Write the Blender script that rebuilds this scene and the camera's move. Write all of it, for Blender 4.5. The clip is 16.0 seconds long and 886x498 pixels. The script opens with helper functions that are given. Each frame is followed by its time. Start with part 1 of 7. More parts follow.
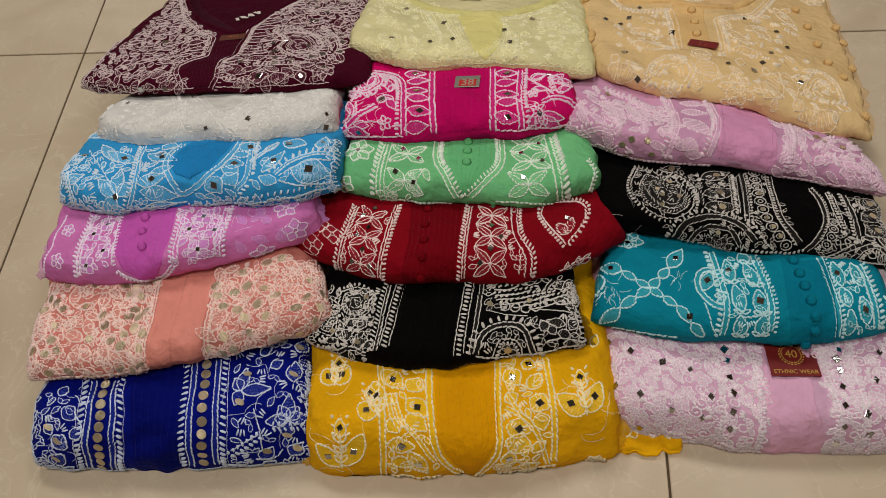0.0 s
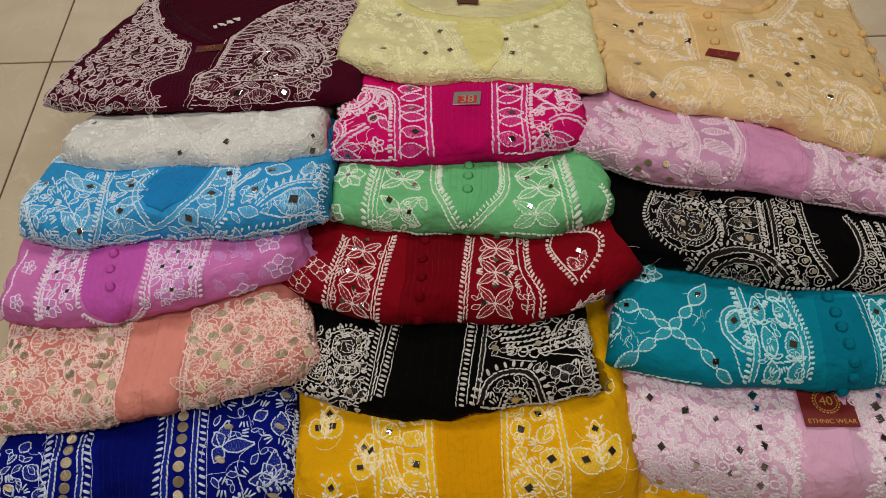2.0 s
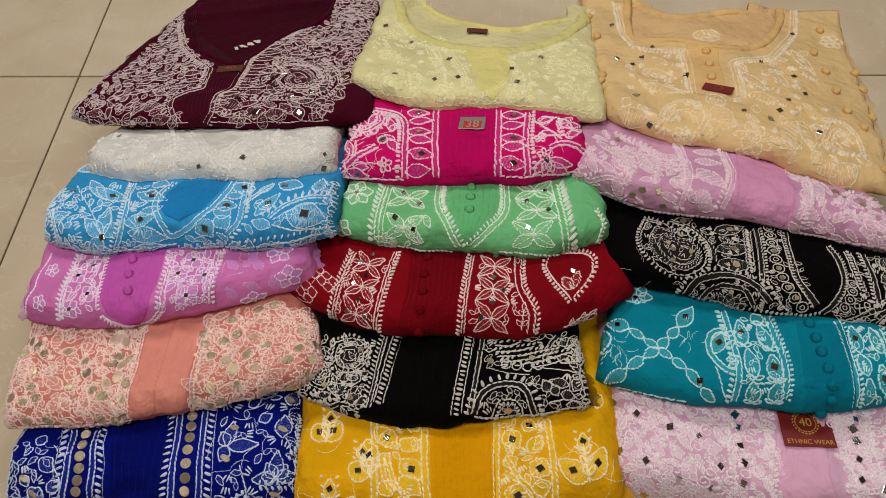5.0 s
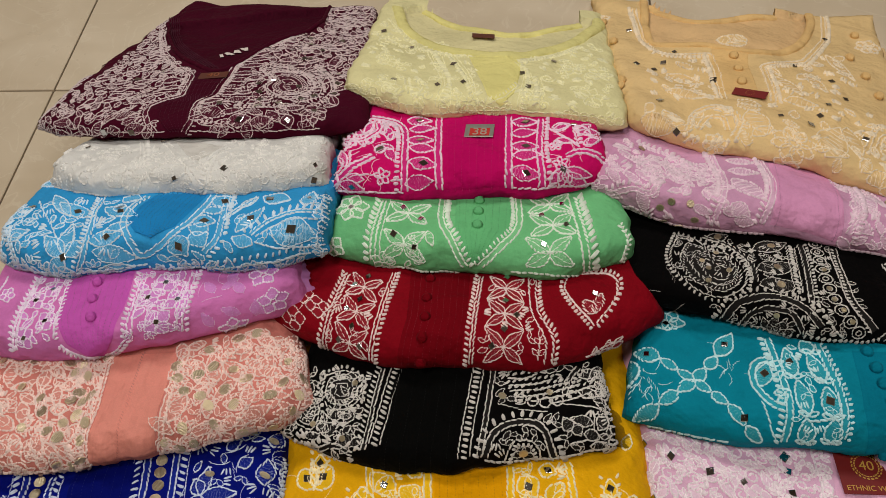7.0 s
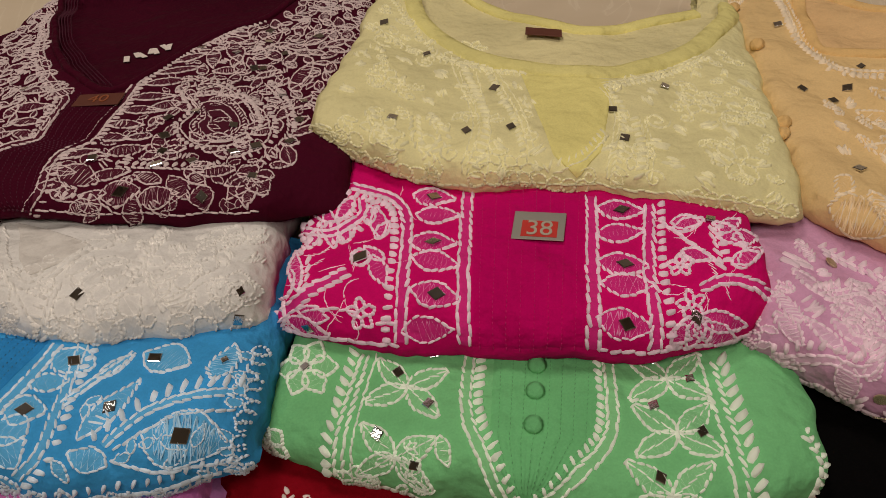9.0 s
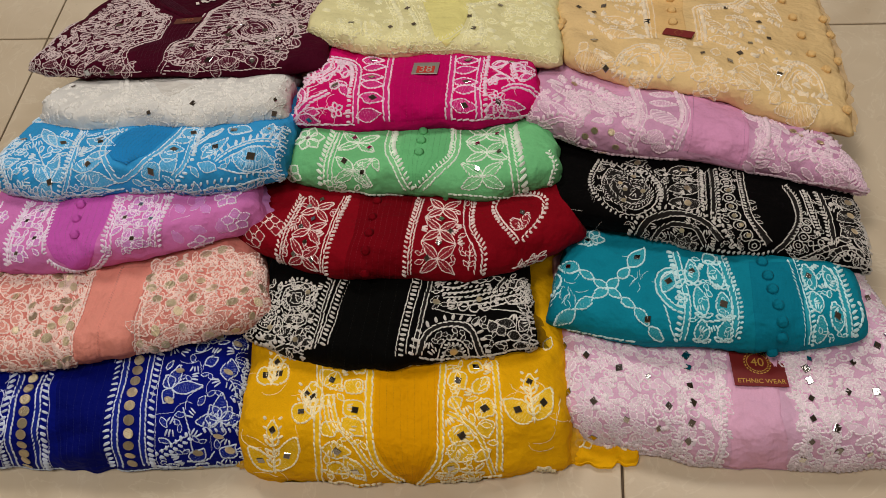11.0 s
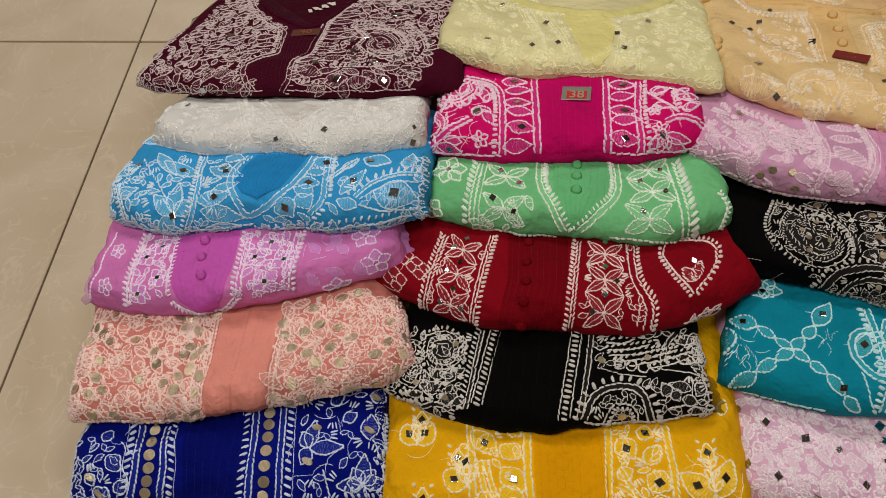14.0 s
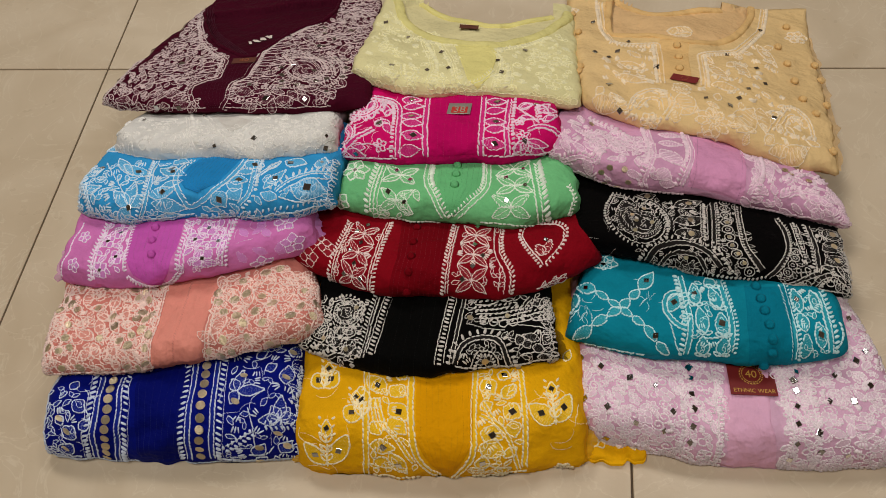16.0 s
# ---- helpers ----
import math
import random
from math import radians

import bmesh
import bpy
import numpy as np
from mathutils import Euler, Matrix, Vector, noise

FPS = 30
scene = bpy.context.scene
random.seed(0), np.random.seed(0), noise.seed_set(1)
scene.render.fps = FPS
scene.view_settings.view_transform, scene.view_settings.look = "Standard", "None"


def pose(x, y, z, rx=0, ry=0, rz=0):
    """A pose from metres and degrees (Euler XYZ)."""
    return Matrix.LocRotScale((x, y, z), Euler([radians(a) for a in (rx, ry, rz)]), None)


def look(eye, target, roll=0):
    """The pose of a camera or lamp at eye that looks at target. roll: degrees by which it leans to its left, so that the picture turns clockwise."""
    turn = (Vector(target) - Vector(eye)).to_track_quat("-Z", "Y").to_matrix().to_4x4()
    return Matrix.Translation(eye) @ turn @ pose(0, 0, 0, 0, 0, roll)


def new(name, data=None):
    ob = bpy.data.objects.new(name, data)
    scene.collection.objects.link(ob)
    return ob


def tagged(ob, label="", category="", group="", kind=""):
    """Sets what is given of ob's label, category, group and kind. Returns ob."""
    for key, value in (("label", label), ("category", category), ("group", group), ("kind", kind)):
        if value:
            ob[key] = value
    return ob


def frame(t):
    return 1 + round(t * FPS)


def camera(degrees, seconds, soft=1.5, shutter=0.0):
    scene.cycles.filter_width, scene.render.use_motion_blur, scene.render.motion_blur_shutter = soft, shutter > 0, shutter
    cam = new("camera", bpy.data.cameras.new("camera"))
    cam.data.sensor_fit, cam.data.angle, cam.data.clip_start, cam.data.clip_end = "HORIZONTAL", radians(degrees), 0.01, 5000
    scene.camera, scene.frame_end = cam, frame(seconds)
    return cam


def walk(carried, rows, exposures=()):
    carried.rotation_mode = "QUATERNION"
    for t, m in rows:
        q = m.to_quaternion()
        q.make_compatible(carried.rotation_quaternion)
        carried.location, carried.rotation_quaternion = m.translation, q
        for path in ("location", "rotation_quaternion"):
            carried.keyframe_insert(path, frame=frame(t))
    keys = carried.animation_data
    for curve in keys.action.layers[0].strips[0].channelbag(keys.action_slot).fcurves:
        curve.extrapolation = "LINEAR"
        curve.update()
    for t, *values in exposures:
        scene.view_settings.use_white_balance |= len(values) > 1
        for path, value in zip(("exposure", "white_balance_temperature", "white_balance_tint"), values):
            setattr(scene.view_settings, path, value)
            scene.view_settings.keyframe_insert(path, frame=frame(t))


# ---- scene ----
cam = camera(54.9, 16.0, soft=0.75)
PATH = [
    (0, (0.661, -0.907, 0.862), (0.46, 0.171, -0.811), -9.1),
    (0.5, (0.663, -0.902, 0.855), (0.473, 0.176, -0.819), -8.5),
    (1, (0.661, -0.895, 0.859), (0.479, 0.179, -0.818), -8.3),
    (1.5, (0.666, -0.877, 0.846), (0.487, 0.195, -0.833), -8.4),
    (2, (0.644, -0.82, 0.821), (0.466, 0.228, -0.873), -8.8),
    (2.5, (0.611, -0.68, 0.766), (0.433, 0.366, -0.929), -7.7),
    (3, (0.604, -0.599, 0.7), (0.418, 0.442, -0.998), -7.7),
    (3.5, (0.615, -0.602, 0.707), (0.412, 0.423, -0.998), -8.6),
    (4, (0.634, -0.621, 0.728), (0.426, 0.403, -0.977), -8.8),
    (4.5, (0.651, -0.766, 0.809), (0.448, 0.28, -0.884), -8.3),
    (4.7, (0.658, -0.837, 0.854), (0.454, 0.227, -0.827), -8.0),
    (6.8, (0.657, -0.864, 0.823), (0.448, 0.299, -0.791), -7.6),
    (7, (0.645, -0.807, 0.761), (0.436, 0.358, -0.851), -7.6),
    (7.5, (0.557, -0.643, 0.617), (0.34, 0.526, -0.991), -7.3),
    (8, (0.499, -0.489, 0.531), (0.256, 0.588, -1.137), -8.6),
    (8.5, (0.511, -0.468, 0.515), (0.248, 0.581, -1.167), -9.1),
    (9, (0.605, -0.476, 0.54), (0.325, 0.563, -1.146), -10.4),
    (9.5, (0.73, -0.537, 0.583), (0.491, 0.51, -1.105), -10.3),
    (10, (0.773, -0.736, 0.682), (0.563, 0.353, -0.983), -8.7),
    (10.2, (0.767, -0.806, 0.717), (0.543, 0.279, -0.948), -9.4),
    (12.3, (0.676, -0.909, 0.842), (0.4, 0.184, -0.81), -10.2),
    (12.5, (0.67, -0.906, 0.837), (0.385, 0.181, -0.817), -10.7),
    (13, (0.637, -0.89, 0.828), (0.356, 0.194, -0.829), -10.5),
    (13.5, (0.607, -0.852, 0.81), (0.324, 0.21, -0.861), -10.7),
    (14, (0.586, -0.798, 0.791), (0.301, 0.236, -0.898), -11.0),
    (14.5, (0.598, -0.769, 0.792), (0.313, 0.249, -0.906), -11.6),
    (15, (0.659, -0.856, 0.855), (0.383, 0.168, -0.841), -11.3),
    (15.5, (0.701, -0.929, 0.912), (0.439, 0.143, -0.756), -10.1),
    (16, (0.707, -0.934, 0.917), (0.456, 0.161, -0.738), -9.3),
]
walk(cam, [(t, look(eye, target, roll)) for t, eye, target, roll in PATH],
     [(0, -0.04, 6500, 11), (2.5, -0.07, 6500, 10), (3, -0.06, 6500, 11), (4, 0.0, 6500, 11), (4.7, 0.07, 6500, 10), (7, 0.07, 6500, 10), (7.6, 0.02, 6500, 11), (8, -0.04, 6600, 12),
      (8.5, -0.07, 6750, 14), (9, -0.24, 7200, 17), (9.5, -0.02, 7100, 16), (10, 0.01, 7000, 16), (10.3, 0.06, 6800, 13), (12.3, 0.06, 6550, 11), (13.5, 0.06, 6550, 11), (14.4, 0.02, 6550, 11), (15.3, 0.06, 6550, 11), (16, 0.06, 6550, 11)])


# ---- world and light ----
def lin(r, g, b):
    """Linear colour from 0..255 display values."""
    return tuple(((c / 255 + 0.055) / 1.055) ** 2.4 if c > 10 else c / 255 / 12.92 for c in (r, g, b))


world = bpy.data.worlds.new("world")
world.use_nodes = True
world.node_tree.nodes["Background"].inputs[0].default_value = (1.0, 0.95, 0.88, 1)
world.node_tree.nodes["Background"].inputs[1].default_value = 0.02
scene.world = world
scene.view_settings.exposure = 0.0

for lx, ly, power in ((-0.1, 1.2, 24), (1.4, 0.9, 13.5), (0.0, -1.1, 25), (1.6, -1.6, 13)):
    lamp = bpy.data.lights.new("ceiling_lamp", "AREA")
    lamp.shape, lamp.size, lamp.size_y, lamp.energy = "RECTANGLE", 0.6, 0.6, power
    lamp.color = (1.0, 0.96, 0.91)
    ob = new("ceiling_lamp", lamp)
    ob.matrix_world = pose(lx, ly, 2.77)


# ---- materials ----
def material(name):
    m = bpy.data.materials.new(name)
    m.use_nodes = True
    return m, m.node_tree.nodes, m.node_tree.links, m.node_tree.nodes["Principled BSDF"]


def noise_node(nodes, links, scale, detail, coord):
    n = nodes.new("ShaderNodeTexNoise")
    n.inputs["Scale"].default_value, n.inputs["Detail"].default_value = scale, detail
    links.new(coord, n.inputs["Vector"])
    return n


DYE = {}


def fabric(name, rgb, rough=0.85, sheer=0.0, crinkle=0.35):
    """Crinkled georgette: fine weave relief, slubs and slow changes of depth in the dye."""
    m, nodes, links, p = material(name)
    co = nodes.new("ShaderNodeTexCoord").outputs["Object"]
    c = Vector(lin(*rgb))
    DYE[name] = rgb
    broad = noise_node(nodes, links, 14, 3, co)
    fine = noise_node(nodes, links, 900, 2, co)
    ramp = nodes.new("ShaderNodeValToRGB")
    ramp.color_ramp.elements[0].position, ramp.color_ramp.elements[1].position = 0.3, 0.7
    ramp.color_ramp.elements[0].color = (*(c * 0.84), 1)
    ramp.color_ramp.elements[1].color = (*(c * 1.1), 1)
    mix = nodes.new("ShaderNodeMath")
    mix.operation = "MULTIPLY_ADD"
    mix.inputs[1].default_value, mix.inputs[2].default_value = 0.35, 0.0
    links.new(fine.outputs[0], mix.inputs[0])
    add = nodes.new("ShaderNodeMath")
    add.operation = "MULTIPLY_ADD"
    add.inputs[1].default_value = 0.65
    links.new(broad.outputs[0], add.inputs[0])
    links.new(mix.outputs[0], add.inputs[2])
    links.new(add.outputs[0], ramp.inputs[0])
    links.new(ramp.outputs[0], p.inputs["Base Color"])
    wave = noise_node(nodes, links, 420, 3, co)
    slow = noise_node(nodes, links, 60, 2, co)
    b1, b2 = nodes.new("ShaderNodeBump"), nodes.new("ShaderNodeBump")
    b1.inputs["Strength"].default_value, b1.inputs["Distance"].default_value = crinkle, 0.0012
    b2.inputs["Strength"].default_value, b2.inputs["Distance"].default_value = 0.8, 0.007
    links.new(wave.outputs[0], b1.inputs["Height"])
    links.new(slow.outputs[0], b2.inputs["Height"])
    links.new(b2.outputs[0], b1.inputs["Normal"])
    links.new(b1.outputs[0], p.inputs["Normal"])
    p.inputs["Roughness"].default_value = rough
    p.inputs["Specular IOR Level"].default_value = 0.06
    p.inputs["Sheen Weight"].default_value = 0.01
    p.inputs["Sheen Roughness"].default_value = 0.4
    if sheer:
        p.inputs["Alpha"].default_value = 1 - sheer
    return m


def thread(name, rgb):
    """Soft cotton embroidery thread, each stitch a little lighter or darker."""
    m, nodes, links, p = material(name)
    c = Vector(lin(*rgb))
    DYE[name] = rgb
    geo = nodes.new("ShaderNodeNewGeometry")
    ramp = nodes.new("ShaderNodeValToRGB")
    ramp.color_ramp.elements[0].color = (*(c * 0.88), 1)
    ramp.color_ramp.elements[1].color = (*(c * 1.1), 1)
    links.new(geo.outputs["Random Per Island"], ramp.inputs[0])
    links.new(ramp.outputs[0], p.inputs["Base Color"])
    co = nodes.new("ShaderNodeTexCoord").outputs["Object"]
    n = noise_node(nodes, links, 1500, 2, co)
    b = nodes.new("ShaderNodeBump")
    b.inputs["Strength"].default_value, b.inputs["Distance"].default_value = 0.4, 0.0006
    links.new(n.outputs[0], b.inputs["Height"])
    links.new(b.outputs[0], p.inputs["Normal"])
    p.inputs["Roughness"].default_value = 0.75
    p.inputs["Specular IOR Level"].default_value = 0.25
    return m


def metal(name, rgb, rough):
    m, nodes, links, p = material(name)
    p.inputs["Metallic"].default_value = 1
    c = Vector(lin(*rgb))
    info = nodes.new("ShaderNodeObjectInfo")
    ramp = nodes.new("ShaderNodeValToRGB")
    ramp.color_ramp.elements[0].color = (*(c * 0.55), 1)
    ramp.color_ramp.elements[1].color = (*c, 1)
    links.new(info.outputs["Random"], ramp.inputs[0])
    links.new(ramp.outputs[0], p.inputs["Base Color"])
    co = nodes.new("ShaderNodeTexCoord").outputs["Object"]
    n = noise_node(nodes, links, 700, 2, co)
    b = nodes.new("ShaderNodeBump")
    b.inputs["Strength"].default_value, b.inputs["Distance"].default_value = 0.15, 0.0005
    links.new(n.outputs[0], b.inputs["Height"])
    links.new(b.outputs[0], p.inputs["Normal"])
    p.inputs["Roughness"].default_value = rough
    return m


def plain(name, rgb, rough=0.6, metallic=0.0):
    m, nodes, links, p = material(name)
    co = nodes.new("ShaderNodeTexCoord").outputs["Object"]
    n = noise_node(nodes, links, 120, 4, co)
    ramp = nodes.new("ShaderNodeValToRGB")
    c = Vector(lin(*rgb))
    ramp.color_ramp.elements[0].color = (*(c * 0.88), 1)
    ramp.color_ramp.elements[1].color = (*(c * 1.08), 1)
    links.new(n.outputs[0], ramp.inputs[0])
    links.new(ramp.outputs[0], p.inputs["Base Color"])
    p.inputs["Roughness"].default_value = rough
    p.inputs["Metallic"].default_value = metallic
    return m


def tile_material():
    """Polished cream porcelain with cloudy veins and faint scuffs."""
    m, nodes, links, p = material("porcelain")
    geo = nodes.new("ShaderNodeNewGeometry")
    info = nodes.new("ShaderNodeObjectInfo")
    shift = nodes.new("ShaderNodeVectorMath")
    shift.operation = "MULTIPLY_ADD"
    shift.inputs[1].default_value = (7, 5, 3)
    links.new(info.outputs["Random"], shift.inputs[0])
    links.new(geo.outputs["Position"], shift.inputs[2])
    v = shift.outputs[0]
    cloud = noise_node(nodes, links, 5, 6, v)
    cloud.inputs["Distortion"].default_value = 1.2
    ramp = nodes.new("ShaderNodeValToRGB")
    e = ramp.color_ramp.elements
    e[0].position, e[1].position = 0.32, 0.7
    e[0].color = (*lin(196, 178, 150), 1)
    e[1].color = (*lin(214, 198, 172), 1)
    links.new(cloud.outputs[0], ramp.inputs[0])
    vein = noise_node(nodes, links, 9, 5, v)
    vein.inputs["Distortion"].default_value = 2.5
    vr = nodes.new("ShaderNodeValToRGB")
    ve = vr.color_ramp.elements
    ve[0].position, ve[1].position = 0.485, 0.5
    ve[0].color, ve[1].color = (0, 0, 0, 1), (1, 1, 1, 1)
    e3 = vr.color_ramp.elements.new(0.515)
    e3.color = (0, 0, 0, 1)
    links.new(vein.outputs[0], vr.inputs[0])
    weak = nodes.new("ShaderNodeMath")
    weak.operation = "MULTIPLY"
    weak.inputs[1].default_value = 0.35
    links.new(vr.outputs[0], weak.inputs[0])
    mix = nodes.new("ShaderNodeMix")
    mix.data_type = "RGBA"
    links.new(weak.outputs[0], mix.inputs["Factor"])
    links.new(ramp.outputs[0], mix.inputs["A"])
    mix.inputs["B"].default_value = (*lin(226, 214, 190), 1)
    links.new(mix.outputs["Result"], p.inputs["Base Color"])
    scuff = noise_node(nodes, links, 35, 6, v)
    rr = nodes.new("ShaderNodeMapRange")
    rr.inputs["To Min"].default_value, rr.inputs["To Max"].default_value = 0.2, 0.42
    links.new(scuff.outputs[0], rr.inputs["Value"])
    links.new(rr.outputs[0], p.inputs["Roughness"])
    b = nodes.new("ShaderNodeBump")
    b.inputs["Strength"].default_value, b.inputs["Distance"].default_value = 0.08, 0.002
    links.new(noise_node(nodes, links, 160, 3, v).outputs[0], b.inputs["Height"])
    links.new(b.outputs[0], p.inputs["Normal"])
    p.inputs["Specular IOR Level"].default_value = 0.4
    return m


PORCELAIN = tile_material()
GROUT = plain("grout", (92, 76, 58), 0.9)
PAINT = plain("wall_paint", (150, 136, 120), 0.8)
CEILING_PAINT = plain("ceiling_paint", (128, 120, 112), 0.85)
MIRROR = metal("mirror_foil", (225, 225, 225), 0.09)
GOLD = metal("gold_foil", (240, 222, 184), 0.4)
GOLD.node_tree.nodes["Principled BSDF"].inputs["Metallic"].default_value = 0.8
foil = GOLD.node_tree
weave = foil.nodes.new("ShaderNodeTexWave")
weave.inputs["Scale"].default_value, weave.inputs["Distortion"].default_value = 300, 0.6
foil.links.new(foil.nodes["Texture Coordinate"].outputs["Object"], weave.inputs["Vector"])
ridge = foil.nodes.new("ShaderNodeBump")
ridge.inputs["Strength"].default_value, ridge.inputs["Distance"].default_value = 0.7, 0.0005
foil.links.new(weave.outputs["Fac"], ridge.inputs["Height"])
foil.links.new(ridge.outputs[0], foil.nodes["Principled BSDF"].inputs["Normal"])
SILVER = plain("silver_foil", (168, 164, 154), 0.35, 0.55)
RED_PRINT = plain("red_print", (196, 40, 28), 0.6)
TAG_SILVER = plain("tag_silver", (176, 168, 150), 0.5, 0.2)
TAG_RED = plain("tag_red", (120, 20, 18), 0.6)
TAG_BROWN = plain("tag_brown", (96, 48, 34), 0.6)
TAG_COPPER = plain("tag_copper", (150, 84, 52), 0.45)
TAG_GOLD = plain("tag_gold", (206, 160, 70), 0.5)
WHITE_PRINT = plain("white_print", (235, 225, 215), 0.7)


# ---- building helpers ----
def mesh_of(name, verts, faces, mats, smooth=True, index=None):
    me = bpy.data.meshes.new(name)
    me.from_pydata([tuple(map(float, v)) for v in verts], [], faces)
    for m in (mats if isinstance(mats, (list, tuple)) else [mats]):
        me.materials.append(m)
    if smooth:
        me.polygons.foreach_set("use_smooth", [True] * len(me.polygons))
    if index is not None:
        me.polygons.foreach_set("material_index", index)
    me.update()
    return me


def part_of(name, me, parent, label="", kind=""):
    ob = new(name, me)
    ob.parent = parent
    return tagged(ob, label, kind=kind)


def box_mesh(name, x0, y0, z0, x1, y1, z1, mat, bevel=0.0):
    bm = bmesh.new()
    bmesh.ops.create_cube(bm, size=1)
    for v in bm.verts:
        v.co = Vector(((x0 + x1) / 2 + v.co.x * (x1 - x0), (y0 + y1) / 2 + v.co.y * (y1 - y0), (z0 + z1) / 2 + v.co.z * (z1 - z0)))
    if bevel:
        bmesh.ops.bevel(bm, geom=bm.edges[:], offset=bevel, segments=1, affect="EDGES")
    me = bpy.data.meshes.new(name)
    bm.to_mesh(me)
    bm.free()
    me.materials.append(mat)
    return me


# ---- the room ----
RX0, RX1, RY0, RY1, RH = -2.4, 4.0, -3.2, 3.2, 2.8
floor = tagged(new("floor", box_mesh("floor", RX0, RY0, -0.1, RX1, RY1, -0.004, GROUT)), "cream polished porcelain tile floor with dark joints", "floor", kind="structure")
tagged(new("ceiling", box_mesh("ceiling", RX0, RY0, RH, RX1, RY1, RH + 0.1, CEILING_PAINT)), "plain grey ceiling", "ceiling", kind="structure")
for nm, b in (("wall_north", (RX0, RY1, 0, RX1, RY1 + 0.15, RH)), ("wall_south", (RX0, RY0 - 0.15, 0, RX1, RY0, RH)),
              ("wall_west", (RX0 - 0.15, RY0, 0, RX0, RY1, RH)), ("wall_east", (RX1, RY0, 0, RX1 + 0.15, RY1, RH))):
    tagged(new(nm, box_mesh(nm, *b, PAINT)), "plain cream painted wall", "wall", kind="structure")


# ---- folded cloth ----
def smooth_curve(points, u):
    """Catmull-Rom through evenly spaced values."""
    p = np.asarray(points, float)
    p = np.concatenate([[2 * p[0] - p[1]], p, [2 * p[-1] - p[-2]]])
    n = len(points) - 1
    k = np.clip(np.floor(u * n).astype(int), 0, n - 1)
    f = u * n - k
    a, b, c, d = (p[k + i] for i in range(4))
    if p.ndim > 1:
        f = f[:, None]
    return 0.5 * (2 * b + (c - a) * f + (2 * a - 5 * b + 4 * c - d) * f ** 2 + (3 * b - a - 3 * c + d) * f ** 3)


class Cloth:
    """The upper side of a folded garment: across it u from 0 to 1, up over the front fold and back s in metres.
    front: five plan points of the fold's foot; z0: height of the foot at its two ends and middle; t: thickness; slope: fall of the top towards the back."""

    def __init__(self, front, z0, t, depth, slope, rx=None, back=None, seed=0, rough=1.0, edge=13, low=0.4, tuck=-50, taper=0.02):
        self.front = np.array(front, float)
        self.z0, self.t, self.depth, self.slope = np.array(z0, float), t, depth, slope
        self.rx = rx or 0.55 * t
        L, R = self.front[0], self.front[-1]
        self.width = float(np.linalg.norm(R - L))
        a = (R - L) / self.width
        b = np.array([-a[1], a[0]])
        if back is None:
            back = (L + b * (depth + self.rx) + a * taper, R + b * (depth + self.rx) - a * taper)
        self.bl, self.br = [(np.array(q) - p) / (depth + self.rx) for p, q in ((L, back[0]), (R, back[1]))]
        phi = np.radians(np.linspace(tuck, 90, 90))
        low_end = math.sin(math.radians(tuck))
        y, z = self.rx * (1 - np.cos(phi)), t * (np.sin(phi) - low_end) / (1 - low_end)
        d = np.linspace(0, depth, 200)[1:]
        y2 = np.concatenate([y, y[-1] + d])
        z2 = np.concatenate([z, np.full(len(d), z[-1])])
        fall = np.concatenate([z * 0, slope * d * d / (d + 0.03)])
        self.s = np.concatenate([[0], np.cumsum(np.hypot(np.diff(y2), np.diff(z2 - fall)))])
        self.y, self.zz, self.fall = y2, z2, fall
        self.length = float(self.s[-1])
        rng = np.random.RandomState(seed + 11)
        self.waves = [(rng.uniform(-1, 1) * 60, rng.uniform(-1, 1) * 90, rng.uniform(0, 6.3), rng.uniform(0.4, 1.0)) for _ in range(5)]
        self.waves += [(rng.uniform(-1, 1) * 190, rng.uniform(-1, 1) * 160, rng.uniform(0, 6.3), rng.uniform(0.2, 0.45)) for _ in range(7)]
        self.rough, self.edge, self.low = rough, edge, low

    def foot(self, u):
        return smooth_curve(self.z0, u)

    def raw(self, u, s):
        u, s = np.asarray(u, float), np.asarray(s, float)
        uc = np.clip(u, 0, 1)
        f = smooth_curve(self.front, uc)
        y, z = np.interp(s, self.s, self.y), np.interp(s, self.s, self.zz)
        e = self.low + (1 - self.low) * np.sqrt(np.clip(1 - np.abs(2 * uc - 1) ** self.edge, 0, 1))
        wob = sum(k * np.sin(a * u * self.width + b * s + c) for a, b, c, k in self.waves) * 0.0014 * self.rough
        fade = np.clip(s / 0.03, 0, 1)
        uneven = sum(k * np.sin(a * 3.1 * uc * self.width + 2 * c) for a, b, c, k in self.waves) * 0.0009 * self.rough
        back = self.bl[None] * (1 - uc)[:, None] + self.br[None] * uc[:, None]
        yy = y + (1 - e) * 0.014 * np.clip(1 - s / 0.12, 0, 1)
        xy = f + back * (yy - fade * wob * 0.5 + uneven * np.clip(1 - s / 0.06, 0, 1))[:, None]
        a = self.front[-1] - self.front[0]
        ruck = sum(k * np.sin(b * 2.6 * s + a2 * 0.5 + 9 * np.round(uc)) for a2, b, c, k in self.waves) * 0.0007 * self.rough
        xy = xy + (a / np.linalg.norm(a))[None] * (ruck * np.abs(2 * uc - 1) ** 6)[:, None]
        fall = np.interp(s, self.s, self.fall)
        top = self.foot(uc) + z * e - fall + wob * fade
        floor_line = np.maximum(self.foot(uc) - fall, 0.0)
        zz = np.maximum(top, floor_line + 0.006)
        return np.column_stack([xy, zz])

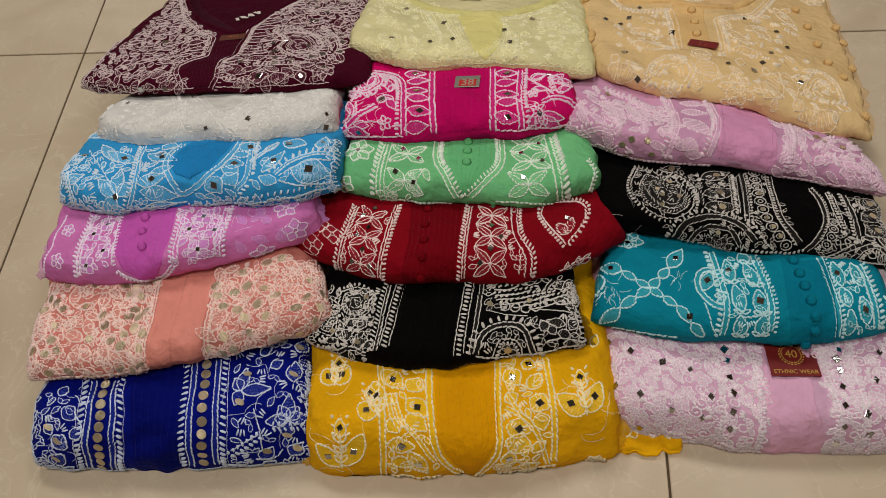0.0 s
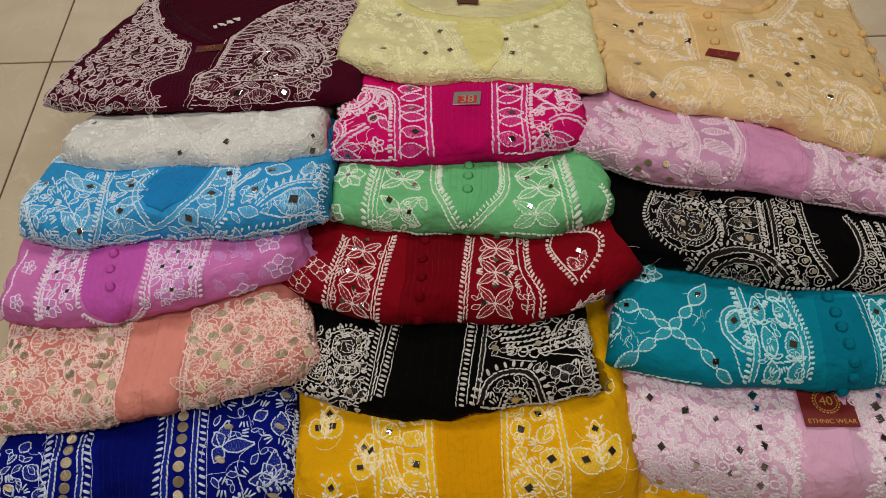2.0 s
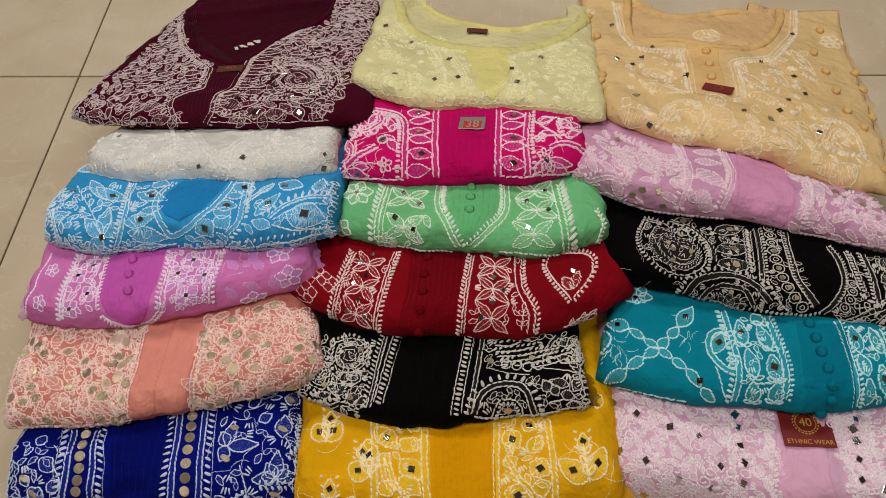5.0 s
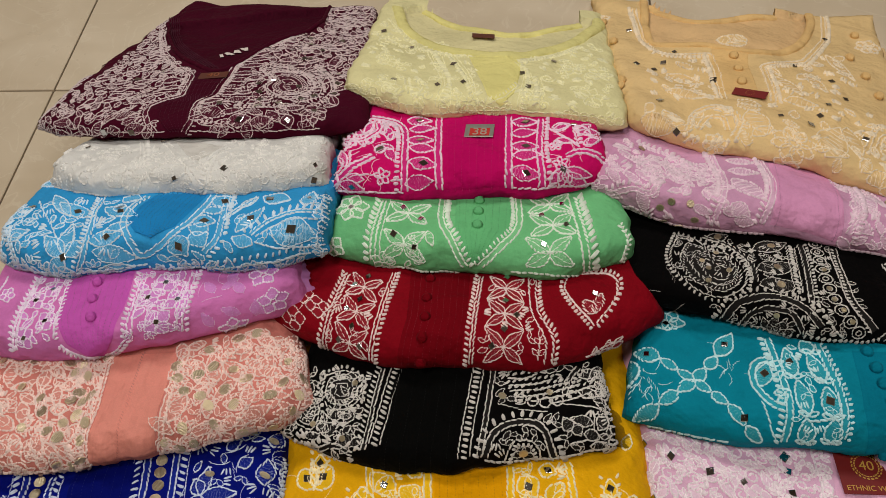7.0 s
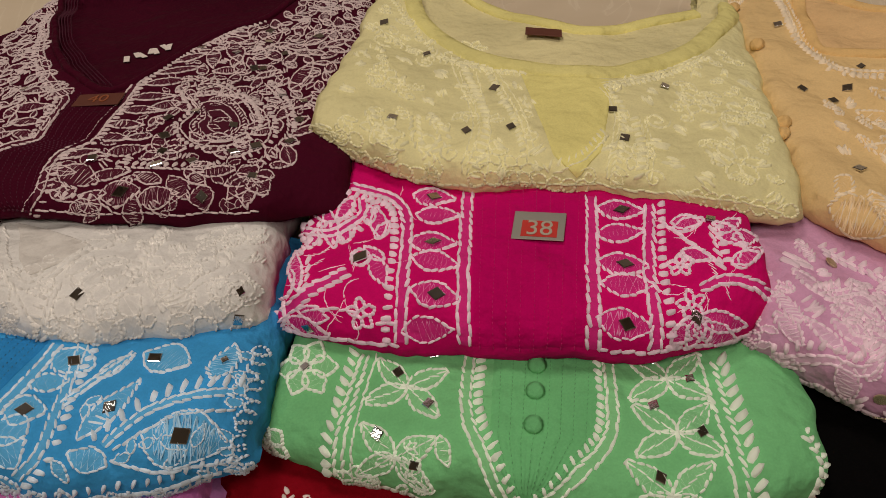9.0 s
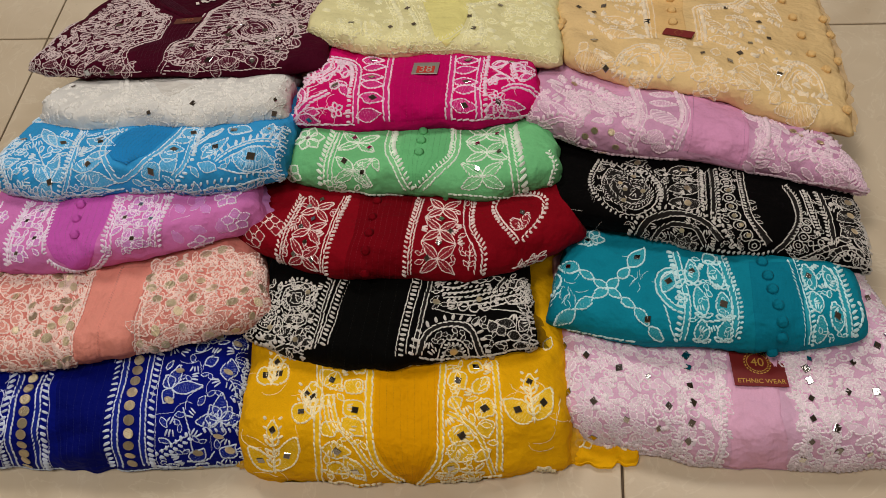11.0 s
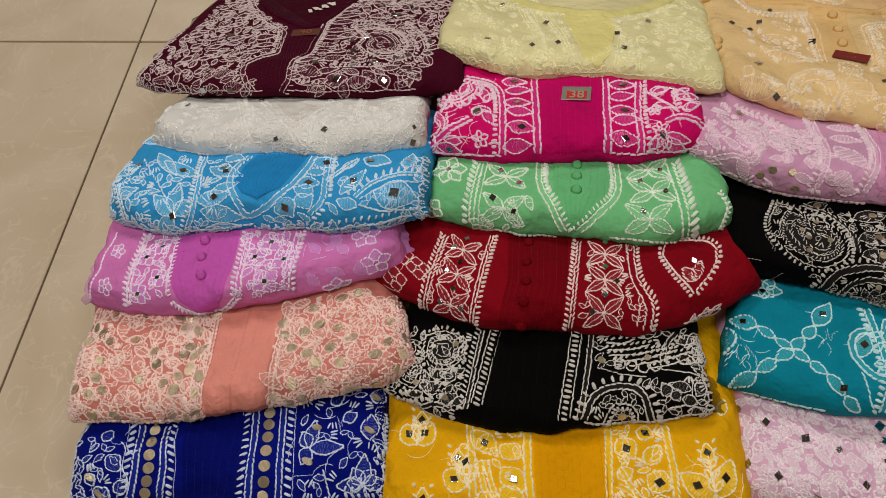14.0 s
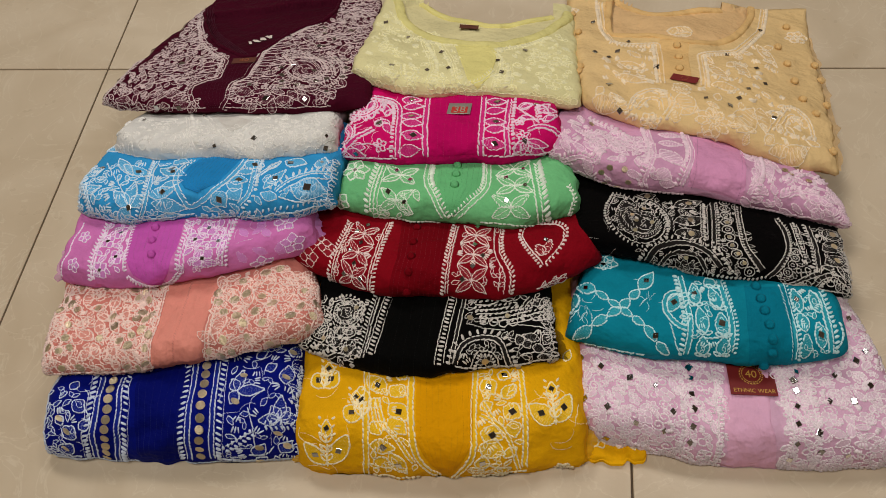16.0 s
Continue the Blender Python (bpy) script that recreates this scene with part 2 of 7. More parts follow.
    def at(self, u, s, lift=0.0):
        u, s = np.atleast_1d(np.asarray(u, float)), np.atleast_1d(np.asarray(s, float))
        p = self.raw(u, s)
        if np.any(lift):
            p = p + self.normal(u, s) * np.reshape(lift, (-1, 1))
        return p

    def normal(self, u, s):
        h = 0.002
        a = self.raw(np.clip(u + h / self.width, 0, 1), s) - self.raw(np.clip(u - h / self.width, 0, 1), s)
        b = self.raw(u, np.clip(s + h, 0, self.length)) - self.raw(u, np.clip(s - h, 0, self.length))
        n = np.cross(a, b)
        return n / np.maximum(np.linalg.norm(n, axis=1), 1e-9)[:, None]

    def tangents(self, u, s):
        h = 0.002
        a = self.raw(np.clip(u + h / self.width, 0, 1), s) - self.raw(np.clip(u - h / self.width, 0, 1), s)
        a = a / np.maximum(np.linalg.norm(a, axis=1), 1e-9)[:, None]
        n = self.normal(u, s)
        return a, np.cross(n, a), n


def body_mesh(c, mats, inside=None, cut=None):
    """A closed slab of cloth: the upper side, its underside and the four edges. inside(x, s): where the neck opening sinks to the inner back."""
    nu = max(24, int(c.width / 0.0045))
    ss = np.unique(np.concatenate([np.linspace(0, c.s[89], 16), np.arange(c.s[89], c.length, 0.0045), [c.length]]))
    us = np.linspace(0, 1, nu + 1)
    ns = len(ss)
    U, S = np.meshgrid(us, ss, indexing="ij")
    top = c.at(U.ravel(), S.ravel()).reshape(nu + 1, ns, 3)
    idx_in = None
    if inside is not None:
        mask = inside(U * c.width, S)
        top[..., 2] -= 0.009 * mask
        top[..., 2] = np.maximum(top[..., 2], 0.004)
        idx_in = mask
    low = top.copy()
    foot = c.foot(us)[:, None]
    under = np.maximum(foot - np.interp(S, c.s, c.fall), 0.0) + 0.001
    y = np.interp(ss, c.s, c.y)
    for j in range(1, ns):
        if y[j] < y[0]:
            low[:, j, :2] = low[:, 0, :2]
    low[..., 2] = np.minimum(under, top[..., 2] - 0.002)
    verts = np.concatenate([top.reshape(-1, 3), low.reshape(-1, 3)])
    n0 = (nu + 1) * ns

    def vid(i, j, k):
        return k * n0 + i * ns + j
    faces, mi = [], []
    gone = cut(U * c.width, S) if cut is not None else np.zeros(U.shape, bool)
    for i in range(nu):
        for j in range(ns - 1):
            if gone[i, j]:
                continue
            faces.append((vid(i, j, 0), vid(i + 1, j, 0), vid(i + 1, j + 1, 0), vid(i, j + 1, 0)))
            mi.append(1 if idx_in is not None and idx_in[i, j] > 0.5 else 0)
            faces.append((vid(i, j, 1), vid(i, j + 1, 1), vid(i + 1, j + 1, 1), vid(i + 1, j, 1)))
            mi.append(0)
    for i in range(nu):
        if gone[i, ns - 1] or gone[min(i + 1, nu), ns - 1]:
            faces.append((vid(i + 1, 0, 0), vid(i, 0, 0), vid(i, 0, 1), vid(i + 1, 0, 1)))
            mi.append(0)
            continue
        faces += [(vid(i + 1, 0, 0), vid(i, 0, 0), vid(i, 0, 1), vid(i + 1, 0, 1)), (vid(i, ns - 1, 0), vid(i + 1, ns - 1, 0), vid(i + 1, ns - 1, 1), vid(i, ns - 1, 1))]
        mi += [0, 0]
    for j in range(ns - 1):
        faces += [(vid(0, j, 0), vid(0, j + 1, 0), vid(0, j + 1, 1), vid(0, j, 1)), (vid(nu, j + 1, 0), vid(nu, j, 0), vid(nu, j, 1), vid(nu, j + 1, 1))]
        mi += [0, 0]
    return mesh_of("cloth_body", verts, faces, mats, True, mi)


CLOTHS = dict(
    royal=Cloth(((0.134, -0.634), (0.216, -0.633), (0.290, -0.632), (0.368, -0.626), (0.446, -0.617)), (0, 0, 0), 0.072, 0.15, 0.30, rx=0.05, tuck=-12, seed=1, low=0.42),
    salmon=Cloth(((0.134, -0.563), (0.228, -0.557), (0.285, -0.547), (0.366, -0.526), (0.458, -0.495)), (0.062, 0.066, 0.062), 0.040, 0.14, 0.10, seed=2),
    orchid=Cloth(((0.132, -0.455), (0.204, -0.464), (0.271, -0.457), (0.354, -0.435), (0.440, -0.401)), (0.09, 0.10, 0.095), 0.038, 0.14, 0.15, seed=3),
    sky=Cloth(((0.139, -0.373), (0.215, -0.391), (0.296, -0.383), (0.385, -0.382), (0.456, -0.360)), (0.115, 0.128, 0.12), 0.040, 0.14, 0.45, back=((0.132, -0.21), (0.447, -0.20)), seed=4),
    white=Cloth(((0.152, -0.277), (0.218, -0.298), (0.306, -0.302), (0.377, -0.301), (0.446, -0.282)), (0.115, 0.133, 0.125), 0.032, 0.14, 0.6, seed=5),
    maroon=Cloth(((0.116, -0.205), (0.203, -0.221), (0.294, -0.223), (0.389, -0.219), (0.477, -0.201)), (0.128, 0.137, 0.122), 0.020, 0.34, 0.36, back=((0.168, 0.14), (0.43, 0.13)), seed=6, low=0.5),
    yellow=Cloth(((0.434, -0.632), (0.513, -0.633), (0.600, -0.630), (0.680, -0.620), (0.752, -0.608)), (0, 0, 0), 0.066, 0.19, 0.20, rx=0.045, tuck=-12, taper=-0.012, seed=7, low=0.4),
    black=Cloth(((0.425, -0.509), (0.501, -0.536), (0.572, -0.539), (0.646, -0.525), (0.718, -0.512)), (0.048, 0.055, 0.05), 0.038, 0.14, 0.10, seed=8),
    red=Cloth(((0.395, -0.403), (0.494, -0.449), (0.585, -0.454), (0.674, -0.448), (0.765, -0.395)), (0.07, 0.083, 0.07), 0.040, 0.14, 0.33, seed=9),
    mint=Cloth(((0.444, -0.338), (0.517, -0.357), (0.592, -0.363), (0.671, -0.366), (0.742, -0.336)), (0.09, 0.10, 0.09), 0.036, 0.14, 0.32, seed=10),
    magenta=Cloth(((0.445, -0.274), (0.511, -0.287), (0.586, -0.287), (0.661, -0.281), (0.723, -0.252)), (0.105, 0.115, 0.105), 0.036, 0.15, 0.33, seed=11),
    lemon=Cloth(((0.441, -0.142), (0.519, -0.175), (0.599, -0.179), (0.664, -0.186), (0.740, -0.191)), (0.118, 0.118, 0.11), 0.022, 0.27, 0.36, back=((0.450, 0.13), (0.732, 0.09)), seed=12, low=0.5),
    pink=Cloth(((0.742, -0.574), (0.819, -0.590), (0.907, -0.600), (0.994, -0.597), (1.102, -0.588)), (0, 0, 0), 0.054, 0.18, 0.05, rx=0.032, tuck=-12, back=((0.728, -0.385), (1.05, -0.40)), seed=13, low=0.35),
    teal=Cloth(((0.726, -0.478), (0.799, -0.501), (0.870, -0.507), (0.946, -0.509), (1.025, -0.492)), (0.036, 0.052, 0.05), 0.046, 0.14, 0.20, seed=14),
    onyx=Cloth(((0.729, -0.376), (0.806, -0.394), (0.884, -0.418), (0.956, -0.421), (1.033, -0.434)), (0.075, 0.083, 0.07), 0.036, 0.14, 0.26, back=((0.725, -0.235), (1.04, -0.285)), seed=15),
    lilac=Cloth(((0.702, -0.267), (0.781, -0.305), (0.871, -0.315), (0.957, -0.334), (1.042, -0.350)), (0.10, 0.10, 0.085), 0.034, 0.15, 0.36, back=((0.712, -0.12), (1.0, -0.20)), seed=16),
    peach=Cloth(((0.741, -0.176), (0.810, -0.214), (0.895, -0.234), (0.969, -0.265), (1.040, -0.274)), (0.10, 0.106, 0.085), 0.022, 0.32, 0.36, back=((0.722, 0.16), (1.078, 0.12)), seed=17, low=0.5),
)


# ---- embroidery ----
def cm(*pts):
    return np.array(pts, float)


def resample(pts, gap, closed=False):
    p = np.asarray(pts, float)
    if closed:
        p = np.concatenate([p, p[:1]])
    d = np.hypot(*np.diff(p, axis=0).T)
    a = np.concatenate([[0], np.cumsum(d)])
    n = max(2, int(round(a[-1] / gap)) + 1)
    t = np.linspace(0, a[-1], n)
    q = np.column_stack([np.interp(t, a, p[:, 0]), np.interp(t, a, p[:, 1])])
    return q


def curve(*pts, n=40):
    """A smooth line through a few points."""
    p = np.asarray(pts, float)
    if len(p) < 3:
        return p
    return smooth_curve(p, np.linspace(0, 1, n))


class Needle:
    """Gathers the stitches, tinted patches, mirrors and buttons of one garment. All places are in cm on its cloth."""

    def __init__(self, cloth, seed):
        self.c, self.rng = cloth, np.random.RandomState(seed)
        self.rows, self.bold = [], 0.95
        self.soft = []
        self.fills, self.ribbons, self.gaps = [], [], []
        self.mirrors, self.coins, self.buttons = [], [], []

    def stitch(self, x, s, ang, ln, w, h=None):
        """Stitches, as arrays."""
        x, s, ang = np.broadcast_arrays(np.atleast_1d(x).astype(float), np.atleast_1d(s).astype(float), np.atleast_1d(ang).astype(float))
        n = len(x)
        w = w * self.bold
        k = self.rng.uniform(0.82, 1.15, n)
        self.rows.append(np.column_stack([x + self.rng.normal(0, 0.02, n), s + self.rng.normal(0, 0.02, n), ang + self.rng.normal(0, 0.1, n), ln * k, w * self.rng.uniform(0.85, 1.2, n),
                                          np.full(n, w * 0.95)]))

    def chain(self, pts, ln=0.5, w=0.17, closed=False):
        ln = ln * 1.3
        q = resample(pts, ln * (0.86 if w > 0.1 else 0.6), closed)
        mid, d = (q[1:] + q[:-1]) / 2, np.diff(q, axis=0)
        self.stitch(mid[:, 0], mid[:, 1], np.arctan2(d[:, 1], d[:, 0]) + self.rng.choice([-0.12, 0.12]), ln, w)

    def twin(self, pts, off=0.16, ln=0.5, w=0.17):
        q = resample(pts, 0.4)
        d = np.gradient(q, axis=0)
        nrm = np.column_stack([-d[:, 1], d[:, 0]]) / np.maximum(np.hypot(d[:, 0], d[:, 1]), 1e-6)[:, None]
        self.chain(q + nrm * off, ln, w)
        self.chain(q - nrm * off, ln, w)
        self.ribbons.append((q + nrm * off, q - nrm * off))

    def grains(self, pts, off=0.3, tilt=60, ln=0.45, w=0.24, gap=0.38, closed=False):
        """Fat grains beside a line: off to its left (plus) or right (minus)."""
        q = resample(pts, gap, closed)
        d = np.gradient(q, axis=0)
        a = np.arctan2(d[:, 1], d[:, 0])
        nrm = np.column_stack([-np.sin(a), np.cos(a)])
        p = q + nrm * off
        self.stitch(p[:, 0], p[:, 1], a + math.radians(tilt) * np.sign(off), ln, w, w * 0.6)

    def fringe(self, pts, side=1, ln=0.55, w=0.2, rope=True):
        """A border: a rope line with grains leaning off one side."""
        if rope:
            self.chain(pts)
        self.grains(pts, side * (0.1 + ln * 0.5), 62, ln, w, w * 2.15)

    def patch(self, pts, centre=None):
        """A tinted patch inside a closed outline."""
        p = np.asarray(pts, float)
        c = p.mean(0) if centre is None else np.asarray(centre)
        self.fills.append((p, c))

    def outline_petal(self, p, ang, L, W, n=18, point=1.0):
        t = np.linspace(0, 1, n)
        wide = np.sin(np.pi * t ** (0.8)) ** point * W / 2
        up = np.column_stack([t * L, wide])
        dn = np.column_stack([t[::-1] * L, -wide[::-1]])[1:-1]
        q = np.concatenate([up, dn])
        a = math.radians(ang)
        return np.column_stack([q[:, 0] * math.cos(a) - q[:, 1] * math.sin(a) + p[0], q[:, 0] * math.sin(a) + q[:, 1] * math.cos(a) + p[1]])

    def petal(self, p, ang, L, W, fill=True, vein=0, ln=0.42, w=0.15, point=1.0):
        q = self.outline_petal(p, ang, L, W, point=point)
        self.chain(q, min(ln * 0.82, max(0.17, L * 0.17)), w if L > 1.0 else w * 0.85, True)
        a = math.radians(ang)
        if fill:
            self.patch(q)
            if L > 1.05 and W > 0.5:
                p = np.array(p, float)
                self.strands(p, p + np.array((math.cos(a), math.sin(a))) * L, W, max(5, int(L / 0.3)))
        if vein == 1:
            self.chain([p, (p[0] + math.cos(a) * L * 0.9, p[1] + math.sin(a) * L * 0.9)], ln, w * 0.7)
        if vein > 1:
            for k in np.linspace(0.2, 0.8, vein):
                x, y = p[0] + math.cos(a) * L * k, p[1] + math.sin(a) * L * k
                self.stitch(x, y, a + 1.4, W * 0.6, w * 0.6)

    def leaf(self, a, b, W, mirror=0.0, vein=0, w=0.17, point=1.2, fill=True):
        """A petal from one point to another, with the loose threads of the shadow work inside."""
        a, b = np.array(a, float), np.array(b, float)
        d = b - a
        L = float(np.hypot(*d))
        self.petal(a, math.degrees(math.atan2(d[1], d[0])), L, W, fill, vein, w=w * 0.9, point=point)
        if mirror:
            self.mirror((a + b) / 2, mirror, math.degrees(math.atan2(d[1], d[0])) + self.rng.uniform(-20, 20))

    def strands(self, a, b, W, n=5):
        """Thin loose threads that cross to and fro under a petal."""
        d = b - a
        nr = np.array((-d[1], d[0])) / max(float(np.hypot(*d)), 1e-6)
        f = np.linspace(0.12, 0.88, n) + self.rng.normal(0, 0.02, n)
        side = np.where(np.arange(n) % 2 == 0, 1, -1)
        wide = np.sin(np.pi * f ** 0.8) * W * 0.44
        for sgn in (1, -1):
            q = a[None] + d[None] * f[:, None] + nr[None] * (sgn * side * wide)[:, None]
            mid, e = (q[1:] + q[:-1]) / 2, np.diff(q, axis=0)
            m = len(mid)
            self.soft.append(np.column_stack([mid, np.arctan2(e[:, 1], e[:, 0]), np.hypot(e[:, 0], e[:, 1]), self.rng.uniform(0.06, 0.11, m), np.full(m, 0.05)]))

    def line(self, *pts, ln=0.45, w=0.17, pair=0.0):
        q = curve(*pts) if len(pts) > 2 else np.array(pts, float)
        if pair:
            self.twin(q, pair, ln, w)
        else:
            self.chain(q, ln, w)
        return q

    def border(self, *pts, side=1, ln=0.5, w=0.24, pair=0.16):
        """A double rope with fat grains along one side."""
        q = self.line(*pts, pair=pair)
        self.grains(q, side * (pair + 0.1 + ln * 0.5), 68, ln, w, w * 2.0)
        return q

    def beads(self, *pts, r=0.5, gap=1.0, w=0.14):
        """Ringed dots along a line."""
        for p in resample(curve(*pts) if len(pts) > 2 else pts, gap):
            self.ring(p, r, w)
            self.ring(p, r * 0.42, w * 0.9)

    def eye(self, p, ang, L, W, mirror=0.0, fill=True):
        a = math.radians(ang)
        self.petal((p[0] - math.cos(a) * L / 2, p[1] - math.sin(a) * L / 2), ang, L, W, fill, w=0.18, point=1.15)
        if mirror:
            self.mirror(p, mirror, ang)

    def flower(self, p, R, n=5, turn=0.0, mirror=0.0, fill=True, wide=0.75, vein=0, w=0.15):
        for k in range(n):
            an = turn + 360 * k / n
            a = math.radians(an)
            self.petal((p[0] + math.cos(a) * R * 0.15, p[1] + math.sin(a) * R * 0.15), an, R * 0.85, R * wide * math.sin(math.pi / n) * 1.7, fill, vein, w=w)
        if mirror:
            self.mirror(p, mirror, turn)

    def sprig(self, p, ang, L, n=4, leaf=0.9, fill=False, w=0.16):
        """A stem with paired leaves and one at its tip."""
        a = math.radians(ang)
        tip = (p[0] + math.cos(a) * L, p[1] + math.sin(a) * L)
        self.chain([p, tip], 0.42, w)
        for k in range(n):
            f = (k + 0.5) / n
            q = (p[0] + math.cos(a) * L * f, p[1] + math.sin(a) * L * f)
            for sgn in (-1, 1):
                self.petal(q, ang + sgn * 52, leaf * (1 - 0.35 * f), leaf * 0.42, fill, w=w * 0.9)
        self.petal(tip, ang, leaf, leaf * 0.45, fill, w=w * 0.9)

    def curl(self, p, R, ang=0.0, turns=1.3, flip=1, w=0.16):
        t = np.linspace(0, 1, 26)
        th = math.radians(ang) + flip * t * turns * 2 * math.pi
        r = R * (1 - 0.75 * t)
        self.chain(np.column_stack([p[0] + r * np.cos(th), p[1] + r * np.sin(th)]), min(0.34, R * 0.36), w)

    def ring(self, p, R, w=0.16, sq=1.0):
        t = np.linspace(0, 2 * math.pi, 20)[:-1]
        self.chain(np.column_stack([p[0] + R * np.cos(t), p[1] + R * sq * np.sin(t)]), min(0.36, R * 0.45), w, True)

    def paisley_line(self, p, size, ang, flip=1):
        t = np.linspace(0, 1, 60)
        th = 2 * math.pi * t
        x = np.cos(th) * 0.5
        y = np.sin(th) * np.sin(th / 2) ** 1.3 * 0.48
        x, y = x, y + flip * 1.35 * np.clip(x + 0.05, 0, 1) ** 2
        a = math.radians(ang)
        return np.column_stack([p[0] + size * (x * math.cos(a) - y * math.sin(a)), p[1] + size * (x * math.sin(a) + y * math.cos(a))])

    def paisley(self, p, size, ang, flip=1, halo=True, rings=3, seeds=True):
        for k in range(rings):
            q = self.paisley_line(p, size * (1 - 0.27 * k), ang, flip)
            self.chain(q, 0.4, 0.15)
            if k == 0 and halo:
                self.grains(q, -0.32, 70, 0.38, 0.27, 0.42)
            if k == 1:
                self.patch(q)
        if seeds:
            q = self.paisley_line(p, size * 0.3, ang, flip)
            self.grains(q, 0.1, 40, 0.32, 0.18, 0.32)

    def comma(self, pts, focus, rings=4, halo=True):
        """A paisley through the given outline, with its copies drawn in towards a focus."""
        p, f = curve(*pts, pts[0], n=70), np.array(focus)
        area = np.sum(p[:-1, 0] * p[1:, 1] - p[1:, 0] * p[:-1, 1])
        side = -1 if area > 0 else 1
        for k in range(rings):
            q = f + (p - f) * (1 - k / (rings + 0.6))
            self.chain(q, 0.45, 0.15)
            if k == 0 and halo:
                self.grains(q, side * 0.34, 75, 0.36, 0.27, 0.46)
            if k == 1:
                self.patch(q[:-1:3], f)
                self.grains(q, -side * 0.25, 60, 0.3, 0.16, 0.4)

    def lattice(self, top, bot, width, cells, petal_w=0.62, mirror=0.5):
        """Crossed petals between two borders, with mirrors in the gaps."""
        top, bot = np.array(top), np.array(bot)
        step = (bot - top) / cells
        h = np.hypot(*step)
        an = math.degrees(math.atan2(step[1], step[0]))
        half = math.degrees(math.atan2(width * 0.5, h * 0.5))
        for k in range(cells):
            c = top + step * (k + 0.5)
            R = math.hypot(width * 0.5, h * 0.5)
            for q in (half, -half, 180 - half, 180 + half):
                self.petal(c, an + q, R * 0.98, petal_w, True, 1, w=0.15)
            self.stitch([c[0]] * 3, [c[1]] * 3, np.array([0.3, 1.3, 2.4]), 0.35, 0.18)
            if mirror:
                for sgn in (-1, 1):
                    nx = np.array([-step[1], step[0]]) / h
                    if self.rng.rand() < 0.45:
                        self.mirror(c + nx * sgn * width * 0.3, mirror, an)
                self.mirror(top + step * k, mirror, an)

    def jaal(self, poly, size=1.3, seed=0, fill=True, kinds=("petal", "curl", "flower", "leafs"), w=0.15, holes=(), tries=900, tight=0.62):
        """Close-packed small motifs that fill an area; holes: (x, s, radius) kept free."""
        rng = np.random.RandomState(seed + 5)
        poly = np.asarray(poly, float)
        lo, hi = poly.min(0), poly.max(0)
        done = list(holes)
        for _ in range(tries):
            p = lo + (hi - lo) * rng.rand(2)
            if not inside_poly(p, poly):
                continue
            r = size * rng.uniform(0.45, 0.8)
            if any((p[0] - a) ** 2 + (p[1] - b) ** 2 < (tight * (r + q)) ** 2 for a, b, q in done):
                continue
            done.append((p[0], p[1], r))
            k = kinds[rng.randint(len(kinds))]
            an = rng.uniform(0, 360)
            if k == "petal":
                a = math.radians(an)
                self.petal((p[0] - math.cos(a) * r, p[1] - math.sin(a) * r), an, r * 2, r * 0.92, fill, rng.choice([0, 0, 1, 3]), w=w)
            elif k == "leaf":
                a = math.radians(an)
                self.petal((p[0] - math.cos(a) * r, p[1] - math.sin(a) * r), an, r * 2, r * 1.0, fill, 7, w=w)
            elif k == "curl":
                self.curl(p, r * 0.85, an, rng.uniform(1.0, 1.6), rng.choice([-1, 1]), w)
            elif k == "ring":
                self.ring(p, r * 0.6, w)
            elif k == "loops":
                for j in range(3):
                    self.ring(p + rng.normal(0, r * 0.4, 2), r * 0.36, w)
            elif k == "flower":
                self.flower(p, r, rng.randint(4, 7), an, 0, fill, w=w)
            elif k == "leafs":
                for j in (-1, 0, 1):
                    self.petal(p, an + 48 * j, r * 1.1, r * 0.5, fill, 0, w=w)
            elif k == "satin":
                a = math.radians(an)
                self.stitch(p[0] + rng.normal(0, r * 0.25, 7), p[1] + rng.normal(0, r * 0.25, 7), a + rng.normal(0, 0.25, 7), r * 0.8, w * 1.3)
        return done

    def dense(self, poly, r=0.5, w=0.13, seed=0, clear=0.36, tries=2500, fill=True):
        """Small curls, petals and grains in what the larger motifs leave free of an area."""
        rng = np.random.RandomState(seed + 70)
        poly = np.asarray(poly, float)
        lo, hi = poly.min(0), poly.max(0)
        cell = 0.1
        taken = np.zeros(np.ceil((hi - lo) / cell).astype(int) + 3, bool)
        k = int(clear / cell)
        disc = [(i, j) for i in range(-k, k + 1) for j in range(-k, k + 1) if i * i + j * j <= k * k]
        rows = np.concatenate(self.rows)
        spots = [rows[:, :2] + np.column_stack([np.cos(rows[:, 2]), np.sin(rows[:, 2])]) * rows[:, 3:4] * f for f in (-0.4, 0, 0.4)]
        spots += [np.array([q[:2] for q in self.mirrors + self.coins]).reshape(-1, 2)]
        ij = np.floor((np.concatenate(spots) - lo) / cell).astype(int)
        for di, dj in disc:
            q = ij + (di, dj)
            ok = (q >= 0).all(1) & (q < taken.shape).all(1)
            taken[q[ok, 0], q[ok, 1]] = True
        big = int(r * 1.25 / cell)
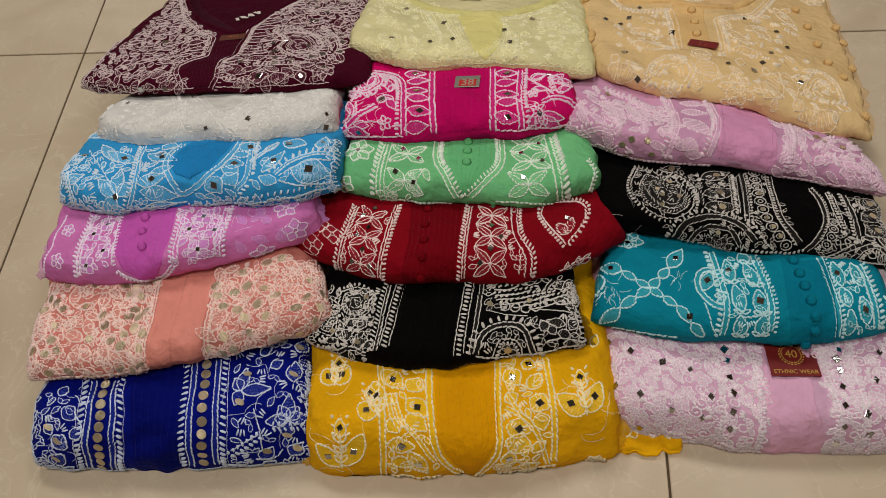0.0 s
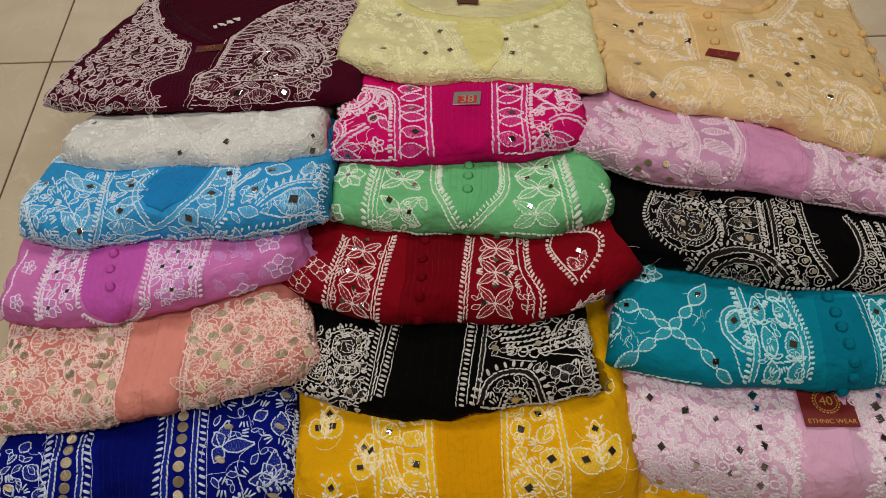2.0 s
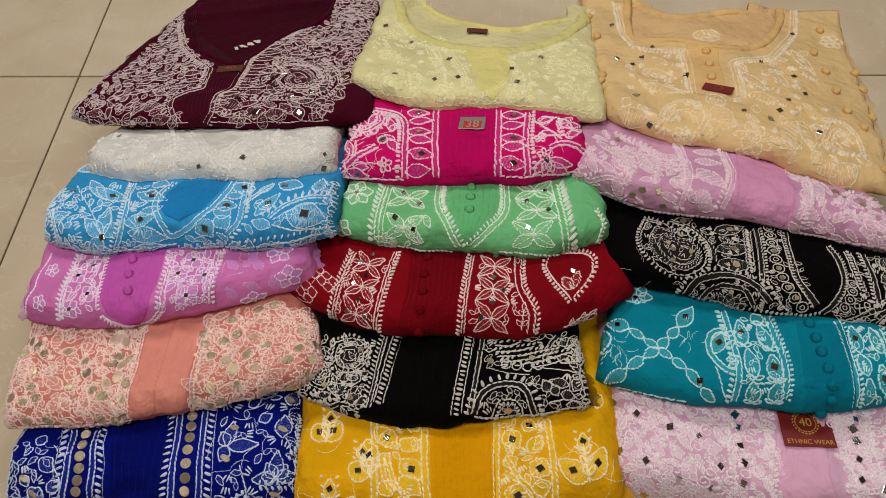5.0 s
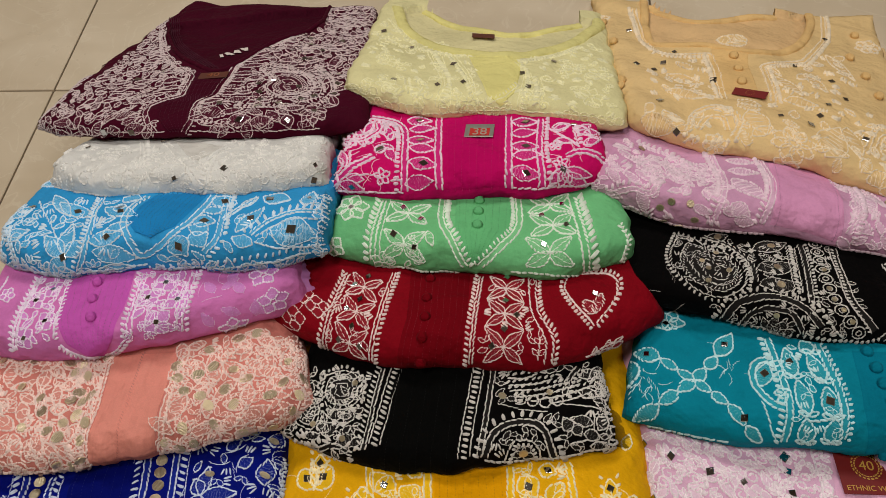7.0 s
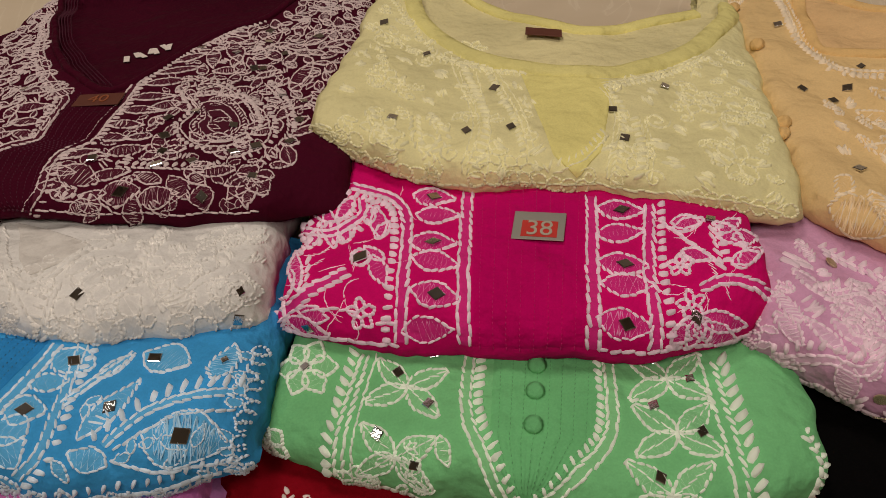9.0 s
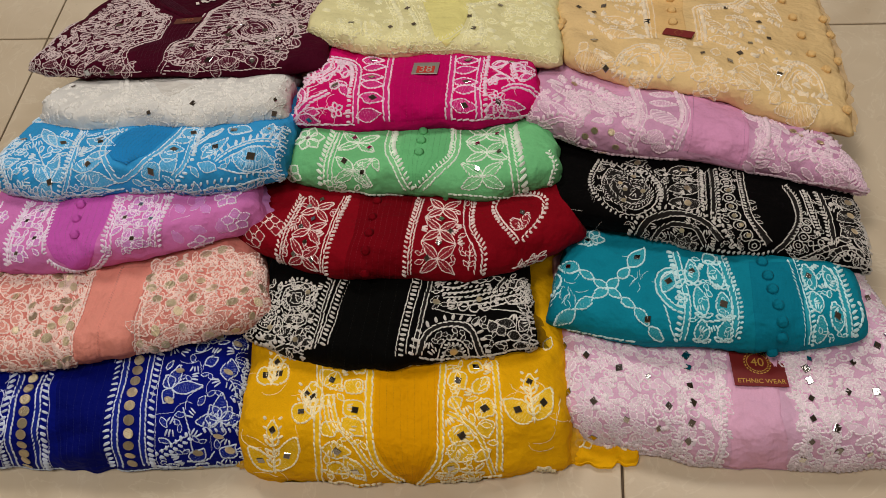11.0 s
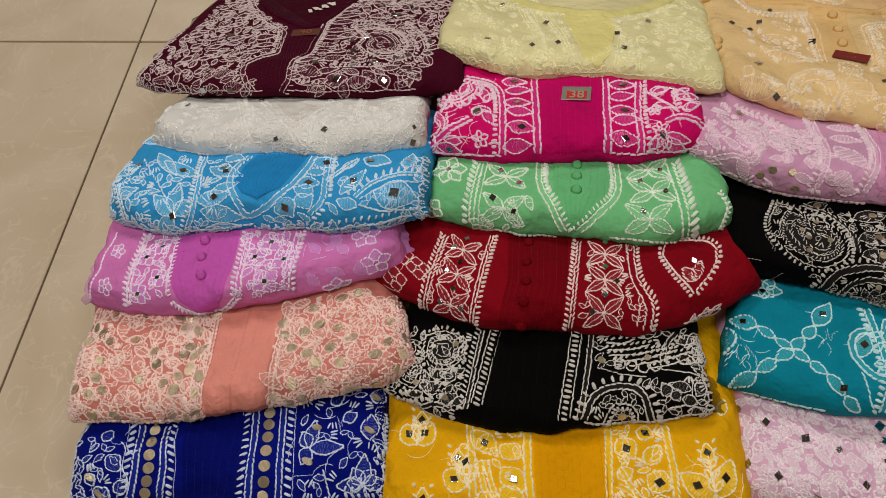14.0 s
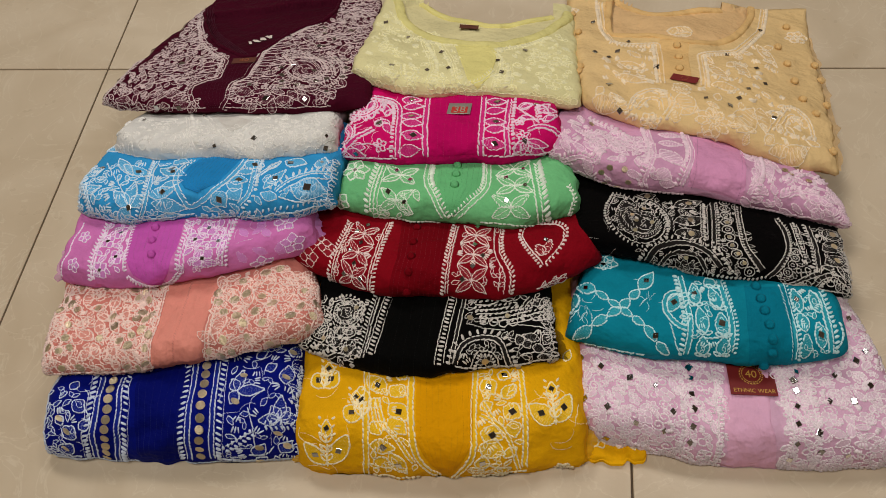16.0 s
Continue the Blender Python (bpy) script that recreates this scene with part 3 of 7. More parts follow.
        for _ in range(tries):
            p = lo + (hi - lo) * rng.rand(2)
            i, j = np.floor((p - lo) / cell).astype(int)
            if taken[i, j] or not inside_poly(p, poly):
                continue
            taken[max(0, i - big):i + big + 1, max(0, j - big):j + big + 1] = True
            an, kind = rng.uniform(0, 360), rng.randint(3)
            if kind == 0:
                for s in (-1, 1):
                    self.petal(p, an + 55 * s, r * 1.5, r * 0.75, fill, 0, w=w)
            elif kind == 1:
                a = math.radians(an)
                for f in (-1, 0, 1):
                    self.stitch(p[0] - math.sin(a) * f * r * 0.55, p[1] + math.cos(a) * f * r * 0.55, a + 0.3 * f, r * 1.3, w * 1.35)
            else:
                a = math.radians(an)
                self.petal(p - np.array((math.cos(a), math.sin(a))) * r, an, r * 2, r * 0.95, fill, 0, w=w)

    def scallop(self, sides=(-1, 1), up=9.0, foot=True, r=0.34):
        """Small thread loops along the side edges and the foot of the fold."""
        W = self.c.width * 100
        for sd in sides:
            x = 0.35 if sd < 0 else W - 0.35
            for k in np.arange(0.5, up, 0.62):
                self.ring((x + self.rng.normal(0, 0.08), k + self.rng.normal(0, 0.08)), r * self.rng.uniform(0.8, 1.25), 0.15)
                if self.rng.rand() < 0.5:
                    self.petal((x - sd * 0.3, k), 90 + sd * 60 + self.rng.uniform(-30, 30), 0.9, 0.5, True)
        if foot:
            for k in np.arange(0.6, W - 0.5, 0.66):
                if not foot_gap(self.gaps, k):
                    self.ring((k, 0.42 + self.rng.normal(0, 0.06)), r * self.rng.uniform(0.8, 1.2), 0.14)

    def wisps(self, poly, n, seed=0, ln=1.6, w=0.035):
        """Loose thread ends under the sheer cloth."""
        rng = np.random.RandomState(seed)
        poly = np.asarray(poly, float)
        lo, hi = poly.min(0), poly.max(0)
        for _ in range(n):
            p = lo + (hi - lo) * rng.rand(2)
            a = rng.uniform(0, 6.28)
            t = np.linspace(0, 1, 9)
            b = rng.uniform(-1.5, 1.5)
            self.chain(np.column_stack([p[0] + ln * t * np.cos(a + b * t), p[1] + ln * t * np.sin(a + b * t)]), 0.4, w)

    def mirror(self, p, size=0.5, ang=0.0, shape=0):
        self.mirrors.append((p[0], p[1], size, ang, shape))

    def coin(self, p, size=0.5, ang=0.0, stretch=1.0):
        self.coins.append((p[0], p[1], size, ang, stretch))

    def button(self, p, r=0.42):
        self.buttons.append((p[0], p[1], r))


def foot_gap(gaps, x):
    return any(a < x < b for a, b in gaps)


def inside_poly(p, poly):
    x, y = p
    hit = False
    for (x0, y0), (x1, y1) in zip(poly, np.roll(poly, 1, axis=0)):
        if (y0 > y) != (y1 > y) and x < (x1 - x0) * (y - y0) / (y1 - y0) + x0:
            hit = not hit
    return hit


def mask_poly(X, S, poly):
    hit = np.zeros(X.shape, bool)
    for (x0, y0), (x1, y1) in zip(poly, np.roll(poly, 1, axis=0)):
        if y0 != y1:
            hit ^= ((y0 > S) != (y1 > S)) & (X < (x1 - x0) * (S - y0) / (y1 - y0) + x0)
    return hit


def to_cloth(c, x, s):
    return np.clip(np.asarray(x) / 100 / c.width, 0, 1), np.clip(np.asarray(s) / 100, 0, c.length)


def stitch_mesh(c, rows, mat, sink=None):
    r = np.concatenate(rows)
    keep = (r[:, 0] > 0.1) & (r[:, 0] < c.width * 100 - 0.1) & (r[:, 1] > 0.05) & (r[:, 1] < c.length * 100 - 0.1)
    r = r[keep]
    u, s = to_cloth(c, r[:, 0], r[:, 1])
    p = c.at(u, s)
    if sink is not None:
        p[:, 2] -= 0.009 * sink(r[:, 0] / 100, r[:, 1] / 100)
    a, b, n = c.tangents(u, s)
    d = a * np.cos(r[:, 2])[:, None] + b * np.sin(r[:, 2])[:, None]
    e = np.cross(n, d)
    ln, w, h = (r[:, k][:, None] / 100 for k in (3, 4, 5))
    base = p - n * 0.0003
    rings = [base - d * ln / 2]
    for k, f in ((-0.4, 0.78), (0.0, 1.0), (0.4, 0.78)):
        o = base + d * ln * k
        rings += [o - e * w * f / 2, o + n * (h * f + 0.0003), o + e * w * f / 2]
    rings.append(base + d * ln / 2)
    V = np.stack(rings, axis=1)
    m = len(r)
    one = [(0, 1, 2), (0, 2, 3)]
    for k in (1, 4):
        one += [(k, k + 3, k + 4, k + 1), (k + 1, k + 4, k + 5, k + 2)]
    one += [(7, 10, 8), (8, 10, 9)]
    faces = [tuple(11 * k + q for q in f) for k in range(m) for f in one]
    return mesh_of("embroidery", V.reshape(-1, 3), faces, mat)


def fill_mesh(c, fills, mat, lift=0.0004, sink=None, ribbons=()):
    verts, faces = [], []
    for p, ce in fills:
        o = len(verts)
        n = len(p)
        rings = [ce[None] + (p - ce) * k for k in (0.33, 0.66, 1.0)]
        q = np.concatenate([ce[None]] + rings)
        u, s = to_cloth(c, q[:, 0], q[:, 1])
        v = c.at(u, s, lift)
        if sink is not None:
            v[:, 2] -= 0.009 * sink(q[:, 0] / 100, q[:, 1] / 100)
        verts += list(v)
        for k in range(n):
            k2 = (k + 1) % n
            faces.append((o, o + 1 + k, o + 1 + k2))
            for j in (0, 1):
                faces.append((o + 1 + j * n + k, o + 1 + (j + 1) * n + k, o + 1 + (j + 1) * n + k2, o + 1 + j * n + k2))
    for a, b in ribbons:
        o, n = len(verts), len(a)
        q = np.concatenate([a, b])
        u, s = to_cloth(c, q[:, 0], q[:, 1])
        verts += list(c.at(u, s, lift))
        faces += [(o + i, o + n + i, o + n + i + 1, o + i + 1) for i in range(n - 1)]
    return mesh_of("tinted_cloth", verts, faces, mat)


def panel_mesh(c, left, right, mat, lift=0.0009, n=46, m=43, pleat=0.0):
    """A strip of closer cloth between two lines that run from its foot up over the fold."""
    L, R = resample(left, 0.2), resample(right, 0.2)
    t = np.linspace(0, 1, n)

    def along(q):
        k = np.linspace(0, 1, len(q))
        return np.column_stack([np.interp(t, k, q[:, 0]), np.interp(t, k, q[:, 1])])
    L, R = along(L), along(R)
    f = np.linspace(0, 1, m)
    q = L[:, None] * (1 - f)[None, :, None] + R[:, None] * f[None, :, None]
    u, s = to_cloth(c, q[..., 0].ravel(), q[..., 1].ravel())
    rise = lift + pleat * np.tile((np.arange(m) % 3 == 0) * 1.0, n)
    rise = rise.reshape(n, m)
    rise[:, 0] = rise[:, -1] = 0.0001
    if np.hypot(*(L[0] - R[0])) > 0.5:
        rise[0] = 0.0001
    rise[-1] = 0.0001
    rise = rise.ravel()
    verts = c.at(u, s, rise)
    faces = [(i * m + j, i * m + j + 1, (i + 1) * m + j + 1, (i + 1) * m + j) for i in range(n - 1) for j in range(m - 1)]
    if L[0, 1] > L[-1, 1]:
        faces = [f[::-1] for f in faces]
    return mesh_of("placket", verts, faces, mat)


def ruffle_mesh(c, side, s0, s1, width, mat, seed=0, droop=0.6):
    """A thin uneven edge of sheer cloth that spills from one side of a folded garment; lengths in cm."""
    rng = np.random.RandomState(seed)
    n, m = max(12, int((s1 - s0) / 0.35)), 5
    ss = np.linspace(s0, s1, n) / 100
    u = np.full(n, 0.0 if side < 0 else 1.0)
    p = c.at(u, ss)
    out = (c.front[-1] - c.front[0]) / c.width * side
    t = np.linspace(0, 1, n)
    reach = width / 100 * np.sin(np.pi * np.clip(t, 0.02, 0.98)) ** 0.4 * (0.75 + 0.18 * np.sin(t * 23 + rng.rand() * 6) + 0.12 * np.sin(t * 51 + rng.rand() * 6))
    wave = 0.0016 * np.sin(t * 37 + rng.rand() * 6) + 0.001 * np.sin(t * 71)
    verts = []
    for k in range(m):
        f = k / (m - 1)
        q = p.copy()
        q[:, :2] += out[None] * (reach * f - 0.004 * (1 - f))[:, None]
        q[:, 2] += 0.0004 - droop * reach * f ** 1.5 + wave * f
        q[:, 2] = np.maximum(q[:, 2], 0.0015)
        verts += list(q)
    faces = [(k * n + i, k * n + i + 1, (k + 1) * n + i + 1, (k + 1) * n + i) for k in range(m - 1) for i in range(n - 1)]
    return mesh_of("sheer_edge", verts, faces, mat)


def plate(shape):
    """A small foil plate of one cm, lying in its plane."""
    if shape == "coin":
        ring = [(math.cos(k * math.pi / 7) * 0.5, math.sin(k * math.pi / 7) * 0.5) for k in range(14)]
    else:
        ring = [(-0.5, 0), (0, -0.42), (0.5, 0), (0, 0.42)] if shape == "diamond" else [(-0.42, -0.36), (0.42, -0.36), (0.42, 0.36), (-0.42, 0.36)]
    n = len(ring)
    verts = [(x, y, 0) for x, y in ring] + [(x, y, 0.07) for x, y in ring] + [(x * 0.86, y * 0.86, 0.1) for x, y in ring]
    faces = []
    for k in range(n):
        j = (k + 1) % n
        faces += [(k, j, n + j, n + k), (n + k, n + j, 2 * n + j, 2 * n + k)]
    faces.append(tuple(range(2 * n, 3 * n)))
    return [(x * 0.01, y * 0.01, z * 0.01) for x, y, z in verts], faces


DIAMOND = mesh_of("mirror", *plate("diamond"), MIRROR, False)
SQUARE = mesh_of("mirror_square", *plate("square"), MIRROR, False)
COIN = mesh_of("gold_sequin", *plate("coin"), GOLD, False)


def button_mesh(mat):
    """A cloth-covered ball button, with the dimple of its seam."""
    verts, faces = [], []
    n, m = 12, 7
    for j in range(m):
        th = math.pi * (0.5 * j / (m - 1) * 1.25)
        for k in range(n):
            ph = 2 * math.pi * k / n
            verts.append((math.sin(th) * math.cos(ph), math.sin(th) * math.sin(ph), 0.35 + 0.8 * math.cos(th) - 0.05 * (j == 0)))
    for j in range(m - 1):
        for k in range(n):
            faces.append((j * n + k, (j + 1) * n + k, (j + 1) * n + (k + 1) % n, j * n + (k + 1) % n))
    return mesh_of("button", [(x * 0.01, y * 0.01, z * 0.01) for x, y, z in verts], faces, mat)


def frame_on(c, x, s, ang=0.0, lift=0.0, tilt=(0, 0), drop=0.0):
    """The pose of a small thing that lies on the cloth."""
    u, ss = to_cloth(c, [x], [s])
    p = c.at(u, ss, lift)[0]
    a, b, n = (Vector(v[0]) for v in c.tangents(u, ss))
    m = Matrix((a, b, n)).transposed().to_4x4()
    m.translation = Vector(p) - Vector((0, 0, drop))
    return m @ pose(0, 0, 0, tilt[0], tilt[1], ang)


def text_mesh(body, size, mat, depth=0.0002):
    cu = bpy.data.curves.new("lettering", "FONT")
    cu.body, cu.size, cu.extrude, cu.align_x, cu.align_y = body, size, depth, "CENTER", "CENTER"
    ob = bpy.data.objects.new("lettering", cu)
    scene.collection.objects.link(ob)
    bpy.context.view_layer.update()
    me = bpy.data.meshes.new_from_object(ob.evaluated_get(bpy.context.evaluated_depsgraph_get()))
    bpy.data.objects.remove(ob)
    me.materials.clear()
    me.materials.append(mat)
    return me


def finish(name, needle, cloth_mat, thread_mat, tint_mat, label, inside=None, inner=None, trims=(), button_mat=None, cut=None, buttons_on_placket=True):
    """Puts one folded garment together from its cloth and what was sewn on it."""
    c = needle.c
    thing = tagged(new("folded_tunic"), label, "tunic", group="folded tunics on the floor")
    mid = c.front.mean(0)
    thing.location = (mid[0], mid[1], float(c.foot(np.array([0.5]))[0]))
    inv_m = Matrix.Translation(-thing.location)

    def add(nm, me, lab="", kind="", m=None, on=None):
        ob = part_of(nm, me, on or thing, lab, kind)
        if on is None:
            ob.matrix_parent_inverse = inv_m
        if m is not None:
            ob.matrix_basis = m
        return ob
    add("cloth_body", body_mesh(c, [cloth_mat] + ([inner] if inner else []), inside, cut))
    placket = None
    for nm, me, lab in trims:
        ob = add(nm, me, lab, "stuff" if nm in ("running_stitch", "sleeve_embroidery") else "")
        if nm == "placket" and buttons_on_placket:
            placket = ob
    if needle.rows:
        add("embroidery", stitch_mesh(c, needle.rows, thread_mat, inside), "raised pale thread embroidery", "stuff")
    if needle.soft:
        pale = [0.5 * u + 0.5 * v for u, v in zip(DYE[tint_mat.name], DYE[thread_mat.name])]
        add("shadow_threads", stitch_mesh(c, needle.soft, thread(tint_mat.name + "_threads", pale), inside), "loose pale threads crossing inside the outlines", "stuff")
    if needle.fills and tint_mat:
        half = [0.5 * u + 0.5 * v for u, v in zip(DYE[tint_mat.name], DYE[cloth_mat.name])]
        add("shadow_work", fill_mesh(c, needle.fills, fabric(tint_mat.name + "_sheer", half), sink=inside, ribbons=needle.ribbons), "paler cloth inside the stitched outlines", "stuff")
    rng = needle.rng
    W, Ln = c.width * 100, c.length * 100
    for x, s, size, ang, shape in needle.mirrors:
        if 0.3 < x < W - 0.3 and 0.2 < s < Ln - 0.4:
            m = frame_on(c, x, s, ang + rng.uniform(-12, 12), 0.0006, (rng.uniform(-9, 9), rng.uniform(-9, 9))) @ Matrix.Diagonal((size, size, 1, 1))
            add("mirror", DIAMOND if shape == 0 else SQUARE, m=m)
    for x, s, size, ang, st in needle.coins:
        if 0.3 < x < W - 0.3 and 0.2 < s < Ln - 0.4:
            m = frame_on(c, x, s, ang, 0.0006, (rng.uniform(-12, 12), rng.uniform(-12, 12))) @ Matrix.Diagonal((size * st, size, 1, 1))
            add("gold_sequin", COIN, m=m)
    if needle.buttons:
        bme = button_mesh(button_mat or cloth_mat)
        for x, s, r in needle.buttons:
            add("button", bme, m=frame_on(c, x, s, 0, 0.0) @ Matrix.Diagonal((r, r, r, 1)), on=placket)
    return thing, add


# ---- the garments, from the front of the pile to its back ----
def panel(w, left, right, mat, label="plain placket of closer cloth", pleat=0.0003):
    return ("placket", panel_mesh(w.c, left, right, mat, pleat=pleat), label)


def pleat_lines(w, left, right, n, mat_rows):
    """Rows of tiny running stitches along a placket, in its own colour."""
    L, R = resample(left, 0.3), resample(right, 0.3)
    k = np.linspace(0, 1, 40)
    L = np.column_stack([np.interp(k, np.linspace(0, 1, len(L)), L[:, i]) for i in (0, 1)])
    R = np.column_stack([np.interp(k, np.linspace(0, 1, len(R)), R[:, i]) for i in (0, 1)])
    for f in np.linspace(0.08, 0.92, n):
        q = resample(L * (1 - f) + R * f, 0.28)
        d = np.gradient(q, axis=0)
        a = np.arctan2(d[:, 1], d[:, 0])
        mat_rows.append(np.column_stack([q, a, np.full(len(q), 0.18), np.full(len(q), 0.075), np.full(len(q), 0.2)]))


def running(w, lines, mat):
    rgb = DYE[mat.name]
    seam = thread(mat.name + "_seam", tuple(0.8 * v if max(rgb[1:]) > 150 else 0.85 * v + (5 if max(rgb) < 20 else 20) for v in rgb))
    return ("running_stitch", stitch_mesh(w.c, lines, seam), "rows of tiny running stitches")


def scatter_mirrors(w, pts, size=0.5):
    for p in pts:
        w.mirror(p, size * w.rng.uniform(0.85, 1.15), w.rng.uniform(60, 120), int(w.rng.rand() < 0.35))


def dress_royal(w):
    w.bold = 1.02
    cloth, close = fabric("royal_blue_georgette", (5, 17, 116)), fabric("royal_blue_close", (4, 13, 102))
    pl, pr = [(11.6, 2.4), (12.0, 7.9), (11.5, 13.0)], [(16.2, 1.7), (17.9, 7.7), (17.9, 14.2)]
    for top, mid, bot, n in (((7.9, 12.3), (8.6, 7.7), (7.2, 1.1), 10), ((19.5, 14.8), (20.0, 8.2), (19.0, 1.8), 10)):
        q = resample(curve(top, mid, bot), 0.05)
        for k in range(n):
            w.coin(q[int((k + 0.5) / n * (len(q) - 1))], 1.05, w.rng.uniform(0, 360), 0.97)
        for off, side in ((-1.35, -1), (1.35, 1)):
            e = q + (off, 0)
            w.twin(e, 0.26, 0.42, 0.19)
            w.grains(e, side * 0.8, 62, 0.75, 0.3, 0.68)
        for off in (-2.6, 2.6):
            w.chain(q + (off, 0), 0.3, 0.06)
    for c0, tips in (((24.0, 10.5), ((24.3, 13.3), (27.3, 10.5), (23.2, 12.2), (23.3, 9.0))), ((28.8, 7.1), ((29.1, 9.8), (30.0, 8.5), (30.8, 7.6), (27.4, 7.3), (26.3, 7.0), (28.0, 8.6)))):
        for b in tips:
            w.leaf(c0, b, 1.35, 0, 0, 0.21)
    for a, b, wd in (((28.1, 5.4), (28.9, 7.0), 1.5), ((26.9, 13.1), (28.3, 13.9), 1.2), ((29.4, 11.2), (29.5, 13.8), 1.6), ((25.1, 2.2), (26.7, 4.1), 1.6), ((28.2, 2.5), (29.8, 4.4), 1.7), ((25.5, 14.9), (26.8, 15.9), 1.3), ((29.9, 15.2), (30.3, 16.9), 1.4), ((27.6, 16.5), (28.3, 17.3), 1.2),
                     ((4.6, 8.0), (5.6, 9.3), 1.9), ((3.5, 4.9), (4.9, 6.3), 2.0), ((2.4, 2.2), (4.2, 4.1), 1.8), ((2.5, 6.6), (3.4, 7.4), 1.3), ((5.5, 6.0), (6.6, 7.2), 1.3), ((3.4, 10.5), (4.0, 11.6), 1.2), ((31.1, 11.6), (31.1, 13.4), 1.0), ((25.0, 0.6), (26.5, 1.6), 1.2)):
        w.leaf(a, b, wd, 0, 0, 0.2)
    for q, st in (((24.5, 12.5), 0.6), ((23.9, 9.3), 0.6), ((29.4, 12.1), 0.55), ((28.4, 5.5), 0.55), ((29.2, 3.7), 0.7), ((26.0, 3.6), 0.7), ((25.4, 0.6), 0.7), ((3.9, 5.7), 0.6), ((3.2, 3.3), 0.6), ((2.9, 7.2), 0.6), ((29.9, 15.8), 0.6), ((27.7, 16.7), 0.7), ((0.8, 0.8), 0.7)):
        w.coin(q, 1.05, 60, st)
    for pts in (((22.4, 4.1), (24.2, 5.1), (25.5, 5.8)), ((25.4, 8.5), (25.7, 6.1), (25.6, 3.8)), ((27.6, 3.6), (26.3, 2.1), (24.5, 2.3)), ((6.0, 8.3), (6.8, 6.4), (5.3, 3.5)), ((30.1, 2.3), (31.0, 6.4), (31.2, 11.4)), ((5.1, 10.5), (6.6, 9.5), (7.1, 9.9))):
        w.line(*pts, ln=0.42, w=0.17)
    for a, b in (((22.3, 3.6), (25.5, 5.6)), ((30.3, 9.0), (31.2, 11.0)), ((27.2, 6.5), (30.1, 6.4))):
        w.grains([a, b], 0.3, 60, 0.55, 0.3, 0.6)
        w.grains([a, b], -0.3, 60, 0.55, 0.3, 0.6)
    w.line((21.4, 1.6), (24.6, 0.6), (30.3, 0.7), w=0.22)
    w.line((0.8, 0.8), (3.8, 0.9), (5.2, 0.6), w=0.22)
    w.border((30.4, 1.2), (31.2, 8.4), (31.2, 14.2), side=1, ln=0.4, w=0.22, pair=0.14)
    w.wisps([(21.9, 13.9), (31.0, 15.5), (30.6, 2.0), (22.2, 3.1)], 14, 3, 2.0, 0.06)
    w.wisps([(2.8, 11.3), (5.4, 11.2), (5.6, 2.4), (3.2, 2.5)], 6, 4, 1.6, 0.05)
    w.dense([(21.6, 14.7), (31.0, 17.2), (30.7, 0.9), (21.6, 1.6)], 0.6, 0.14, 1, 0.6, 900)
    w.dense([(2.4, 10.5), (5.4, 11.2), (5.2, 1.1), (0.9, 0.8)], 0.55, 0.14, 2, 0.5)
    lines = []
    pleat_lines(w, pl, pr, 7, lines)
    w.gaps.append((pl[0][0] - 0.6, pr[0][0] + 0.6))
    w.scallop(up=14)
    return finish("royal", w, cloth, thread("pale_blue_thread", (210, 219, 234)), fabric("royal_tint", (44, 62, 158)),
                  "royal blue folded tunic with white embroidery and gold sequins", trims=[panel(w, pl, pr, close), running(w, lines, close)])


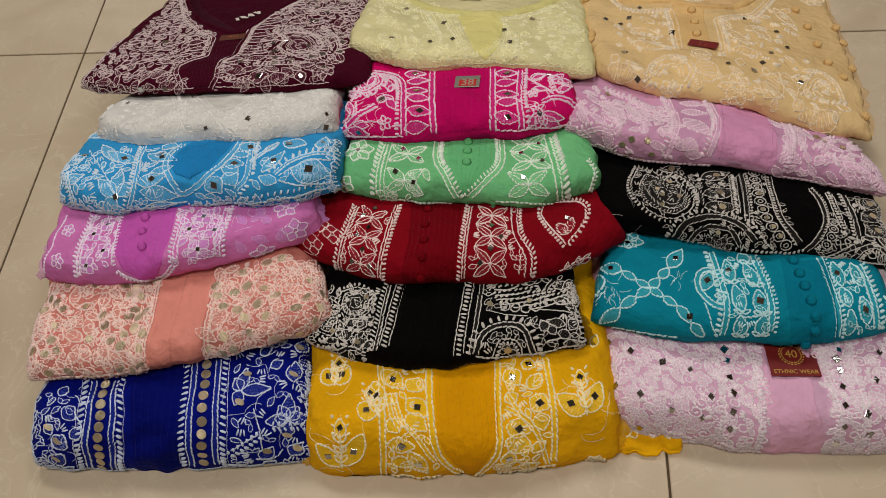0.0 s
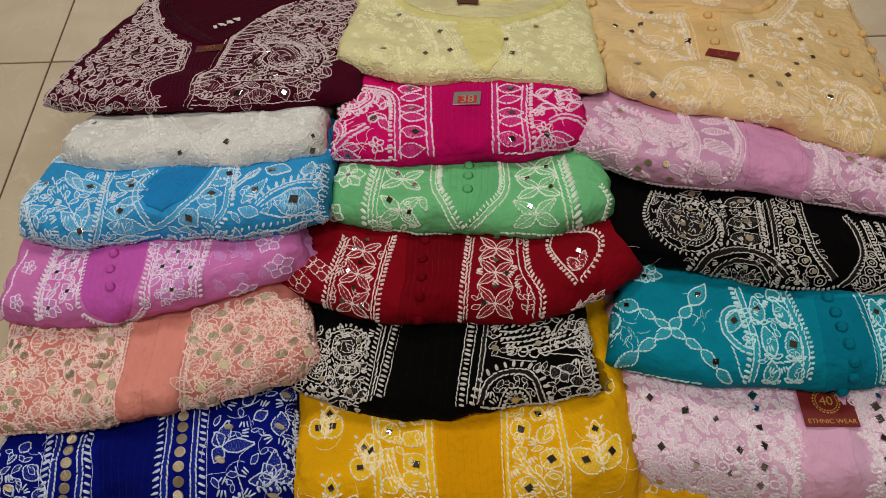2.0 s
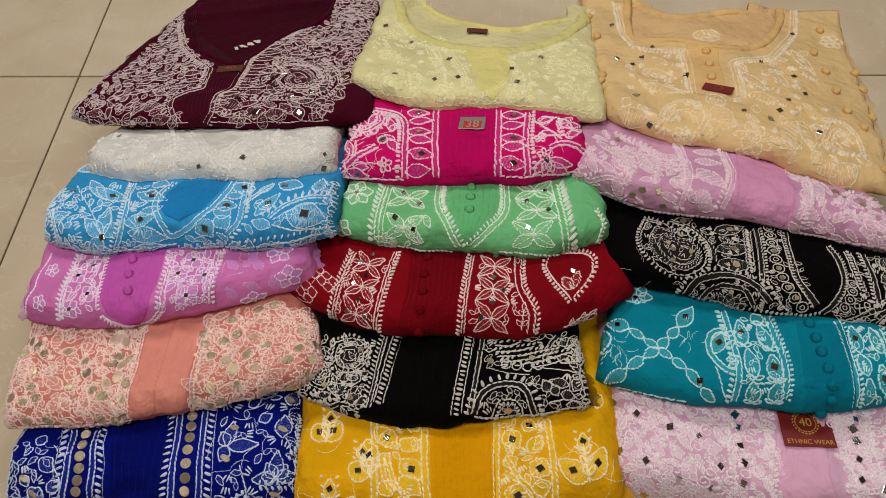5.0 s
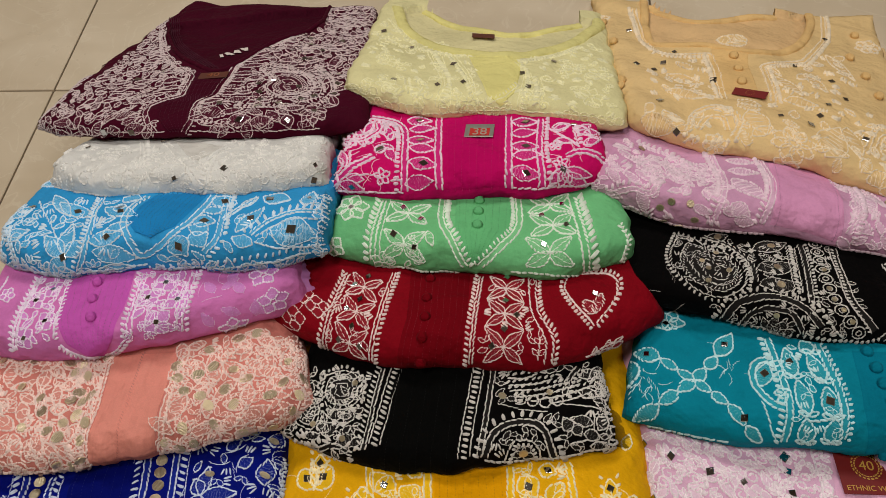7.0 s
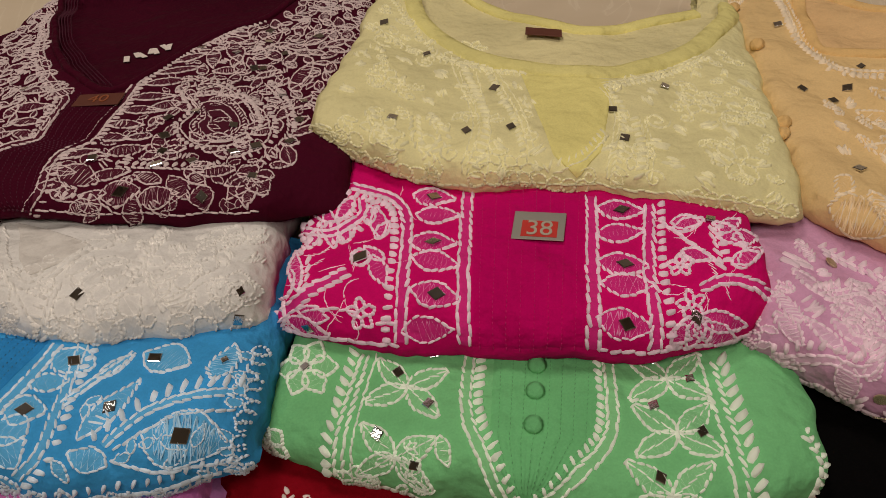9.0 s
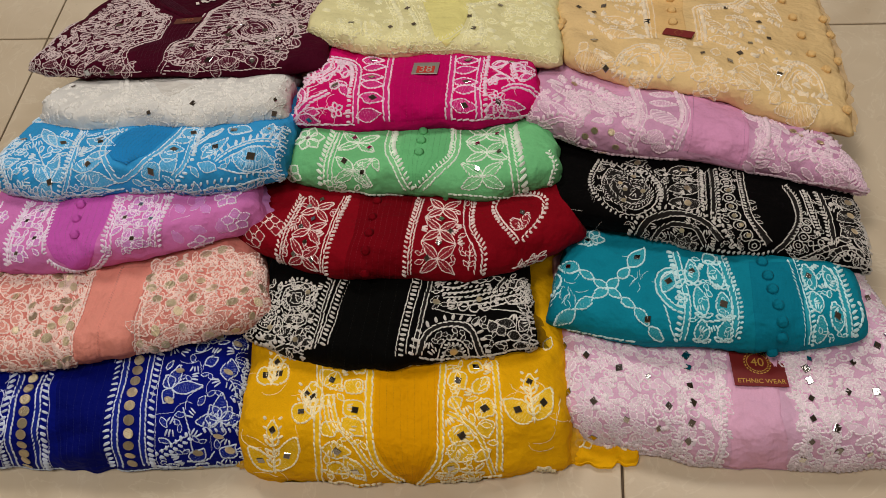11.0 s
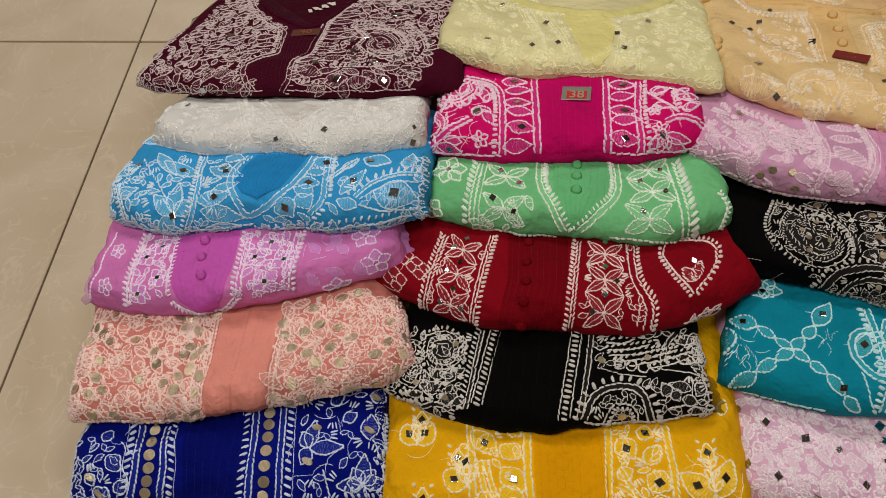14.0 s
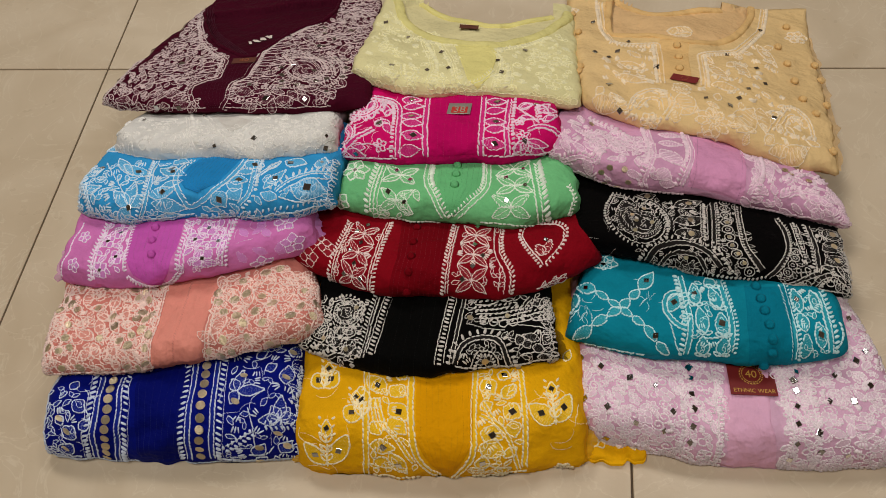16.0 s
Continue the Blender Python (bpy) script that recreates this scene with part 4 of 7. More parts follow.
def dress_salmon(w):
    w.bold = 1.2
    cloth, close = fabric("salmon_georgette", (208, 128, 116)), fabric("salmon_close", (234, 150, 134))
    pl, pr = [(14.1, 2.1), (15.9, 7.4), (16.8, 12.8)], [(20.6, 2.0), (21.9, 7.4), (23.2, 11.8)]
    hl = []
    for poly, sd in (([(0.8, 2.7), (13.5, 2.2), (16.0, 12.9), (1.0, 14.1)], 1), ([(20.8, 2.1), (33.0, 1.8), (33.1, 9.9), (30.1, 11.9), (23.6, 12.2)], 2)):
        for q in w.jaal(poly, 2.0, sd, True, ("petal", "leafs", "petal"), 0.18, (), 1600, 0.54):
            w.ring(np.array(q[:2]), 0.62, 0.13, 0.8)
            if w.rng.rand() < 0.55:
                w.coin(q[:2], w.rng.uniform(0.7, 0.95), w.rng.uniform(0, 180), w.rng.uniform(1.1, 1.5))
    for sd in (pl, pr):
        w.twin(np.array(sd) + ((-0.45, 0) if sd is pl else (0.45, 0)), 0.2, 0.4, 0.15)
        w.grains(np.array(sd) + ((-0.8, 0) if sd is pl else (0.8, 0)), 0.15, 60, 0.4, 0.2)
    w.chain(curve((0.3, 1.7), (6.5, 2.0), (13.1, 2.0)), 0.4, 0.2)
    w.chain(curve((20.7, 1.4), (27.2, 1.7), (32.6, 1.2)), 0.4, 0.2)
    w.fringe(curve((31.5, 2.5), (32.8, 5.6), (33.0, 9.7)), -1, 0.45, 0.2)
    w.paisley((30.2, 8.1), 3.2, 30, 1, True, 2)
    w.dense([(0.8, 2.7), (13.5, 2.2), (16.0, 12.9), (1.0, 14.1)], 0.45, 0.14, 1, 0.3)
    w.dense([(20.8, 2.1), (33.0, 1.8), (33.1, 9.9), (30.1, 11.9), (23.6, 12.2)], 0.45, 0.14, 2, 0.3)
    lines = []
    pleat_lines(w, [(a + b) / 2 - 0.1 for a, b in zip(map(np.array, pl), map(np.array, pr))], [(a + b) / 2 + 0.1 for a, b in zip(map(np.array, pl), map(np.array, pr))], 2, lines)
    w.gaps.append((pl[0][0] - 0.6, pr[0][0] + 0.6))
    w.scallop(up=10)
    return finish("salmon", w, cloth, thread("blush_thread", (246, 218, 207)), fabric("salmon_tint", (226, 166, 152)),
                  "salmon pink folded tunic with blush embroidery and gold sequins", trims=[panel(w, pl, pr, close), running(w, lines, cloth)])


def dress_orchid(w):
    w.bold = 1.26
    cloth, close = fabric("orchid_georgette", (216, 122, 188)), fabric("orchid_close", (206, 92, 184))
    pl, pr = [(14.5, 1.0), (11.6, 3.3), (10.4, 6.0), (10.6, 11.1)], [(14.6, 1.0), (16.4, 3.2), (17.2, 5.8), (17.8, 10.4)]
    for q in ((14.2, 9.5), (14.1, 7.5), (14.2, 5.5)):
        w.button(q, 0.5)
    lb, lt, rb, rt = (5.5, 2.8), (6.3, 10.6), (10.3, 3.9), (10.7, 10.4)
    w.fringe([lb, lt], 1, 0.5, 0.24)
    w.chain([np.array(lb) + (0.35, 0), np.array(lt) + (0.35, 0)])
    w.fringe([rb, rt], -1, 0.4, 0.2)
    for q in ((7.3, 7.9), (7.0, 4.0), (9.1, 5.6), (9.0, 9.2)):
        w.flower(q, 1.15, 4, 40, 0.6)
    w.jaal([lb, rb, rt, lt], 1.0, 4, True, ("petal", "leafs"), 0.14, (), 200, 0.75)
    a0, a1, b0, b1 = (17.6, 3.2), (18.5, 9.8), (21.8, 2.8), (23.2, 8.7)
    w.fringe([a0, a1], 1, 0.5, 0.24)
    w.chain([np.array(a0) + (0.4, 0), np.array(a1) + (0.4, 0)])
    w.fringe([b0, b1], -1, 0.5, 0.24)
    w.chain([np.array(b0) - (0.4, 0), np.array(b1) - (0.4, 0)])
    for q in ((20.7, 8.0), (21.8, 5.7), (20.1, 4.0), (19.3, 6.6)):
        w.flower(q, 1.25, 4, 30, 0.65)
    w.jaal([a0, b0, b1, a1], 1.0, 8, True, ("petal", "leafs"), 0.14, (), 260, 0.72)
    w.fringe(curve((10.9, 3.3), (13.0, 1.6), (14.9, 1.0), (17.3, 2.9)), -1, 0.45, 0.2)
    for q in ((28.9, 3.3), (28.5, 6.1), (25.5, 1.6)):
        w.flower(q, 1.25, 5, 15, 0, True, 0.7)
    for k in range(9):
        x, s = (24.1, 4.1)
        w.petal((x + 0.55 * k, s + w.rng.uniform(-2.4, 2.4)), w.rng.uniform(0, 180), 1.7, 0.8, True, 0, w=0.04)
    for q in ((3.4, 8.3), (3.0, 4.3)):
        w.flower(q, 0.9, 5, 0)
    w.wisps([(23.2, 2.7), (30.7, 2.8), (31.1, 6.2), (24.2, 7.8)], 6, 3)
    w.chain(curve((0.7, 2.8), (1.7, 6.4), (2.1, 10.6)), 0.35, 0.12)
    w.dense([(5.8, 3.0), (10.2, 4.0), (10.6, 10.2), (6.5, 10.3)], 0.5, 0.14, 1, 0.4)
    w.dense([(17.9, 3.3), (21.7, 3.0), (22.9, 8.5), (18.7, 9.6)], 0.5, 0.14, 2, 0.4)
    lines = []
    pleat_lines(w, pl[1:], pr[1:], 9, lines)
    return finish("orchid", w, cloth, thread("orchid_white_thread", (243, 224, 241)), fabric("orchid_tint", (217, 156, 223)),
                  "orchid purple folded tunic with white embroidery and covered buttons", trims=[("sheer_edge", ruffle_mesh(w.c, -1, 0.5, 11, 1.5, fabric("orchid_sheer", (214, 140, 204), sheer=0.45), 2), "see-through orchid hem edge"), ("sheer_edge", ruffle_mesh(w.c, 1, 0.5, 8, 1.0, fabric("orchid_sheer_end", (214, 140, 204), sheer=0.35), 3), "see-through orchid hem edge"), panel(w, pl, pr, close), running(w, lines, cloth)], button_mat=close)


def dress_sky(w):
    w.bold = 1.05
    cloth, close = fabric("sky_blue_georgette", (52, 156, 216)), fabric("sky_blue_close", (34, 136, 200))
    pl, pr = [(16.4, 4.7), (15.0, 5.3), (14.0, 6.8), (14.9, 11.3)], [(16.5, 4.7), (18.3, 5.9), (19.0, 8.4), (19.6, 11.5)]
    w.line((14.4, 11.2), (13.6, 8.7), (13.7, 6.5), (14.7, 4.3), (15.6, 3.0), (18.3, 5.0), (19.6, 7.6), (20.2, 11.3), pair=0.24)
    for a, b, wd, mi in (((11.8, 11.6), (14.1, 10.5), 1.5, 0), ((11.8, 9.3), (13.0, 9.7), 1.5, 0.9), ((20.2, 10.7), (22.6, 9.7), 1.9, 0.95), ((20.0, 8.4), (21.7, 8.9), 1.3, 0), ((19.5, 6.8), (21.4, 6.9), 1.8, 0.95), ((21.0, 5.6), (19.4, 6.0), 1.7, 0),
                         ((19.8, 4.1), (21.1, 5.4), 1.6, 0), ((18.3, 4.8), (19.5, 3.0), 2.0, 1.1), ((24.8, 10.9), (27.9, 9.3), 2.0, 0), ((23.3, 5.5), (25.3, 8.9), 1.4, 0.9), ((29.5, 7.9), (30.0, 10.4), 1.6, 0.6), ((26.5, 5.4), (31.2, 4.0), 2.9, 0),
                         ((23.0, 9.1), (24.3, 10.9), 0.9, 0), ((24.9, 4.1), (23.0, 5.0), 1.2, 0)):
        w.leaf(a, b, wd, mi, 0, 0.19)
    w.mirror((28.6, 4.9), 1.2, 10)
    w.mirror((25.5, 10.3), 0.8, 0, 1)
    w.strands(np.array((26.9, 5.2)), np.array((31.0, 4.2)), 2.3, 9)
    w.border((20.8, 3.5), (21.9, 5.0), (21.7, 7.3), (21.4, 11.5), side=-1, w=0.28, pair=0.2)
    w.line((21.8, 7.3), (23.0, 9.1), (24.3, 10.9), pair=0.16)
    q = w.line((24.6, 5.1), (26.2, 6.6), (28.2, 7.1), (30.8, 6.9), pair=0.2)
    w.grains(q, 0.75, 62, 0.75, 0.32, 0.72)
    w.line((25.1, 4.8), (27.8, 6.0), (31.0, 5.8), w=0.19)
    w.line((25.1, 4.3), (27.9, 3.3), (31.0, 3.0), w=0.19)
    for a, b, wd, mi in (((0.6, 7.5), (3.0, 9.6), 1.7, 0), ((4.2, 12.1), (7.7, 8.8), 1.6, 0), ((5.4, 11.0), (10.5, 8.4), 1.7, 0.95), ((8.6, 3.9), (6.1, 5.8), 1.7, 0), ((8.6, 3.9), (8.2, 7.7), 1.7, 0), ((8.6, 3.9), (10.4, 5.2), 1.6, 0),
                         ((8.6, 3.9), (6.5, 1.6), 1.5, 0), ((10.9, 9.8), (14.8, 7.4), 1.6, 0.9), ((11.9, 5.8), (14.6, 6.6), 1.2, 0), ((10.7, 5.1), (14.0, 5.4), 1.7, 0.95), ((11.1, 4.1), (15.1, 2.9), 1.7, 0), ((0.8, 1.6), (4.4, 1.8), 1.5, 0),
                         ((0.7, 14.0), (0.6, 17.9), 1.4, 0), ((1.8, 4.6), (4.0, 6.2), 1.3, 0), ((0.7, 14.2), (4.1, 14.3), 1.3, 0), ((11.2, 2.1), (14.7, 2.0), 1.1, 0)):
        w.leaf(a, b, wd, mi, 0, 0.19)
    w.mirror((8.5, 3.8), 0.95, 60)
    w.mirror((2.8, 9.5), 0.8, 30)
    w.border((9.5, 2.0), (10.6, 5.5), (9.6, 12.2), side=1, w=0.26, pair=0.18)
    w.line((2.8, 10.7), (6.9, 6.2), (8.5, 4.0), w=0.18)
    w.border((1.4, 6.2), (2.6, 3.6), (2.5, 1.0), side=-1, w=0.26, pair=0.16)
    w.line((1.1, 1.2), (10.1, 1.9), (15.7, 2.0), w=0.2)
    w.line((15.7, 1.0), (22.1, 1.9), (30.7, 2.4), w=0.2)
    w.grains(curve((15.8, 1.1), (22.2, 2.3), (30.8, 2.8)), 0.4, 70, 0.5, 0.24, 0.7)
    w.jaal([(0.4, 1.0), (12.3, 1.0), (12.3, 2.6), (0.6, 3.2)], 1.2, 2, True, ("petal", "leafs"), 0.16, (), 200, 0.62)
    w.jaal([(16.3, 0.8), (29.6, 0.9), (29.8, 2.2), (17.4, 2.4)], 1.2, 3, True, ("petal", "leafs"), 0.16, (), 200, 0.62)
    w.dense([(0.6, 9.3), (8.8, 12.4), (9.6, 2.3), (2.0, 1.0)], 0.62, 0.14, 1, 0.5)
    w.dense([(9.8, 11.6), (13.0, 9.2), (15.5, 3.0), (10.7, 2.7)], 0.62, 0.14, 2, 0.5)
    w.dense([(16.7, 2.1), (21.1, 8.1), (31.1, 4.9), (30.9, 2.5)], 0.62, 0.14, 3, 0.5)
    lines = []
    pleat_lines(w, pl, pr, 10, lines)
    w.scallop(up=10)
    return finish("sky", w, cloth, thread("ice_thread", (217, 234, 246)), fabric("sky_tint", (120, 196, 236)),
                  "sky blue folded tunic with white floral embroidery and mirrors", trims=[panel(w, pl, pr, close), running(w, lines, cloth)])


def dress_white(w):
    w.bold = 1.0
    cloth, close = fabric("white_georgette", (226, 224, 218)), fabric("white_close", (218, 214, 206))
    pl, pr = [(15.6, 5.7), (14.4, 7.0), (11.8, 11.1)], [(15.7, 5.7), (17.0, 7.0), (18.1, 8.9)]
    w.line((11.3, 10.4), (13.8, 6.7), (16.1, 4.9), (18.2, 8.7), w=0.2, pair=0.2)
    w.line((13.8, 6.1), (15.9, 4.0), (17.3, 2.6), w=0.18)
    for a, b in (((9.0, 10.6), (12.2, 2.8)), ((22.2, 6.1), (22.5, 10.9)), ((17.6, 2.8), (17.6, 5.4)), ((22.8, 6.0), (24.4, 3.5))):
        w.border(a, b, side=1, ln=0.6, w=0.26, pair=0.14)
    for c0, R, n in (((10.4, 4.0), 2.0, 5), ((14.3, 3.2), 1.8, 5), ((20.5, 5.7), 1.7, 4), ((19.4, 3.5), 1.8, 5), ((26.1, 3.2), 1.9, 5), ((25.2, 6.4), 1.8, 5), ((26.3, 8.8), 1.5, 5), ((12.2, 5.8), 1.5, 4), ((21.9, 3.4), 1.6, 4), ((28.0, 4.1), 1.3, 4), ((7.6, 7.8), 1.5, 5)):
        w.flower(c0, R, n, w.rng.uniform(0, 90), 0, True, 0.8, 0, 0.19)
    box = [(0.4, 2.4), (11.8, 1.8), (20.7, 1.8), (28.9, 1.9), (28.7, 9.1), (16.0, 11.7), (0.7, 8.1)]
    holes = [(*(14.3, 9.1), 2.6), (*(16.0, 9.6), 2.0), (*(13.0, 10.4), 1.8)]
    w.jaal(box, 1.5, 3, True, ("leafs", "curl", "petal", "satin"), 0.17, holes, 700, 0.72)
    w.chain(curve((0.4, 1.9), (11.8, 1.6), (20.6, 1.5), (28.7, 1.6)), 0.4, 0.2)
    scatter_mirrors(w, ((3.4, 8.2), (11.0, 10.7), (14.3, 3.4), (19.1, 4.7), (28.3, 4.0), (28.2, 2.4), (19.6, 11.2)), 0.72)
    return finish("white", w, cloth, thread("white_thread", (233, 230, 223)), fabric("white_tint", (220, 218, 212)),
                  "white folded tunic with white tone-on-tone embroidery and mirrors", trims=[panel(w, pl, pr, close, pleat=0.0)])


def dress_yellow(w):
    w.bold = 1.1
    cloth, close = fabric("mustard_georgette", (236, 174, 14)), fabric("mustard_close", (230, 160, 4))
    pl, pr = [(15.9, 0.7), (14.2, 4.1), (13.4, 6.4), (13.3, 10.1), (13.2, 14.2)], [(16.1, 0.7), (17.7, 3.6), (19.1, 6.2), (19.1, 10.0), (18.9, 14.8)]
    for pts in (((7.8, 0.6), (8.5, 7.5), (8.3, 14.8)), ((13.0, 6.2), (12.8, 10.2), (12.8, 13.9)), ((19.1, 5.7), (19.1, 10.0), (19.3, 14.3)), ((24.4, 2.3), (24.6, 7.6), (24.1, 14.2))):
        w.line(*pts, ln=0.52, w=0.21, pair=0.25)
    w.line((13.0, 6.2), (13.5, 4.0), (15.2, 0.7), ln=0.5, w=0.21, pair=0.25)
    w.line((19.1, 5.7), (18.7, 4.0), (16.6, 0.5), ln=0.5, w=0.21, pair=0.25)
    for a, b, wd, mi in (((8.5, 14.0), (10.5, 11.5), 1.9, 0.9), ((10.9, 11.4), (12.2, 12.9), 1.8, 0), ((10.8, 10.5), (12.6, 8.5), 1.9, 1.0), ((10.7, 8.7), (12.5, 7.1), 1.9, 0), ((8.9, 7.2), (10.4, 8.3), 1.5, 0), ((8.8, 5.8), (11.4, 5.5), 1.7, 1.1),
                         ((8.9, 3.8), (11.1, 3.3), 1.7, 0), ((10.7, 5.1), (12.1, 1.9), 1.6, 1.0), ((8.9, 10.0), (9.9, 11.1), 1.2, 0), ((11.4, 14.5), (12.4, 13.6), 1.2, 0),
                         ((20.1, 13.3), (21.3, 11.2), 1.9, 0.95), ((22.2, 10.7), (23.6, 12.4), 1.7, 0), ((22.3, 9.7), (24.2, 8.3), 2.0, 1.0), ((23.1, 8.0), (23.5, 6.2), 1.8, 0), ((19.8, 7.1), (22.3, 6.3), 1.9, 1.1), ((19.7, 5.7), (22.4, 4.4), 2.2, 0),
                         ((19.7, 2.4), (20.1, 4.6), 1.6, 1.0), ((20.8, 1.9), (23.0, 2.0), 1.3, 0), ((19.8, 9.6), (21.2, 10.3), 1.4, 0), ((21.6, 13.9), (23.1, 13.3), 1.4, 0.9), ((22.2, 4.0), (23.7, 5.2), 1.2, 0)):
        w.leaf(a, b, wd, mi, 0, 0.22)
    for pts in (((9.5, 11.1), (10.3, 8.2), (11.6, 6.4), (13.0, 3.6)), ((9.1, 10.6), (9.5, 8.4), (10.3, 7.3)), ((19.8, 8.9), (21.9, 7.5), (23.1, 5.3), (23.8, 1.7)), ((20.1, 10.4), (21.0, 8.5), (21.6, 7.7))):
        w.line(*pts, ln=0.45, w=0.2, pair=0.18)
    for tip, mid, l, r in (((3.8, 2.6), (4.3, 7.3), (1.8, 5.3), (6.3, 6.3)), ((28.1, 7.2), (27.6, 11.2), (25.4, 9.4), (29.6, 10.1)), ((8.2, 8.6), (7.3, 11.0), (6.3, 9.6), (7.8, 12.1)), ((3.6, 11.9), (4.1, 14.6), (2.6, 13.8), (4.9, 14.2))):
        tip, mid, l, r = (np.array(q) for q in (tip, mid, l, r))
        for q, f in ((l, 0.55), (r, 0.55)):
            w.leaf(tip + (q - tip) * 0.1, tip + (q - tip) * 1.15, 2.0, 0.95, 0, 0.23, 0.75)
        for f in (0.2, 0.45, 0.7):
            p0 = tip + (mid - tip) * f
            for sgn in (-1, 1):
                w.petal(p0, 90 + sgn * 38, 1.1, 0.5, False, 0, w=0.23)
        w.line(tip, mid, w=0.2)
        w.leaf(mid - (0, 0.9), mid + (0, 1.1), 1.2, 0.85, 0, 0.2)
        w.grains([mid - (0, 0.5), mid + (0, 1.2)], 0.75, 50, 0.5, 0.26, 0.7)
        w.grains([mid - (0, 0.5), mid + (0, 1.2)], -0.75, 50, 0.5, 0.26, 0.7)
    w.mirror((29.1, 0.6), 1.0, 30)
    w.flower((29.1, 0.6), 1.2, 6, 10, 0, False, 0.6, 0, 0.24)
    w.leaf((29.3, 14.8), (30.0, 16.4), 1.0, 0, 0, 0.2)
    w.dense([(8.7, 13.8), (12.4, 13.9), (12.6, 6.5), (13.5, 2.7), (8.4, 1.8)], 0.55, 0.17, 1, 0.4)
    w.dense([(19.6, 14.1), (23.9, 13.7), (24.2, 2.0), (18.1, 1.4), (19.6, 5.7)], 0.55, 0.17, 2, 0.4)
    w.wisps([(1.1, 0.9), (7.4, 2.0), (7.8, 13.7), (2.7, 13.3)], 14, 5, 2.6)
    w.wisps([(25.5, 2.7), (30.6, 2.8), (29.4, 14.8), (25.4, 14.4)], 10, 6, 2.6)
    w.chain(curve((8.5, 0.7), (10.9, 1.1), (13.3, 0.5)), 0.45, 0.2)
    w.chain(curve((18.6, 0.7), (21.4, 0.7), (24.6, 1.4)), 0.45, 0.2)
    lines = []
    pleat_lines(w, pl, pr, 9, lines)
    tail = Cloth(((0.742, -0.600), (0.765, -0.603), (0.79, -0.604), (0.805, -0.598), (0.822, -0.590)), (0, 0, 0), 0.012, 0.06, 0.05, tuck=-10, seed=44, low=0.4, rough=2.6)
    hem = Needle(tail, 3)
    hem.bold = 1.2
    for q, an in (((2.0, 3.0), 70), ((4.2, 3.2), 100), ((6.0, 3.0), 60), ((3.2, 4.6), 20)):
        hem.flower(q, 1.1, 5, an, 0, False, 0.7, 0, 0.2)
    edging = stitch_mesh(tail, hem.rows, thread("cream_hem_thread", (248, 233, 192)))
    return finish("yellow", w, cloth, thread("cream_thread", (248, 233, 192)), fabric("mustard_tint", (242, 204, 52)),
                  "mustard yellow folded tunic with cream embroidery and mirrors", trims=[panel(w, pl, pr, close), running(w, lines, cloth), ("sheer_edge", ruffle_mesh(w.c, -1, 0.2, 9, 1.0, fabric("mustard_sheer", (236, 180, 40), sheer=0.4), 6), "see-through yellow hem edge"), ("sheer_edge", ruffle_mesh(w.c, 1, 1.0, 14, 1.2, fabric("mustard_sheer_end", (236, 180, 40), sheer=0.4), 8), "see-through yellow hem edge"), ("sleeve_end", body_mesh(tail, [cloth]), "loose yellow sleeve end on the tiles"), ("sleeve_embroidery", edging, "cream embroidery on the sleeve end")])


def grain_column(w, a, b, off=0.55, ln=0.6, wd=0.24):
    """A column of slanting grains between two ropes."""
    a, b = np.array(a), np.array(b)
    w.chain([a - (off, 0), b - (off, 0)], 0.42, 0.15)
    w.chain([a + (off, 0), b + (off, 0)], 0.42, 0.15)
    w.grains([a, b], 0.01, 72, ln, wd, wd * 1.75)


